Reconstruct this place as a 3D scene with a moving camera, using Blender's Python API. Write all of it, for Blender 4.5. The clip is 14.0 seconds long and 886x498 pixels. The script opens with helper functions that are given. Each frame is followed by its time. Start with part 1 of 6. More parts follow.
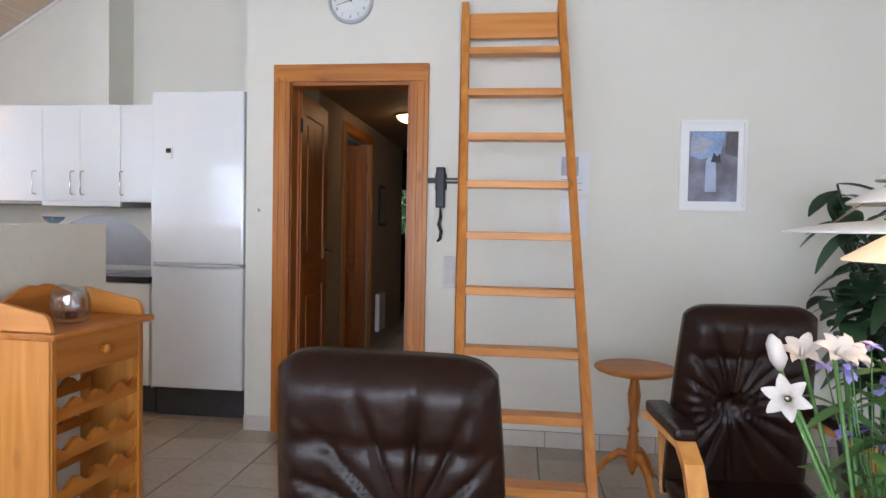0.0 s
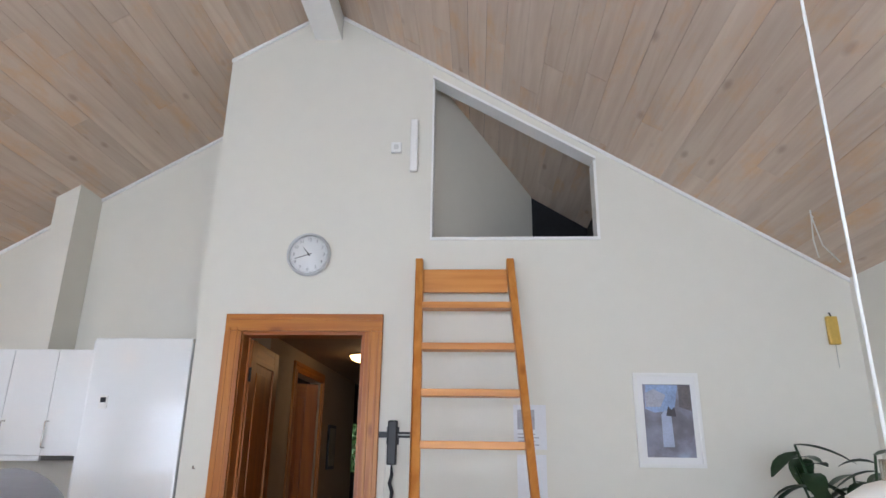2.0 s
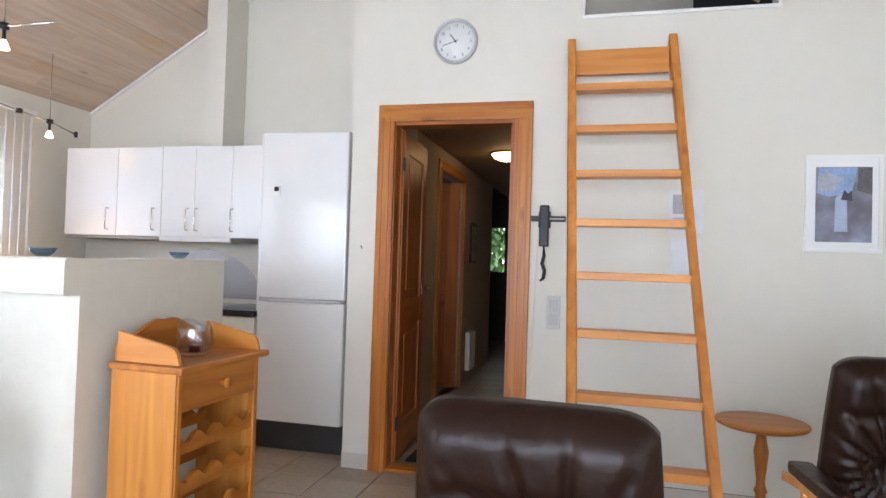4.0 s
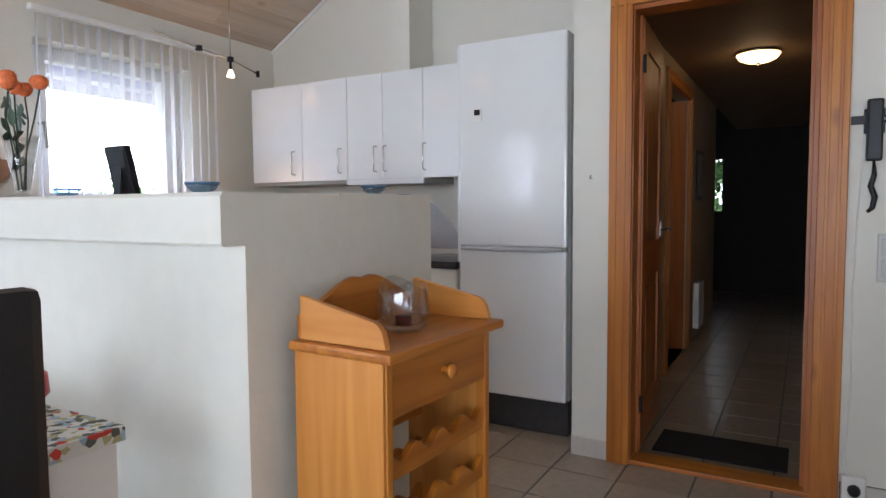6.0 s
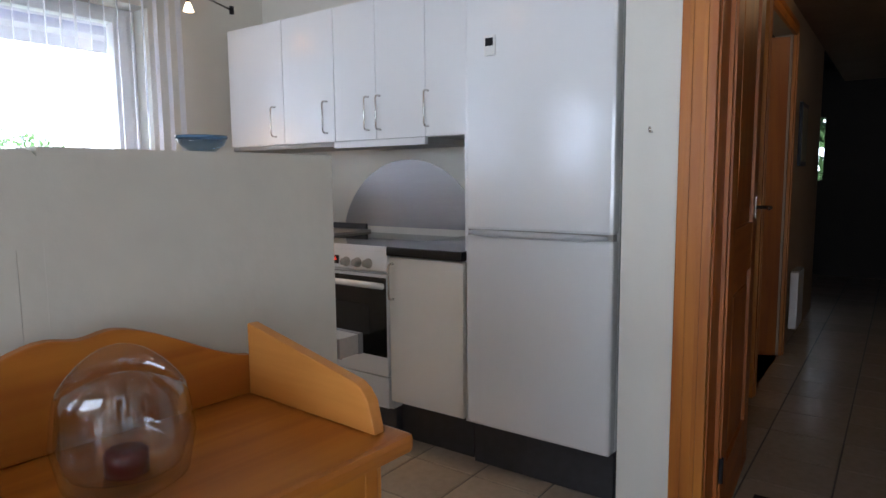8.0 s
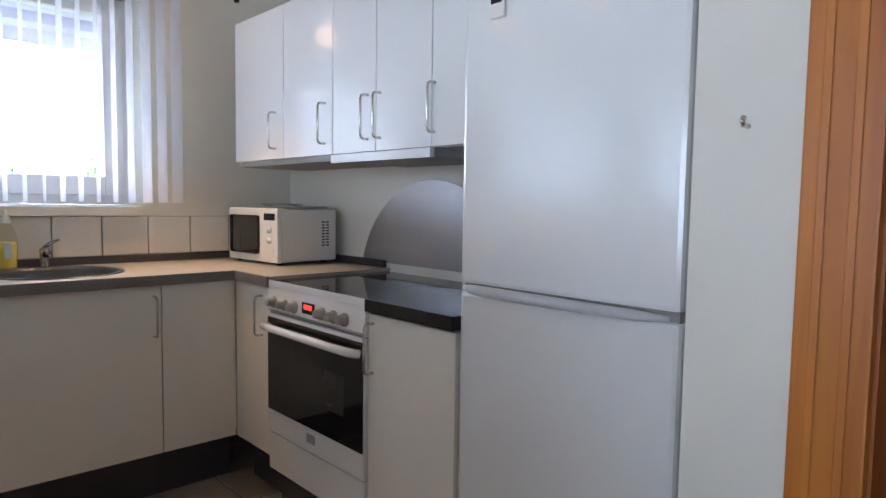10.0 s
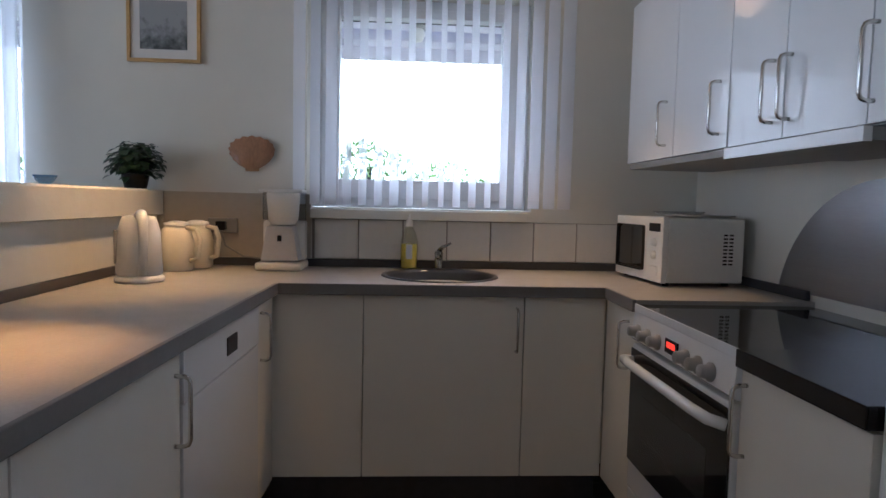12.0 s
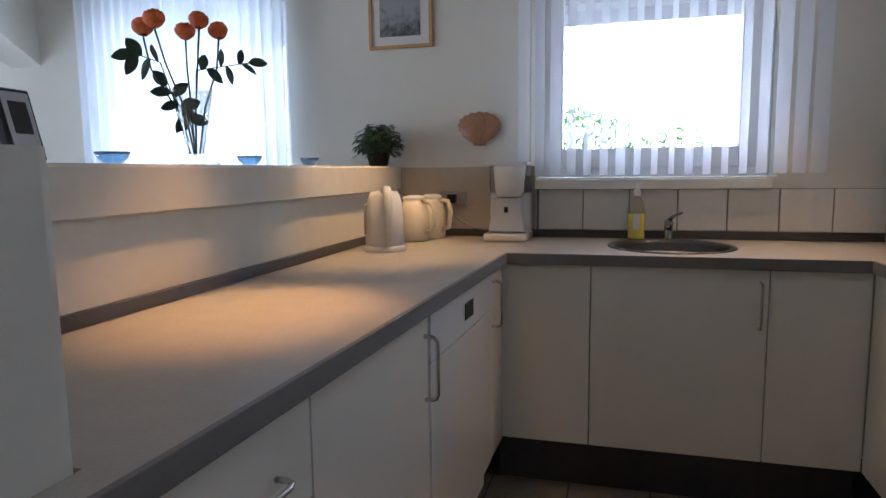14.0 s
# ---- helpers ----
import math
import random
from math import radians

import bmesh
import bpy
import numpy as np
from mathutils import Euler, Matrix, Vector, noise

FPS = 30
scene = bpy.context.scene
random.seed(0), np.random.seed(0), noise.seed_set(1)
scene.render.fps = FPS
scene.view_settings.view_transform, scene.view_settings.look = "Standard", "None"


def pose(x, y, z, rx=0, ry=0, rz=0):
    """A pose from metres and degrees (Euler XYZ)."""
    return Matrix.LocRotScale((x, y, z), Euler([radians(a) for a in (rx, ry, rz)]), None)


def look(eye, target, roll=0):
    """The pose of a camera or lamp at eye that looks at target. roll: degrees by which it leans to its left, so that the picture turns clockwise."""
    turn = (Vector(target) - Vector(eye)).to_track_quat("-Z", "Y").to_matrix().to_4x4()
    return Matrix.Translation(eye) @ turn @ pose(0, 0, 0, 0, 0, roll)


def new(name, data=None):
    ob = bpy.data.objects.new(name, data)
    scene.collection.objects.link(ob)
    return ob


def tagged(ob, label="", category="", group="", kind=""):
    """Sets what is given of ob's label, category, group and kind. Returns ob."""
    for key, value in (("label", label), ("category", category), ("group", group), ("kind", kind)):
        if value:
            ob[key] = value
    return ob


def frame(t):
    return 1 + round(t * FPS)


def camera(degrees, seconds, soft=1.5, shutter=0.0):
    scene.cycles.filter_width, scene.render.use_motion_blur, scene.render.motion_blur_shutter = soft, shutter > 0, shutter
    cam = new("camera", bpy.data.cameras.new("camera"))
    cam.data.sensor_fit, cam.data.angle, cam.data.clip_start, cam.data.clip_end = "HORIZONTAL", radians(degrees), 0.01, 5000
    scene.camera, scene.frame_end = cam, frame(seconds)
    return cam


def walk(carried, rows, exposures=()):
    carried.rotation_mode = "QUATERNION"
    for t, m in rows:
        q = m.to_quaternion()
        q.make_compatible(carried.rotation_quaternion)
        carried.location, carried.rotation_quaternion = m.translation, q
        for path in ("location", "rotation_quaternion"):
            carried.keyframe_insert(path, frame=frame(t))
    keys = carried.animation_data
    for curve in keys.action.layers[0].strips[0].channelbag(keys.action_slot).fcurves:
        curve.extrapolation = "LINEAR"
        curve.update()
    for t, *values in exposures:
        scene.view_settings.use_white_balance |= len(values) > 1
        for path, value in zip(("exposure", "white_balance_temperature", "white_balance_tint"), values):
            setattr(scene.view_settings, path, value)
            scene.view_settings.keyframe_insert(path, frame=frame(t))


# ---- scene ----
cam = camera(69.7, 14.0)
PATH = [
    (0, (1.566, -3.498, 1.19), (1.327, -1.514, 1.124), 1.1),
    (0.5, (1.557, -3.487, 1.272), (1.395, -1.504, 1.474), 0.6),
    (1, (1.564, -3.485, 1.354), (1.438, -1.532, 1.767), 0.1),
    (1.5, (1.564, -3.478, 1.374), (1.456, -1.557, 1.919), 0.3),
    (2, (1.567, -3.469, 1.356), (1.463, -1.569, 1.97), 0.8),
    (2.5, (1.568, -3.451, 1.302), (1.447, -1.544, 1.892), 1.3),
    (3, (1.534, -3.436, 1.251), (1.374, -1.495, 1.706), 1.5),
    (3.5, (1.472, -3.433, 1.219), (1.197, -1.466, 1.456), 1.5),
    (4, (1.434, -3.464, 1.195), (0.948, -1.525, 1.239), 1.8),
    (4.2, (1.405, -3.468, 1.186), (0.832, -1.552, 1.172), 1.9),
    (6.3, (0.896, -2.731, 1.136), (-0.116, -1.014, 0.972), -0.3),
    (6.4, (0.898, -2.709, 1.139), (-0.112, -0.993, 0.947), -0.1),
    (6.5, (0.866, -2.658, 1.13), (-0.13, -0.938, 0.909), 0.2),
    (7, (0.784, -2.409, 1.129), (-0.246, -0.709, 0.908), 0.8),
    (7.2, (0.758, -2.306, 1.131), (-0.304, -0.626, 0.908), 0.7),
    (9.3, (0.603, -1.282, 1.142), (-0.692, 0.232, 0.961), -0.3),
    (9.5, (0.574, -1.207, 1.129), (-0.75, 0.282, 0.959), 0.3),
    (10, (0.478, -0.992, 1.146), (-0.978, 0.372, 1.002), 0.9),
    (10.5, (0.42, -0.83, 1.159), (-1.269, 0.232, 1.019), 1.0),
    (11, (0.376, -0.643, 1.146), (-1.506, 0.007, 0.96), 1.8),
    (11.5, (0.309, -0.574, 1.143), (-1.637, -0.149, 0.959), 0.3),
    (12, (0.217, -0.572, 1.148), (-1.774, -0.449, 1.001), 1.3),
    (12.5, (0.214, -0.623, 1.164), (-1.754, -0.95, 1.022), 0.2),
    (13, (0.243, -0.66, 1.17), (-1.641, -1.313, 1.017), -0.4),
    (13.5, (0.25, -0.66, 1.17), (-1.608, -1.382, 1.002), -0.3),
    (14, (0.249, -0.616, 1.151), (-1.663, -1.148, 0.908), -0.7),
]
EXPOSURES = [(0.0, 0.17, 5800, 14), (1.5, 0.0, 5850, 14), (3.0, 0.08, 5800, 14), (4.0, 0.38, 5900, 14), (6.5, -0.33, 5750, 13), (7.0, -0.36, 5700, 13), (9.5, -0.14, 5400, 12), (10.5, -0.2, 5350, 12), (11.0, -0.4, 5300, 13), (12.0, -1.05, 5250, 13), (12.5, -1.32, 5250, 12), (13.0, -1.2, 5300, 12), (13.5, -1.1, 5300, 12), (14.0, -0.88, 5250, 12)]
walk(cam, [(t, look(eye, target, roll)) for t, eye, target, roll in PATH], EXPOSURES)

# ---- world and light ----
world = bpy.data.worlds.new("world")
scene.world = world
world.use_nodes = True
wn = world.node_tree.nodes
sky = wn.new("ShaderNodeTexSky")
sky.sky_type, sky.sun_disc = "NISHITA", False
sky.sun_elevation, sky.sun_rotation = radians(42), radians(200)
wn["Background"].inputs["Strength"].default_value = 0.12
world.node_tree.links.new(sky.outputs["Color"], wn["Background"].inputs["Color"])

sun = new("sun", bpy.data.lights.new("sun", "SUN"))
sun.data.energy, sun.data.angle, sun.data.color = 3.0, radians(10), (1.0, 0.96, 0.9)
sun.matrix_world = look((0, 0, 8), (0.8, 2.2, 5.6))


def area_lamp(name, eye, target, sx, sy, watts, colour):
    lamp = new(name, bpy.data.lights.new(name, "AREA"))
    lamp.data.shape, lamp.data.size, lamp.data.size_y = "RECTANGLE", sx, sy
    lamp.data.energy, lamp.data.color = watts, colour
    lamp.matrix_world = look(eye, target)
    return lamp


DAY = (0.88, 0.94, 1.0)
area_lamp("window_light_dining", (-2.66, -2.62, 1.2), (0, -2.62, 1.0), 1.0, 1.6, 16, DAY)
area_lamp("window_light_dining_far", (-2.66, -5.0, 1.2), (0, -5.0, 1.0), 1.2, 1.6, 122, DAY)
# added fill from the unseen south and east sides; windows there are assumed
area_lamp("fill_light_back", (0.9, -6.62, 1.25), (0.9, 0, 1.35), 3.6, 1.8, 168, DAY)
area_lamp("fill_light_side", (3.72, -3.9, 1.2), (0, -3.2, 1.1), 1.7, 1.7, 12, DAY)


def spot(name, eye, target, watts, degrees, blend=0.6, colour=(1.0, 0.72, 0.42), radius=0.02):
    lamp = new(name, bpy.data.lights.new(name, "SPOT"))
    lamp.data.energy, lamp.data.spot_size, lamp.data.spot_blend = watts, radians(degrees), blend
    lamp.data.color, lamp.data.shadow_soft_size = colour, radius
    lamp.matrix_world = look(eye, target)
    return lamp


# ---- materials ----
def mat(name, colour, rough=0.5, metal=0.0, var=0.08, scale=6.0, bump=0.0, bump_scale=60.0, relief=0.004, stretch=(1, 1, 1), island=0.0, spec=0.5, coat=0.0, object_random=0.0):
    """Principled surface with colour variation at two scales and a fine relief."""
    m = bpy.data.materials.new(name)
    m.use_nodes = True
    n, l = m.node_tree.nodes, m.node_tree.links
    b = n["Principled BSDF"]
    b.inputs["Roughness"].default_value, b.inputs["Metallic"].default_value = rough, metal
    b.inputs["Specular IOR Level"].default_value = spec
    b.inputs["Coat Weight"].default_value = coat
    co, mp = n.new("ShaderNodeTexCoord"), n.new("ShaderNodeMapping")
    mp.inputs["Scale"].default_value = stretch
    l.new(co.outputs["Object"], mp.inputs["Vector"])
    n1, n2 = n.new("ShaderNodeTexNoise"), n.new("ShaderNodeTexNoise")
    n1.inputs["Scale"].default_value, n1.inputs["Detail"].default_value = scale, 4
    n2.inputs["Scale"].default_value, n2.inputs["Detail"].default_value = scale * 9, 3
    l.new(mp.outputs["Vector"], n1.inputs["Vector"])
    l.new(mp.outputs["Vector"], n2.inputs["Vector"])
    add = n.new("ShaderNodeMath")
    add.operation = "ADD"
    l.new(n1.outputs["Fac"], add.inputs[0])
    l.new(n2.outputs["Fac"], add.inputs[1])
    rng = n.new("ShaderNodeMapRange")
    rng.inputs["From Min"].default_value, rng.inputs["From Max"].default_value = 0.6, 1.4
    rng.inputs["To Min"].default_value, rng.inputs["To Max"].default_value = 1 - var, 1 + var
    l.new(add.outputs[0], rng.inputs["Value"])
    value = rng.outputs["Result"]
    for amount, node, out in ((island, "ShaderNodeNewGeometry", "Random Per Island"), (object_random, "ShaderNodeObjectInfo", "Random")):
        if amount:
            g, r2, mul = n.new(node), n.new("ShaderNodeMapRange"), n.new("ShaderNodeMath")
            r2.inputs["To Min"].default_value, r2.inputs["To Max"].default_value = 1 - amount, 1 + amount
            mul.operation = "MULTIPLY"
            l.new(g.outputs[out], r2.inputs["Value"])
            l.new(value, mul.inputs[0])
            l.new(r2.outputs["Result"], mul.inputs[1])
            value = mul.outputs[0]
    sc = n.new("ShaderNodeVectorMath")
    sc.operation = "SCALE"
    sc.inputs[0].default_value = colour
    l.new(value, sc.inputs["Scale"])
    l.new(sc.outputs["Vector"], b.inputs["Base Color"])
    if bump:
        n3, bp = n.new("ShaderNodeTexNoise"), n.new("ShaderNodeBump")
        n3.inputs["Scale"].default_value, n3.inputs["Detail"].default_value = bump_scale, 5
        bp.inputs["Strength"].default_value, bp.inputs["Distance"].default_value = bump, relief
        l.new(mp.outputs["Vector"], n3.inputs["Vector"])
        l.new(n3.outputs["Fac"], bp.inputs["Height"])
        l.new(bp.outputs["Normal"], b.inputs["Normal"])
    return m


def wood(name, dark, light, axis=2, scale=1.0, rough=0.45, coat=0.10, island=0.0, knots=0.6, object_random=0.0, stain=None):
    """Pine: long grain streaks along one axis, growth bands and scattered knots."""
    m = bpy.data.materials.new(name)
    m.use_nodes = True
    n, l = m.node_tree.nodes, m.node_tree.links
    b = n["Principled BSDF"]
    b.inputs["Roughness"].default_value, b.inputs["Coat Weight"].default_value = rough, coat
    b.inputs["Coat Roughness"].default_value = 0.25
    co, mp = n.new("ShaderNodeTexCoord"), n.new("ShaderNodeMapping")
    st = [14.0 * scale] * 3
    st[axis] = 0.9 * scale
    mp.inputs["Scale"].default_value = st
    off = n.new("ShaderNodeVectorMath")
    off.operation = "ADD"
    l.new(co.outputs["Object"], off.inputs[0])
    rnd = n.new("ShaderNodeNewGeometry" if island else "ShaderNodeObjectInfo")
    rout = rnd.outputs["Random Per Island" if island else "Random"]
    times = n.new("ShaderNodeVectorMath")
    times.operation = "SCALE"
    times.inputs[0].default_value = (3.7, 5.3, 7.9)
    l.new(rout, times.inputs["Scale"])
    l.new(times.outputs["Vector"], off.inputs[1])
    l.new(off.outputs["Vector"], mp.inputs["Vector"])
    g1 = n.new("ShaderNodeTexNoise")
    g1.inputs["Scale"].default_value, g1.inputs["Detail"].default_value, g1.inputs["Distortion"].default_value = 1.6, 6, 0.6
    l.new(mp.outputs["Vector"], g1.inputs["Vector"])
    ramp = n.new("ShaderNodeValToRGB")
    ramp.color_ramp.elements[0].position, ramp.color_ramp.elements[1].position = 0.32, 0.68
    ramp.color_ramp.elements[0].color, ramp.color_ramp.elements[1].color = (*dark, 1), (*light, 1)
    l.new(g1.outputs["Fac"], ramp.inputs["Fac"])
    kp = n.new("ShaderNodeMapping")
    ks = [6.0 * scale] * 3
    ks[axis] = 2.6 * scale
    kp.inputs["Scale"].default_value = ks
    l.new(off.outputs["Vector"], kp.inputs["Vector"])
    vor = n.new("ShaderNodeTexVoronoi")
    vor.inputs["Scale"].default_value = 1.0
    l.new(kp.outputs["Vector"], vor.inputs["Vector"])
    kr = n.new("ShaderNodeMapRange")
    kr.inputs["From Min"].default_value, kr.inputs["From Max"].default_value = 0.05, 0.14
    kr.inputs["To Min"].default_value, kr.inputs["To Max"].default_value = knots, 0.0
    l.new(vor.outputs["Distance"], kr.inputs["Value"])
    mix = n.new("ShaderNodeMix")
    mix.data_type = "RGBA"
    mix.inputs["B"].default_value = (dark[0] * 0.5, dark[1] * 0.4, dark[2] * 0.35, 1)
    l.new(kr.outputs["Result"], mix.inputs["Factor"])
    l.new(ramp.outputs["Color"], mix.inputs["A"])
    base = mix.outputs["Result"]
    if stain:
        sp, sn, sr, sm = n.new("ShaderNodeMapping"), n.new("ShaderNodeTexNoise"), n.new("ShaderNodeMapRange"), n.new("ShaderNodeMix")
        ss = [4.5] * 3
        ss[axis] = 1.7
        sp.inputs["Scale"].default_value = ss
        sn.inputs["Scale"].default_value, sn.inputs["Detail"].default_value, sn.inputs["Roughness"].default_value = 1.0, 5, 0.65
        sr.inputs["From Min"].default_value, sr.inputs["From Max"].default_value = 0.52, 0.72
        sr.inputs["To Min"].default_value, sr.inputs["To Max"].default_value = 0.0, 0.75
        sm.data_type = "RGBA"
        sm.inputs["B"].default_value = (*stain, 1)
        l.new(off.outputs["Vector"], sp.inputs["Vector"])
        l.new(sp.outputs["Vector"], sn.inputs["Vector"])
        l.new(sn.outputs["Fac"], sr.inputs["Value"])
        l.new(sr.outputs["Result"], sm.inputs["Factor"])
        l.new(base, sm.inputs["A"])
        base = sm.outputs["Result"]
    r2, sc = n.new("ShaderNodeMapRange"), n.new("ShaderNodeVectorMath")
    amount = island or object_random
    r2.inputs["To Min"].default_value, r2.inputs["To Max"].default_value = 1 - amount, 1 + amount
    l.new(rout, r2.inputs["Value"])
    sc.operation = "SCALE"
    l.new(base, sc.inputs[0])
    l.new(r2.outputs["Result"], sc.inputs["Scale"])
    l.new(sc.outputs["Vector"], b.inputs["Base Color"])
    bp = n.new("ShaderNodeBump")
    bp.inputs["Strength"].default_value, bp.inputs["Distance"].default_value = 0.15, 0.002
    l.new(g1.outputs["Fac"], bp.inputs["Height"])
    l.new(bp.outputs["Normal"], b.inputs["Normal"])
    return m


def glass(name, colour=(1, 1, 1), rough=0.0):
    m = bpy.data.materials.new(name)
    m.use_nodes = True
    b = m.node_tree.nodes["Principled BSDF"]
    b.inputs["Base Color"].default_value = (*colour, 1)
    b.inputs["Transmission Weight"].default_value, b.inputs["Roughness"].default_value = 1.0, rough
    b.inputs["IOR"].default_value = 1.45
    return m


def clear_sheet(name, colour=(0.96, 0.97, 0.97)):
    """Thin blown glass: clear, with reflections that grow towards the rim."""
    m = bpy.data.materials.new(name)
    m.use_nodes = True
    n, l = m.node_tree.nodes, m.node_tree.links
    n.remove(n["Principled BSDF"])
    clear, gloss, mix, fr = n.new("ShaderNodeBsdfTransparent"), n.new("ShaderNodeBsdfGlossy"), n.new("ShaderNodeMixShader"), n.new("ShaderNodeLayerWeight")
    clear.inputs["Color"].default_value = (*colour, 1)
    gloss.inputs["Roughness"].default_value = 0.03
    amount, power = n.new("ShaderNodeMath"), n.new("ShaderNodeMath")
    power.operation, power.inputs[1].default_value = "POWER", 3.0
    amount.operation, amount.inputs[1].default_value, amount.inputs[2].default_value = "MULTIPLY_ADD", 0.75, 0.09
    l.new(fr.outputs["Facing"], power.inputs[0])
    l.new(power.outputs[0], amount.inputs[0])
    l.new(amount.outputs[0], mix.inputs["Fac"])
    l.new(clear.outputs[0], mix.inputs[1])
    l.new(gloss.outputs[0], mix.inputs[2])
    l.new(mix.outputs[0], n["Material Output"].inputs["Surface"])
    return m


def glow(name, colour, strength):
    m = bpy.data.materials.new(name)
    m.use_nodes = True
    b = m.node_tree.nodes["Principled BSDF"]
    b.inputs["Base Color"].default_value = (*colour, 1)
    b.inputs["Emission Color"].default_value, b.inputs["Emission Strength"].default_value = (*colour, 1), strength
    return m


def cloth(name, colour, through_share=0.5, clear=0.0):
    """Thin woven stuff that lets light through."""
    m = bpy.data.materials.new(name)
    m.use_nodes = True
    n, l = m.node_tree.nodes, m.node_tree.links
    n.remove(n["Principled BSDF"])
    d, t, s, mix, mix2 = (n.new("ShaderNodeBsdfDiffuse"), n.new("ShaderNodeBsdfTranslucent"), n.new("ShaderNodeBsdfTransparent"), n.new("ShaderNodeMixShader"), n.new("ShaderNodeMixShader"))
    noise_node, ramp = n.new("ShaderNodeTexNoise"), n.new("ShaderNodeMapRange")
    noise_node.inputs["Scale"].default_value, noise_node.inputs["Detail"].default_value = 180, 2
    sc = n.new("ShaderNodeVectorMath")
    sc.operation = "SCALE"
    sc.inputs[0].default_value = colour
    ramp.inputs["To Min"].default_value, ramp.inputs["To Max"].default_value = 0.9, 1.08
    l.new(noise_node.outputs["Fac"], ramp.inputs["Value"])
    l.new(ramp.outputs["Result"], sc.inputs["Scale"])
    l.new(sc.outputs["Vector"], d.inputs["Color"])
    l.new(sc.outputs["Vector"], t.inputs["Color"])
    mix.inputs["Fac"].default_value, mix2.inputs["Fac"].default_value = through_share, clear
    l.new(d.outputs[0], mix.inputs[1])
    l.new(t.outputs[0], mix.inputs[2])
    l.new(mix.outputs[0], mix2.inputs[1])
    l.new(s.outputs[0], mix2.inputs[2])
    l.new(mix2.outputs[0], n["Material Output"].inputs["Surface"])
    return m


PAINT = mat("wall_paint", (0.72, 0.70, 0.63), 0.85, var=0.02, scale=1.2, bump=0.10, bump_scale=90, spec=0.2)
BRICK_PAINT = mat("painted_masonry", (0.70, 0.675, 0.595), 0.8, var=0.04, scale=2, bump=0.28, bump_scale=9, relief=0.012, spec=0.25)
WHITE = mat("white_trim", (0.8, 0.8, 0.78), 0.4, var=0.02)
LAMINATE = mat("white_cabinet_laminate", (0.82, 0.79, 0.71), 0.22, var=0.015, scale=2, spec=0.5)
ENAMEL = mat("white_enamel", (0.80, 0.81, 0.81), 0.13, var=0.01, scale=2, coat=0.3)
PLASTIC = mat("white_plastic", (0.78, 0.77, 0.73), 0.35, var=0.03, scale=8)
CREAM = mat("cream_plastic", (0.78, 0.72, 0.58), 0.35, var=0.03, scale=8)
GREYPL = mat("grey_plastic", (0.32, 0.31, 0.29), 0.5, var=0.06)
PALEGREY = mat("pale_grey_plastic", (0.55, 0.56, 0.58), 0.35, var=0.04)
BLACK = mat("black_plastic", (0.012, 0.012, 0.014), 0.35, var=0.2, spec=0.25)
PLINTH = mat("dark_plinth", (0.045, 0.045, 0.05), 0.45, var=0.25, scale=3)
BLACKTOP = mat("black_worktop", (0.012, 0.012, 0.014), 0.15, var=0.2, scale=12)
CERAMIC = mat("ceramic_hob", (0.01, 0.01, 0.012), 0.04, var=0.1)
DARKGLASS = mat("oven_glass", (0.012, 0.012, 0.012), 0.06, var=0.1)
WORKTOP = mat("grey_worktop", (0.42, 0.39, 0.35), 0.42, var=0.10, scale=14, bump=0.05, bump_scale=200)
EDGING = mat("grey_worktop_edge", (0.19, 0.18, 0.175), 0.5, var=0.08, scale=12)
STRIP = mat("dark_sealing_strip", (0.06, 0.06, 0.065), 0.45, var=0.1)
STEEL = mat("brushed_steel", (0.55, 0.55, 0.54), 0.28, 1.0, var=0.06, scale=5, stretch=(1, 1, 14))
CHROME = mat("satin_chrome", (0.62, 0.61, 0.58), 0.22, 1.0, var=0.04)
DISC = mat("brushed_aluminium", (0.36, 0.365, 0.38), 0.36, 0.9, var=0.06, scale=3, stretch=(1, 1, 12))
GROUT = mat("tile_grout", (0.085, 0.08, 0.075), 0.9, var=0.2, scale=20, bump=0.3)
TILE = mat("floor_tile", (0.35, 0.295, 0.235), 0.24, var=0.13, scale=3.5, bump=0.06, bump_scale=25, object_random=0.07)
TILE_JOINED = mat("floor_tile_far", (0.35, 0.295, 0.235), 0.24, var=0.13, scale=3.5, bump=0.06, bump_scale=25, island=0.07)
WALLTILE = mat("wall_tile", (0.74, 0.73, 0.70), 0.18, var=0.03, scale=5, object_random=0.03)
LEATHER = mat("dark_leather", (0.014, 0.0052, 0.003), 0.36, var=0.35, scale=4, bump=0.55, bump_scale=26, relief=0.006, spec=0.24)
PINE = wood("varnished_pine", (0.34, 0.098, 0.006), (0.50, 0.185, 0.015))
PINE_X = wood("varnished_pine_lengthwise", (0.34, 0.098, 0.006), (0.50, 0.185, 0.015), axis=0)
PINE_Y = wood("varnished_pine_crosswise", (0.34, 0.098, 0.006), (0.50, 0.185, 0.015), axis=1)
LADDER = wood("ladder_pine", (0.50, 0.175, 0.022), (0.65, 0.28, 0.055), axis=2)
LADDER_X = wood("ladder_pine_treads", (0.50, 0.175, 0.022), (0.65, 0.28, 0.055), axis=0)
DOORWOOD = wood("door_pine", (0.26, 0.066, 0.005), (0.41, 0.122, 0.011))
DOORWOOD_X = wood("door_pine_rail", (0.26, 0.066, 0.005), (0.41, 0.122, 0.011), axis=0)
CEILWOOD = wood("whitewashed_ceiling_pine", (0.50, 0.39, 0.305), (0.60, 0.495, 0.40), axis=1, rough=0.7, coat=0.0, island=0.075, knots=0.5, stain=(0.60, 0.36, 0.17))
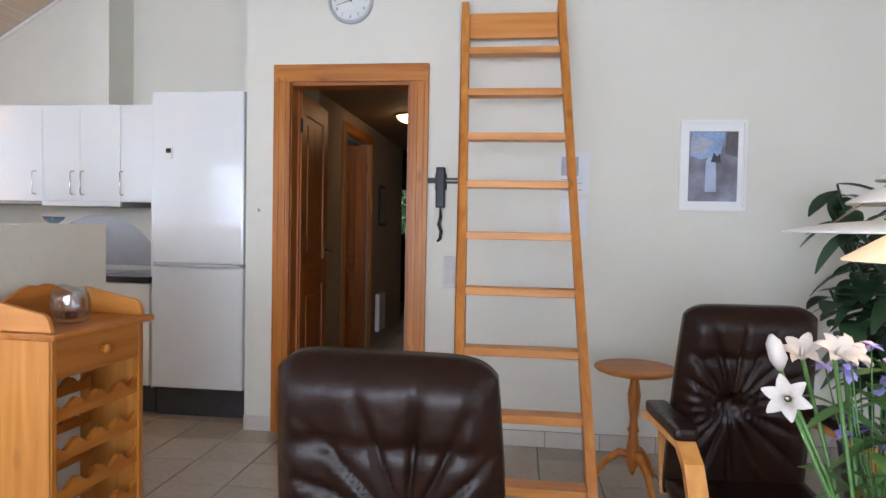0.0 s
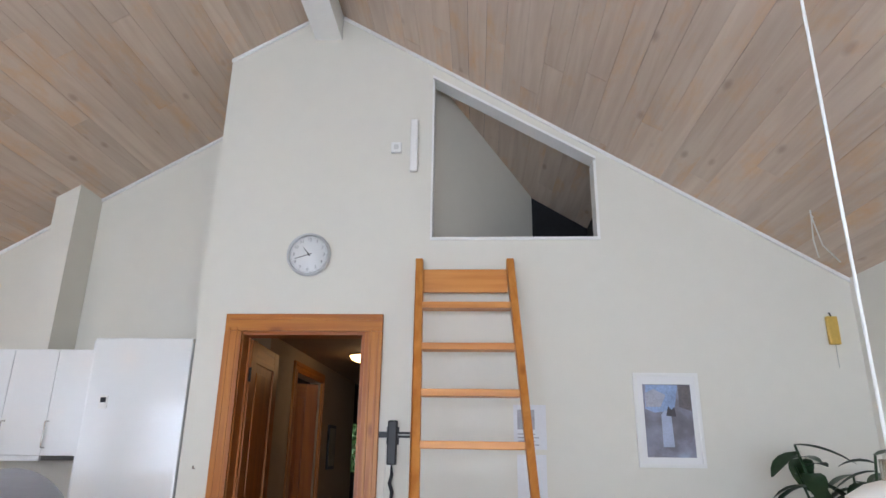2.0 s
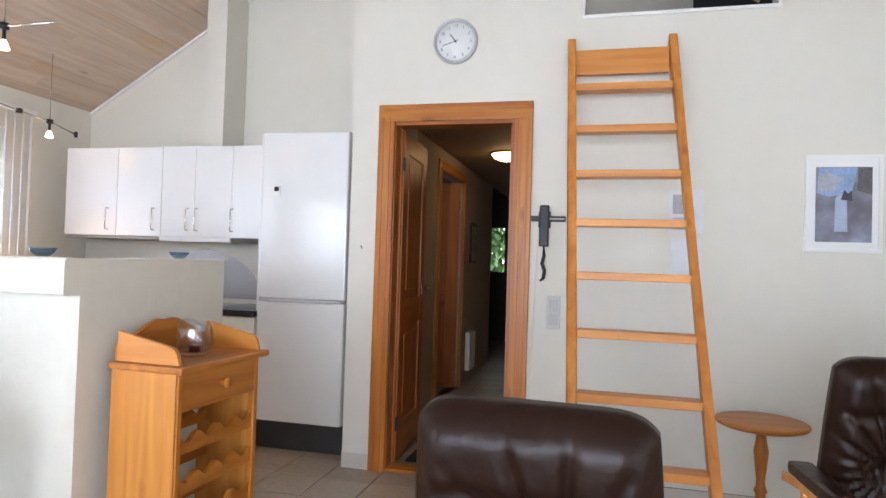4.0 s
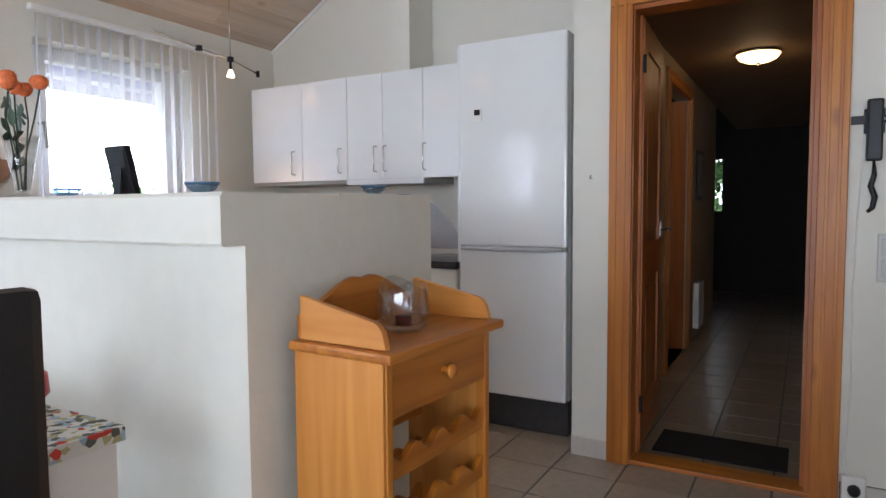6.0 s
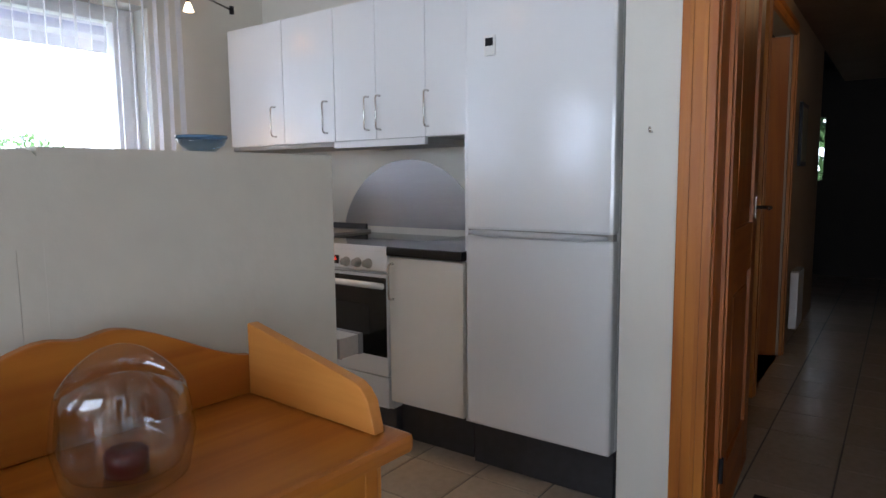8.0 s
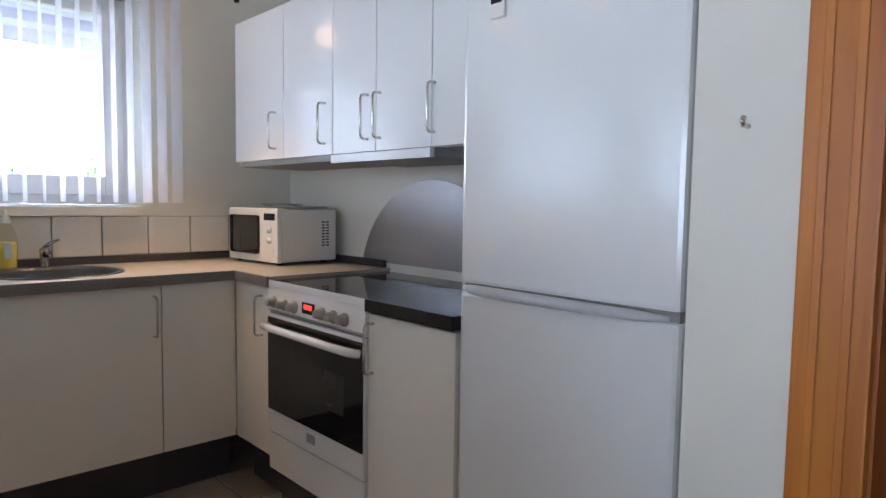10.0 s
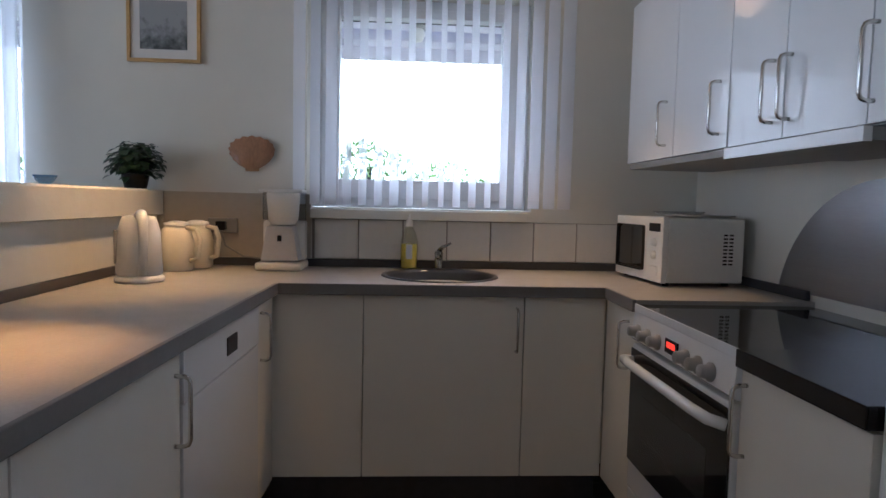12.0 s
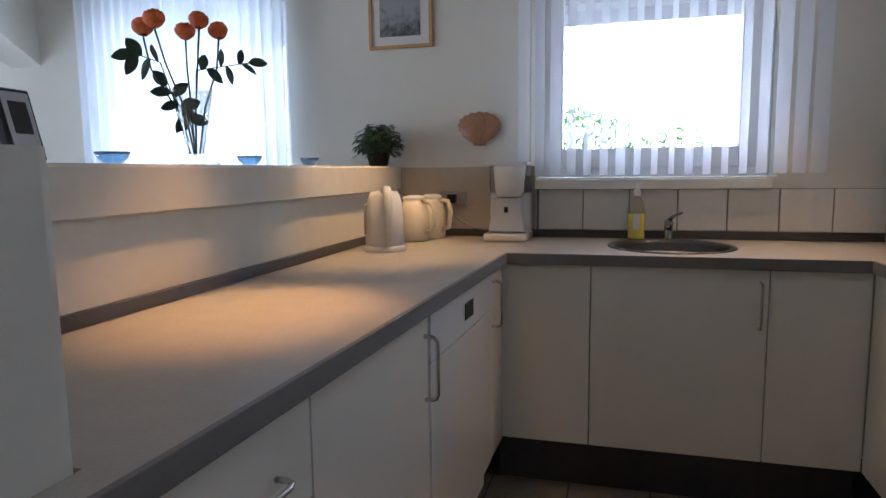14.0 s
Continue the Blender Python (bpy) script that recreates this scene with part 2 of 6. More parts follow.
BEECH = wood("bent_beech", (0.55, 0.23, 0.05), (0.68, 0.34, 0.09), knots=0.0)
SHEER = cloth("sheer_curtain", (0.84, 0.87, 0.92), 0.5, 0.05)
SLAT = cloth("blind_slat_fabric", (0.90, 0.91, 0.95), 0.68, 0.30)
CLEAR = clear_sheet("clear_glass")
THIN = clear_sheet("thin_clear_glass", (0.93, 0.94, 0.94))
PANE = glass("window_pane")
BLUEGLASS = clear_sheet("blue_glass", (0.66, 0.77, 0.86))
LEAF = mat("dark_leaf", (0.022, 0.055, 0.022), 0.4, var=0.4, scale=9, island=0.3)
LEAF2 = mat("fresh_leaf", (0.09, 0.20, 0.045), 0.45, var=0.3, scale=9, island=0.3)
HEDGE = cloth("hedge_leaf", (0.26, 0.40, 0.16), 0.6, 0.0)
# lawn colour raised so that its bounce brightens the eaves
GRASS = mat("pale_bounce_lawn", (0.42, 0.42, 0.33), 0.9, var=0.3, scale=2)

# light of the small glass spots
spot("peninsula_spot", (-1.195, -1.20, 2.075), (-0.90, -1.36, 0.85), 190, 36, 1.0, (1.0, 0.46, 0.13), 0.03)
spot("kettle_spot", (-1.745, -1.20, 2.075), (-1.95, -1.50, 0.85), 125, 62, 1.0, (1.0, 0.54, 0.20), 0.05)
spot("sink_spot", (-2.14, -0.03, 1.92), (-1.93, -0.12, 0.85), 55, 90, 1.0, (1.0, 0.58, 0.24))
for glass_at in ((-1.195, -1.20, 2.07), (-1.745, -1.20, 2.07), (-2.14, -0.03, 1.915)):
    bulb = new("spot_bulb_light", bpy.data.lights.new("spot_bulb_light", "POINT"))
    bulb.data.energy, bulb.data.color, bulb.data.shadow_soft_size = 0.5, (1.0, 0.55, 0.25), 0.05
    bulb.location = glass_at


# ---- building helpers ----
def box(bm, x0, y0, z0, x1, y1, z1, bevel=0.0, m=None):
    """Adds a box, with rounded edges if wanted, to bm."""
    part_bm = bmesh.new() if bevel else bm
    vs = [part_bm.verts.new((x, y, z)) for x in (x0, x1) for y in (y0, y1) for z in (z0, z1)]
    for f in ((0, 1, 3, 2), (4, 6, 7, 5), (0, 4, 5, 1), (2, 3, 7, 6), (0, 2, 6, 4), (1, 5, 7, 3)):
        part_bm.faces.new([vs[i] for i in f])
    if bevel:
        bmesh.ops.recalc_face_normals(part_bm, faces=part_bm.faces)
        bmesh.ops.bevel(part_bm, geom=part_bm.edges[:], offset=bevel, segments=2, affect="EDGES", profile=0.6)
        merge(bm, part_bm)
    return bm


def merge(bm, other, m=None):
    """Adds the faces of other to bm and frees it."""
    if m is not None:
        bmesh.ops.transform(other, matrix=m, verts=other.verts)
    other.verts.index_update()
    vs = [bm.verts.new(v.co) for v in other.verts]
    for f in other.faces:
        try:
            g = bm.faces.new([vs[v.index] for v in f.verts])
            g.smooth = f.smooth
        except ValueError:
            pass
    other.free()
    return bm


def B(x0, y0, z0, x1, y1, z1, bevel=0.0):
    return box(bmesh.new(), x0, y0, z0, x1, y1, z1, bevel)


def lathe(profile, steps=24, bm=None, m=None):
    """Turns (radius, height) pairs round z."""
    made = bmesh.new()
    rings = []
    for r, z in profile:
        if r < 1e-5:
            rings.append([made.verts.new((0, 0, z))])
        else:
            rings.append([made.verts.new((r * math.cos(2 * math.pi * i / steps), r * math.sin(2 * math.pi * i / steps), z)) for i in range(steps)])
    for a, b in zip(rings, rings[1:]):
        for i in range(steps):
            j = (i + 1) % steps
            q = [a[i % len(a)], a[j % len(a)], b[j % len(b)], b[i % len(b)]]
            q = list(dict.fromkeys(q))
            if len(q) > 2:
                f = made.faces.new(q)
                f.smooth = True
    if bm is None:
        if m is not None:
            bmesh.ops.transform(made, matrix=m, verts=made.verts)
        return made
    return merge(bm, made, m)


def tube(points, radius, steps=8, bm=None, caps=True):
    """A round bar along points; radius a number or one a point."""
    made = bm if bm is not None else bmesh.new()
    pts = [Vector(p) for p in points]
    radii = radius if isinstance(radius, (list, tuple)) else [radius] * len(pts)
    rings, side = [], None
    for i, p in enumerate(pts):
        way = (pts[min(i + 1, len(pts) - 1)] - pts[max(i - 1, 0)]).normalized()
        if side is None:
            side = way.orthogonal().normalized()
        side = (side - way * side.dot(way)).normalized()
        up = way.cross(side)
        rings.append([made.verts.new(p + radii[i] * (math.cos(2 * math.pi * k / steps) * side + math.sin(2 * math.pi * k / steps) * up)) for k in range(steps)])
    for a, b in zip(rings, rings[1:]):
        for k in range(steps):
            f = made.faces.new((a[k], a[(k + 1) % steps], b[(k + 1) % steps], b[k]))
            f.smooth = True
    if caps:
        made.faces.new(rings[0][::-1])
        made.faces.new(rings[-1])
    return made


def prism(outline, depth, axis="y", bm=None, m=None, bevel=0.0):
    """A plate of the outline (u, v) pushed along an axis: y: (u, -, v); x: (-, u, v); z: (u, v, -)."""
    made = bmesh.new()
    put = {"y": lambda u, v, d: (u, d, v), "x": lambda u, v, d: (d, u, v), "z": lambda u, v, d: (u, v, d)}[axis]
    a = [made.verts.new(put(u, v, 0)) for u, v in outline]
    b = [made.verts.new(put(u, v, depth)) for u, v in outline]
    made.faces.new(a)
    made.faces.new(b[::-1])
    for i in range(len(a)):
        j = (i + 1) % len(a)
        made.faces.new((a[j], a[i], b[i], b[j]))
    bmesh.ops.recalc_face_normals(made, faces=made.faces)
    if bevel:
        bmesh.ops.bevel(made, geom=made.edges[:], offset=bevel, segments=2, affect="EDGES", profile=0.6)
    if bm is None:
        if m is not None:
            bmesh.ops.transform(made, matrix=m, verts=made.verts)
        return made
    return merge(bm, made, m)


def mesh_of(name, bm, material, shade=False):
    bmesh.ops.recalc_face_normals(bm, faces=bm.faces)
    me = bpy.data.meshes.new(name)
    bm.to_mesh(me)
    bm.free()
    me.materials.append(material)
    if shade:
        for p in me.polygons:
            p.use_smooth = True
    return me


def part(name, bm, material, parent, label="", m=None, shade=False):
    """Links bm as one mesh under a thing or a part."""
    ob = new(name, mesh_of(name, bm, material, shade))
    ob.parent = parent
    if m is not None:
        ob.matrix_local = m
    return tagged(ob, label)


def share(name, source, parent, m):
    """A further part with the mesh of source."""
    ob = new(name, source.data)
    ob.parent, ob.matrix_local = parent, m
    return ob


def thing(name, m, label, category, group=""):
    ob = new(name)
    ob.empty_display_size = 0.05
    ob.matrix_world = m
    return tagged(ob, label, category, group)


def solid(name, bm, material, label, category, group="", m=None, shade=False):
    """A thing of one mesh."""
    ob = new(name, mesh_of(name, bm, material, shade))
    if m is not None:
        ob.matrix_world = m
    return tagged(ob, label, category, group)


def setting(name, bm, material, label="", category=""):
    return tagged(new(name, mesh_of(name, bm, material)), label, category, kind="structure")


# ---- plan ----
RIDGE_X, RIDGE_Z, LEFT_SLOPE, RIGHT_SLOPE = 0.62, 4.13, 0.589, 0.614
WEST, EAST, SOUTH, KITCHEN_Y = -2.50, 3.60, -6.50, 0.70


def zc(x):
    return RIDGE_Z - (LEFT_SLOPE * (RIDGE_X - x) if x < RIDGE_X else RIGHT_SLOPE * (x - RIDGE_X))


def strip(bm, x0, x1, y0, y1, low, high):
    """A piece of wall between x0 and x1 whose foot and head may slope: low and high are (at x0, at x1)."""
    vs = [bm.verts.new((x, y, z)) for x, k in ((x0, 0), (x1, 1)) for y in (y0, y1) for z in (low[k], high[k])]
    for f in ((0, 1, 3, 2), (4, 6, 7, 5), (0, 4, 5, 1), (2, 3, 7, 6), (0, 2, 6, 4), (1, 5, 7, 3)):
        bm.faces.new([vs[i] for i in f])


LIFT = 0.06
bm = bmesh.new()
strip(bm, 0.0, 0.25, 0, 0.12, (0, 0), (zc(0) + LIFT, zc(0.25) + LIFT))
strip(bm, 0.25, RIDGE_X, 0, 0.12, (2.01, 2.01), (zc(0.25) + LIFT, RIDGE_Z + LIFT))
strip(bm, RIDGE_X, 0.97, 0, 0.12, (2.01, 2.01), (RIDGE_Z + LIFT, zc(0.97) + LIFT))
strip(bm, 0.97, 1.30, 0, 0.12, (0, 0), (zc(0.97) + LIFT, zc(1.30) + LIFT))
strip(bm, 1.30, 2.275, 0, 0.12, (0, 0), (2.53, 2.53))
strip(bm, 1.30, 2.275, 0, 0.12, (zc(1.30) - 0.085, zc(2.275) - 0.06), (zc(1.30) + LIFT, zc(2.275) + LIFT))
strip(bm, 2.275, EAST, 0, 0.12, (0, 0), (zc(2.275) + LIFT, zc(EAST) + LIFT))
wall_north = setting("wall_north", bm, PAINT, "white painted gable wall with doorway and loft opening", "wall")

bm = bmesh.new()
box(bm, 0.0, 0.12, 0, 0.10, 1.0, zc(0) + LIFT - 0.005)
setting("wall_kitchen_return", bm, PAINT, "white painted wall beside the fridge recess", "wall")

bm = bmesh.new()
strip(bm, WEST, 0.0, KITCHEN_Y, KITCHEN_Y + 0.12, (0, 0), (zc(WEST) + LIFT, zc(0) + LIFT))
setting("wall_kitchen", bm, PAINT, "white painted wall behind the kitchen units", "wall")

KWIN = (-0.985, -0.03, 1.115, 2.02)
DWIN = (-3.22, -2.12, 0.30, 1.98)
FWIN = (-5.6, -4.3, 0.30, 1.98)


def pierced(axis, at, thick, a0, a1, top, holes):
    """A straight wall along y (axis x) or x (axis y) with rectangular openings (a0, a1, z0, z1)."""
    bm = bmesh.new()

    def bit(u0, u1, z0, z1):
        if axis == "x":
            box(bm, at, u0, z0, at + thick, u1, z1)
        else:
            box(bm, u0, at, z0, u1, at + thick, z1)

    u = a0
    for h0, h1, z0, z1 in sorted(holes):
        bit(u, h0, 0, top)
        bit(h0, h1, 0, z0)
        bit(h0, h1, z1, top)
        u = h1
    bit(u, a1, 0, top)
    return bm


setting("wall_west", pierced("x", WEST - 0.28, 0.28, SOUTH, KITCHEN_Y + 0.12, zc(WEST) + 0.05, [KWIN, DWIN, FWIN]), PAINT, "white painted outer wall with windows", "wall")
# openings in the east and south walls are assumed, to hold the fill lamps
setting("wall_east", pierced("x", EAST, 0.28, SOUTH, 4.3, zc(EAST) + 0.05, [(-4.8, -3.0, 0.3, 2.05)]), PAINT, "white painted outer wall", "wall")
bm = pierced("y", SOUTH - 0.28, 0.28, WEST, EAST, 2.25, [(-0.95, 2.75, 0.3, 2.1)])
strip(bm, WEST, RIDGE_X, SOUTH - 0.28, SOUTH, (2.25, 2.25), (zc(WEST) + LIFT, RIDGE_Z + LIFT))
strip(bm, RIDGE_X, EAST, SOUTH - 0.28, SOUTH, (2.25, 2.25), (RIDGE_Z + LIFT, zc(EAST) + LIFT))
setting("wall_south", bm, PAINT, "white painted end wall", "wall")

# ceiling of boards along the ridge, each a piece of its own in one mesh
bm = bmesh.new()
rng = random.Random(4)


def boards(x_low, direction, slope):
    run = math.hypot(1, slope)
    width, gap = 0.118, 0.0022
    total = abs(x_low - RIDGE_X) * run
    n = int(total / width) + 1
    for k in range(n):
        d0, d1 = k * width + gap / 2, min((k + 1) * width - gap / 2, total)
        y = SOUTH - rng.uniform(0, 2.5)
        while y < 4.3:
            y1 = min(y + rng.uniform(2.2, 3.6), 4.3)
            lift = rng.uniform(0, 0.0025)
            vs = []
            for d in (d0, d1):
                x = RIDGE_X + direction * d / run
                for yy in (y + 0.001, y1 - 0.001):
                    for up in (0, 0.016):
                        vs.append(bm.verts.new((x, yy, RIDGE_Z - slope * d / run + lift + up)))
            for f in ((0, 1, 3, 2), (4, 6, 7, 5), (0, 4, 5, 1), (2, 3, 7, 6), (0, 2, 6, 4), (1, 5, 7, 3)):
                bm.faces.new([vs[i] for i in f])
            y = y1


boards(WEST - 0.1, -1, LEFT_SLOPE)
boards(EAST + 0.1, 1, RIGHT_SLOPE)
setting("ceiling", bm, CEILWOOD, "whitewashed pine board ceiling sloping both ways", "ceiling")
bm = bmesh.new()
strip(bm, WEST - 0.5, RIDGE_X, SOUTH - 0.3, 4.4, (zc(WEST - 0.5) + 0.022, RIDGE_Z + 0.022), (zc(WEST - 0.5) + 0.2, RIDGE_Z + 0.2))
strip(bm, RIDGE_X, EAST + 0.5, SOUTH - 0.3, 4.4, (RIDGE_Z + 0.022, zc(EAST + 0.5) + 0.022), (RIDGE_Z + 0.2, zc(EAST + 0.5) + 0.2))
setting("roof", bm, PLINTH, "dark roof over the boards", "roof")

# ridge beam and the boxed-in rafter between the dining and living areas
setting("ridge_beam", B(0.535, SOUTH, 3.90, 0.705, -0.002, 4.12, 0.004), WHITE, "white painted ridge beam", "beam")
bm = bmesh.new()
strip(bm, WEST, RIDGE_X, -3.76, -3.56, (zc(WEST) - 0.57, RIDGE_Z - 0.57), (zc(WEST) - 0.002, RIDGE_Z - 0.002))
strip(bm, RIDGE_X, EAST, -3.76, -3.56, (RIDGE_Z - 0.57, zc(EAST) - 0.57), (RIDGE_Z - 0.002, zc(EAST) - 0.002))
setting("rafter_beam", bm, PAINT, "white boxed-in rafter beam", "beam")

# trims where walls meet the ceiling
bm = bmesh.new()
for x0, x1 in ((0.0, RIDGE_X), (RIDGE_X, EAST)):
    strip(bm, x0, x1, -0.016, -0.001, (zc(x0) - 0.022, zc(x1) - 0.022), (zc(x0) - 0.001, zc(x1) - 0.001))
strip(bm, WEST, 0.0, KITCHEN_Y - 0.016, KITCHEN_Y - 0.001, (zc(WEST) - 0.022, zc(0) - 0.022), (zc(WEST) - 0.001, zc(0) - 0.001))
setting("trim_ceiling", bm, WHITE, "slim white moulding under the ceiling", "trim")

# duct boxed in above the wall cabinets
bm = bmesh.new()
strip(bm, -1.30, -1.145, 0.43, KITCHEN_Y - 0.001, (1.943, 1.943), (zc(-1.30) - 0.001, zc(-1.145) - 0.001))
setting("duct_casing", bm, PAINT, "white boxed-in kitchen duct up to the ceiling", "duct")

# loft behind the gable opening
# black imitates the unlit loft depth; the sloping-headed sheet at y 1.19 is added
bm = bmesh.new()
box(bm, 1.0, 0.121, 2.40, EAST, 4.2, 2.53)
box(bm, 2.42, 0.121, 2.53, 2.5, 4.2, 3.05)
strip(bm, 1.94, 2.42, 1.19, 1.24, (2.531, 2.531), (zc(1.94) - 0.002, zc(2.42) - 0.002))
setting("loft_floor", bm, mat("loft_shade_black", (0.012, 0.012, 0.014), 0.95, var=0.3, scale=4), "loft floor, knee wall and added back sheet, blackened for shade", "floor")
bm = bmesh.new()
vs = [bm.verts.new(v) for v in ((1.27, 0.121, 2.531), (2.0, 1.18, 2.531), (2.0, 1.18, zc(2.0)), (1.27, 0.121, zc(1.27)), (1.20, 0.17, 2.531), (1.93, 1.23, 2.531), (1.93, 1.23, zc(1.93)), (1.20, 0.17, zc(1.20)))]
for f in ((0, 1, 2, 3), (4, 7, 6, 5), (0, 4, 5, 1), (3, 2, 6, 7), (1, 5, 6, 2), (0, 3, 7, 4)):
    bm.faces.new([vs[i] for i in f])
setting("wall_loft", bm, PAINT, "white slanting partition inside the loft", "wall")
# loft end in a dark colour, in place of the shade there
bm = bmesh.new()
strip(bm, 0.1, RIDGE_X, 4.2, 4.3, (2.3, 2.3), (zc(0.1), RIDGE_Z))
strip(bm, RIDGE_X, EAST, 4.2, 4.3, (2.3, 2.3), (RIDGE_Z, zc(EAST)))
setting("wall_loft_end", bm, PLINTH, "end of the loft, darkened for shade", "wall")
bm = bmesh.new()
for x0, x1, z0, z1 in ((1.30, 2.275, 2.531, 2.548),):
    box(bm, x0, -0.006, z0, x1, 0.118, z1)
strip(bm, 1.30, 2.275, -0.006, 0.118, (zc(1.30) - 0.105, zc(2.275) - 0.08), (zc(1.30) - 0.087, zc(2.275) - 0.062))
box(bm, 2.258, -0.006, 2.548, 2.274, 0.118, zc(2.275) - 0.085)
box(bm, 1.301, -0.006, 2.548, 1.313, 0.118, zc(1.31) - 0.11)
setting("trim_loft_opening", bm, WHITE, "white lining round the loft opening", "trim")

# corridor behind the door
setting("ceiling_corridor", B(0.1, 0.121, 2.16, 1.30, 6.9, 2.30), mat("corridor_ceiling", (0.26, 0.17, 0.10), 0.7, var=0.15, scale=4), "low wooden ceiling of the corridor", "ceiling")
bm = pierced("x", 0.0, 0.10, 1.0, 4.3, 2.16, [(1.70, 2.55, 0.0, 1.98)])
# cream paint, with some of the corridor's dimness put into the colour
CORRIDOR = mat("dimmed_corridor_cream", (0.42, 0.33, 0.23), 0.85, var=0.05, scale=2, bump=0.15, spec=0.2)
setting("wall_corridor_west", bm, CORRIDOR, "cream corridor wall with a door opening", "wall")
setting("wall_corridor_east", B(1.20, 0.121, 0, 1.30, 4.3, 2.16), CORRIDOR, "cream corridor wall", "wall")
# near-black colour stands for the shade in the rooms beyond
UNLITWALL = mat("unlit_room_wall", (0.05, 0.045, 0.04), 0.9, var=0.1)
bm = pierced("y", 6.5, 0.12, -1.2, 2.4, 2.3, [(-0.36, -0.06, 1.08, 1.78), (1.06, 1.20, 1.08, 1.78)])
box(bm, -1.3, 4.3, 0, -1.2, 6.62, 2.3)
box(bm, 2.4, 4.3, 0, 2.5, 6.62, 2.3)
box(bm, -1.3, 4.3, 0, 0.0, 4.4, 2.3)
box(bm, 1.3, 4.3, 0, 2.4, 4.4, 2.3)
setting("wall_end_room", bm, UNLITWALL, "walls of the room at the corridor's end, darkened to look unlit", "wall")
setting("ceiling_end_room", B(-1.3, 4.3, 2.3, 2.5, 6.62, 2.4), UNLITWALL, "ceiling of the far room, darkened to look unlit", "ceiling")
setting("wall_side_room", pierced("y", 0.83, 0.1, -2.6, 0.0, 2.3, []), PAINT, "wall of the side room", "wall")
bm = bmesh.new()
box(bm, -2.6, 0.93, 2.17, 0.0, 4.3, 2.3)
box(bm, -2.7, 0.83, 0.0, -2.6, 4.3, 2.3)
setting("wall_side_room_west", bm, UNLITWALL, "side room beyond the corridor door, darkened to look unlit", "wall")

# ground and floor
setting("ground", B(-120, -120, -0.40, 120, 120, -0.30), GRASS, "lawn round the house", "ground")
floor = setting("floor", B(WEST - 0.28, SOUTH - 0.28, -0.30, EAST + 0.28, 6.62, -0.004), GROUT, "dark grout bed of the tiled floor", "floor")

# ---- half-height wall between kitchen and dining area ----
bm = prism([(-1.876, 0), (-1.60, 0), (-1.60, 1.067), (-1.572, 1.073), (-1.572, 1.166), (-1.580, 1.174), (-1.929, 1.174), (-1.937, 1.166), (-1.937, 1.070), (-1.931, 1.064), (-1.876, 1.064)], -0.080 - WEST, "x", m=Matrix.Translation((WEST, 0, 0)))
box(bm, -0.227, -1.5995, 0, -0.0803, -1.5722, 1.0745)
setting("wall_half", bm, BRICK_PAINT, "white plastered half-height wall with a thick ledge round the counter", "wall")
setting("wall_half_pier", prism([(-0.227, -1.5725), (-0.227, -1.130), (-0.221, -1.123), (-0.212, -1.121), (-0.095, -1.121), (-0.086, -1.123), (-0.080, -1.130), (-0.080, -1.5725)], 1.178, "z"), BRICK_PAINT, "white roughly plastered end pier of the half-height wall", "wall")

# ---- kitchen ----
TOP, KICK = 0.865, 0.185


def bar_handle(parent, m, length=0.15, reach=0.032, radius=0.0048):
    """A D-shaped bar: local z along the bar, local -y out of the door."""
    h, r = length / 2, 0.014
    pts = [(0, 0, -h), (0, -reach + r, -h), (0, -reach + 0.3 * r, -h + 0.3 * r), (0, -reach, -h + r), (0, -reach, h - r), (0, -reach + 0.3 * r, h - 0.3 * r), (0, -reach + r, h), (0, 0, h)]
    return part("handle", tube(pts, radius, 8), CHROME, parent, "satin steel bow handle", m=m, shade=True)


def unit(name, m, width, depth, z0, z1, label, doors, category="cabinet", group="kitchen units", material=None, kick=True):
    """A cabinet: local x along its front, front at y = 0, body behind. doors: (x0, x1, z0, z1, handle x or None, handle z, upright)."""
    body_mat = material or LAMINATE
    u = thing(name, m, label, category, group)
    part("body", B(0.001, 0.021, z0, width - 0.001, depth, z1), body_mat, u)
    for x0, x1, a, b, hx, hz, upright in doors:
        d = part("door", B(x0 + 0.0018, 0, a + 0.0015, x1 - 0.0018, 0.019, b - 0.0015, 0.0018), body_mat, u)
        if hx is not None:
            bar_handle(d, pose(hx, 0, hz) if upright else pose(hx, 0, hz, 0, 90, 0))
    if kick:
        part("plinth", B(0, 0.075, 0, width, 0.09, z0 - 0.002), PLINTH, u, "dark plinth")
    return u


FRONT = 0.826
SINK_M = lambda y: pose(-1.950, y, 0, 0, 0, 90)
unit("base_cabinet", SINK_M(-1.035), 0.329, 0.54, KICK, FRONT, "cream-white base cabinet in the corner by the sink", [(0, 0.329, KICK, FRONT, None, 0, True)])
unit("base_cabinet", SINK_M(-0.706), 0.556, 0.54, KICK, FRONT, "cream-white cabinet under the sink with one wide door", [(0, 0.556, KICK, FRONT, 0.530, 0.71, True)])
unit("base_cabinet", SINK_M(-0.150), 0.290, 0.54, KICK, FRONT, "cream-white base cabinet between sink and cooker", [(0, 0.290, KICK, FRONT, None, 0, True)])
unit("base_cabinet", pose(-1.949, 0.140, 0), 0.290, 0.555, KICK, FRONT, "narrow cream-white cabinet beside the cooker", [(0, 0.290, KICK, FRONT, 0.225, 0.712, True)])
unit("base_cabinet", pose(-1.054, 0.140, 0), 0.378, 0.555, KICK, FRONT - 0.012, "cream-white cabinet with black top beside the cooker", [(0, 0.378, KICK, FRONT - 0.012, 0.024, 0.71, True)])
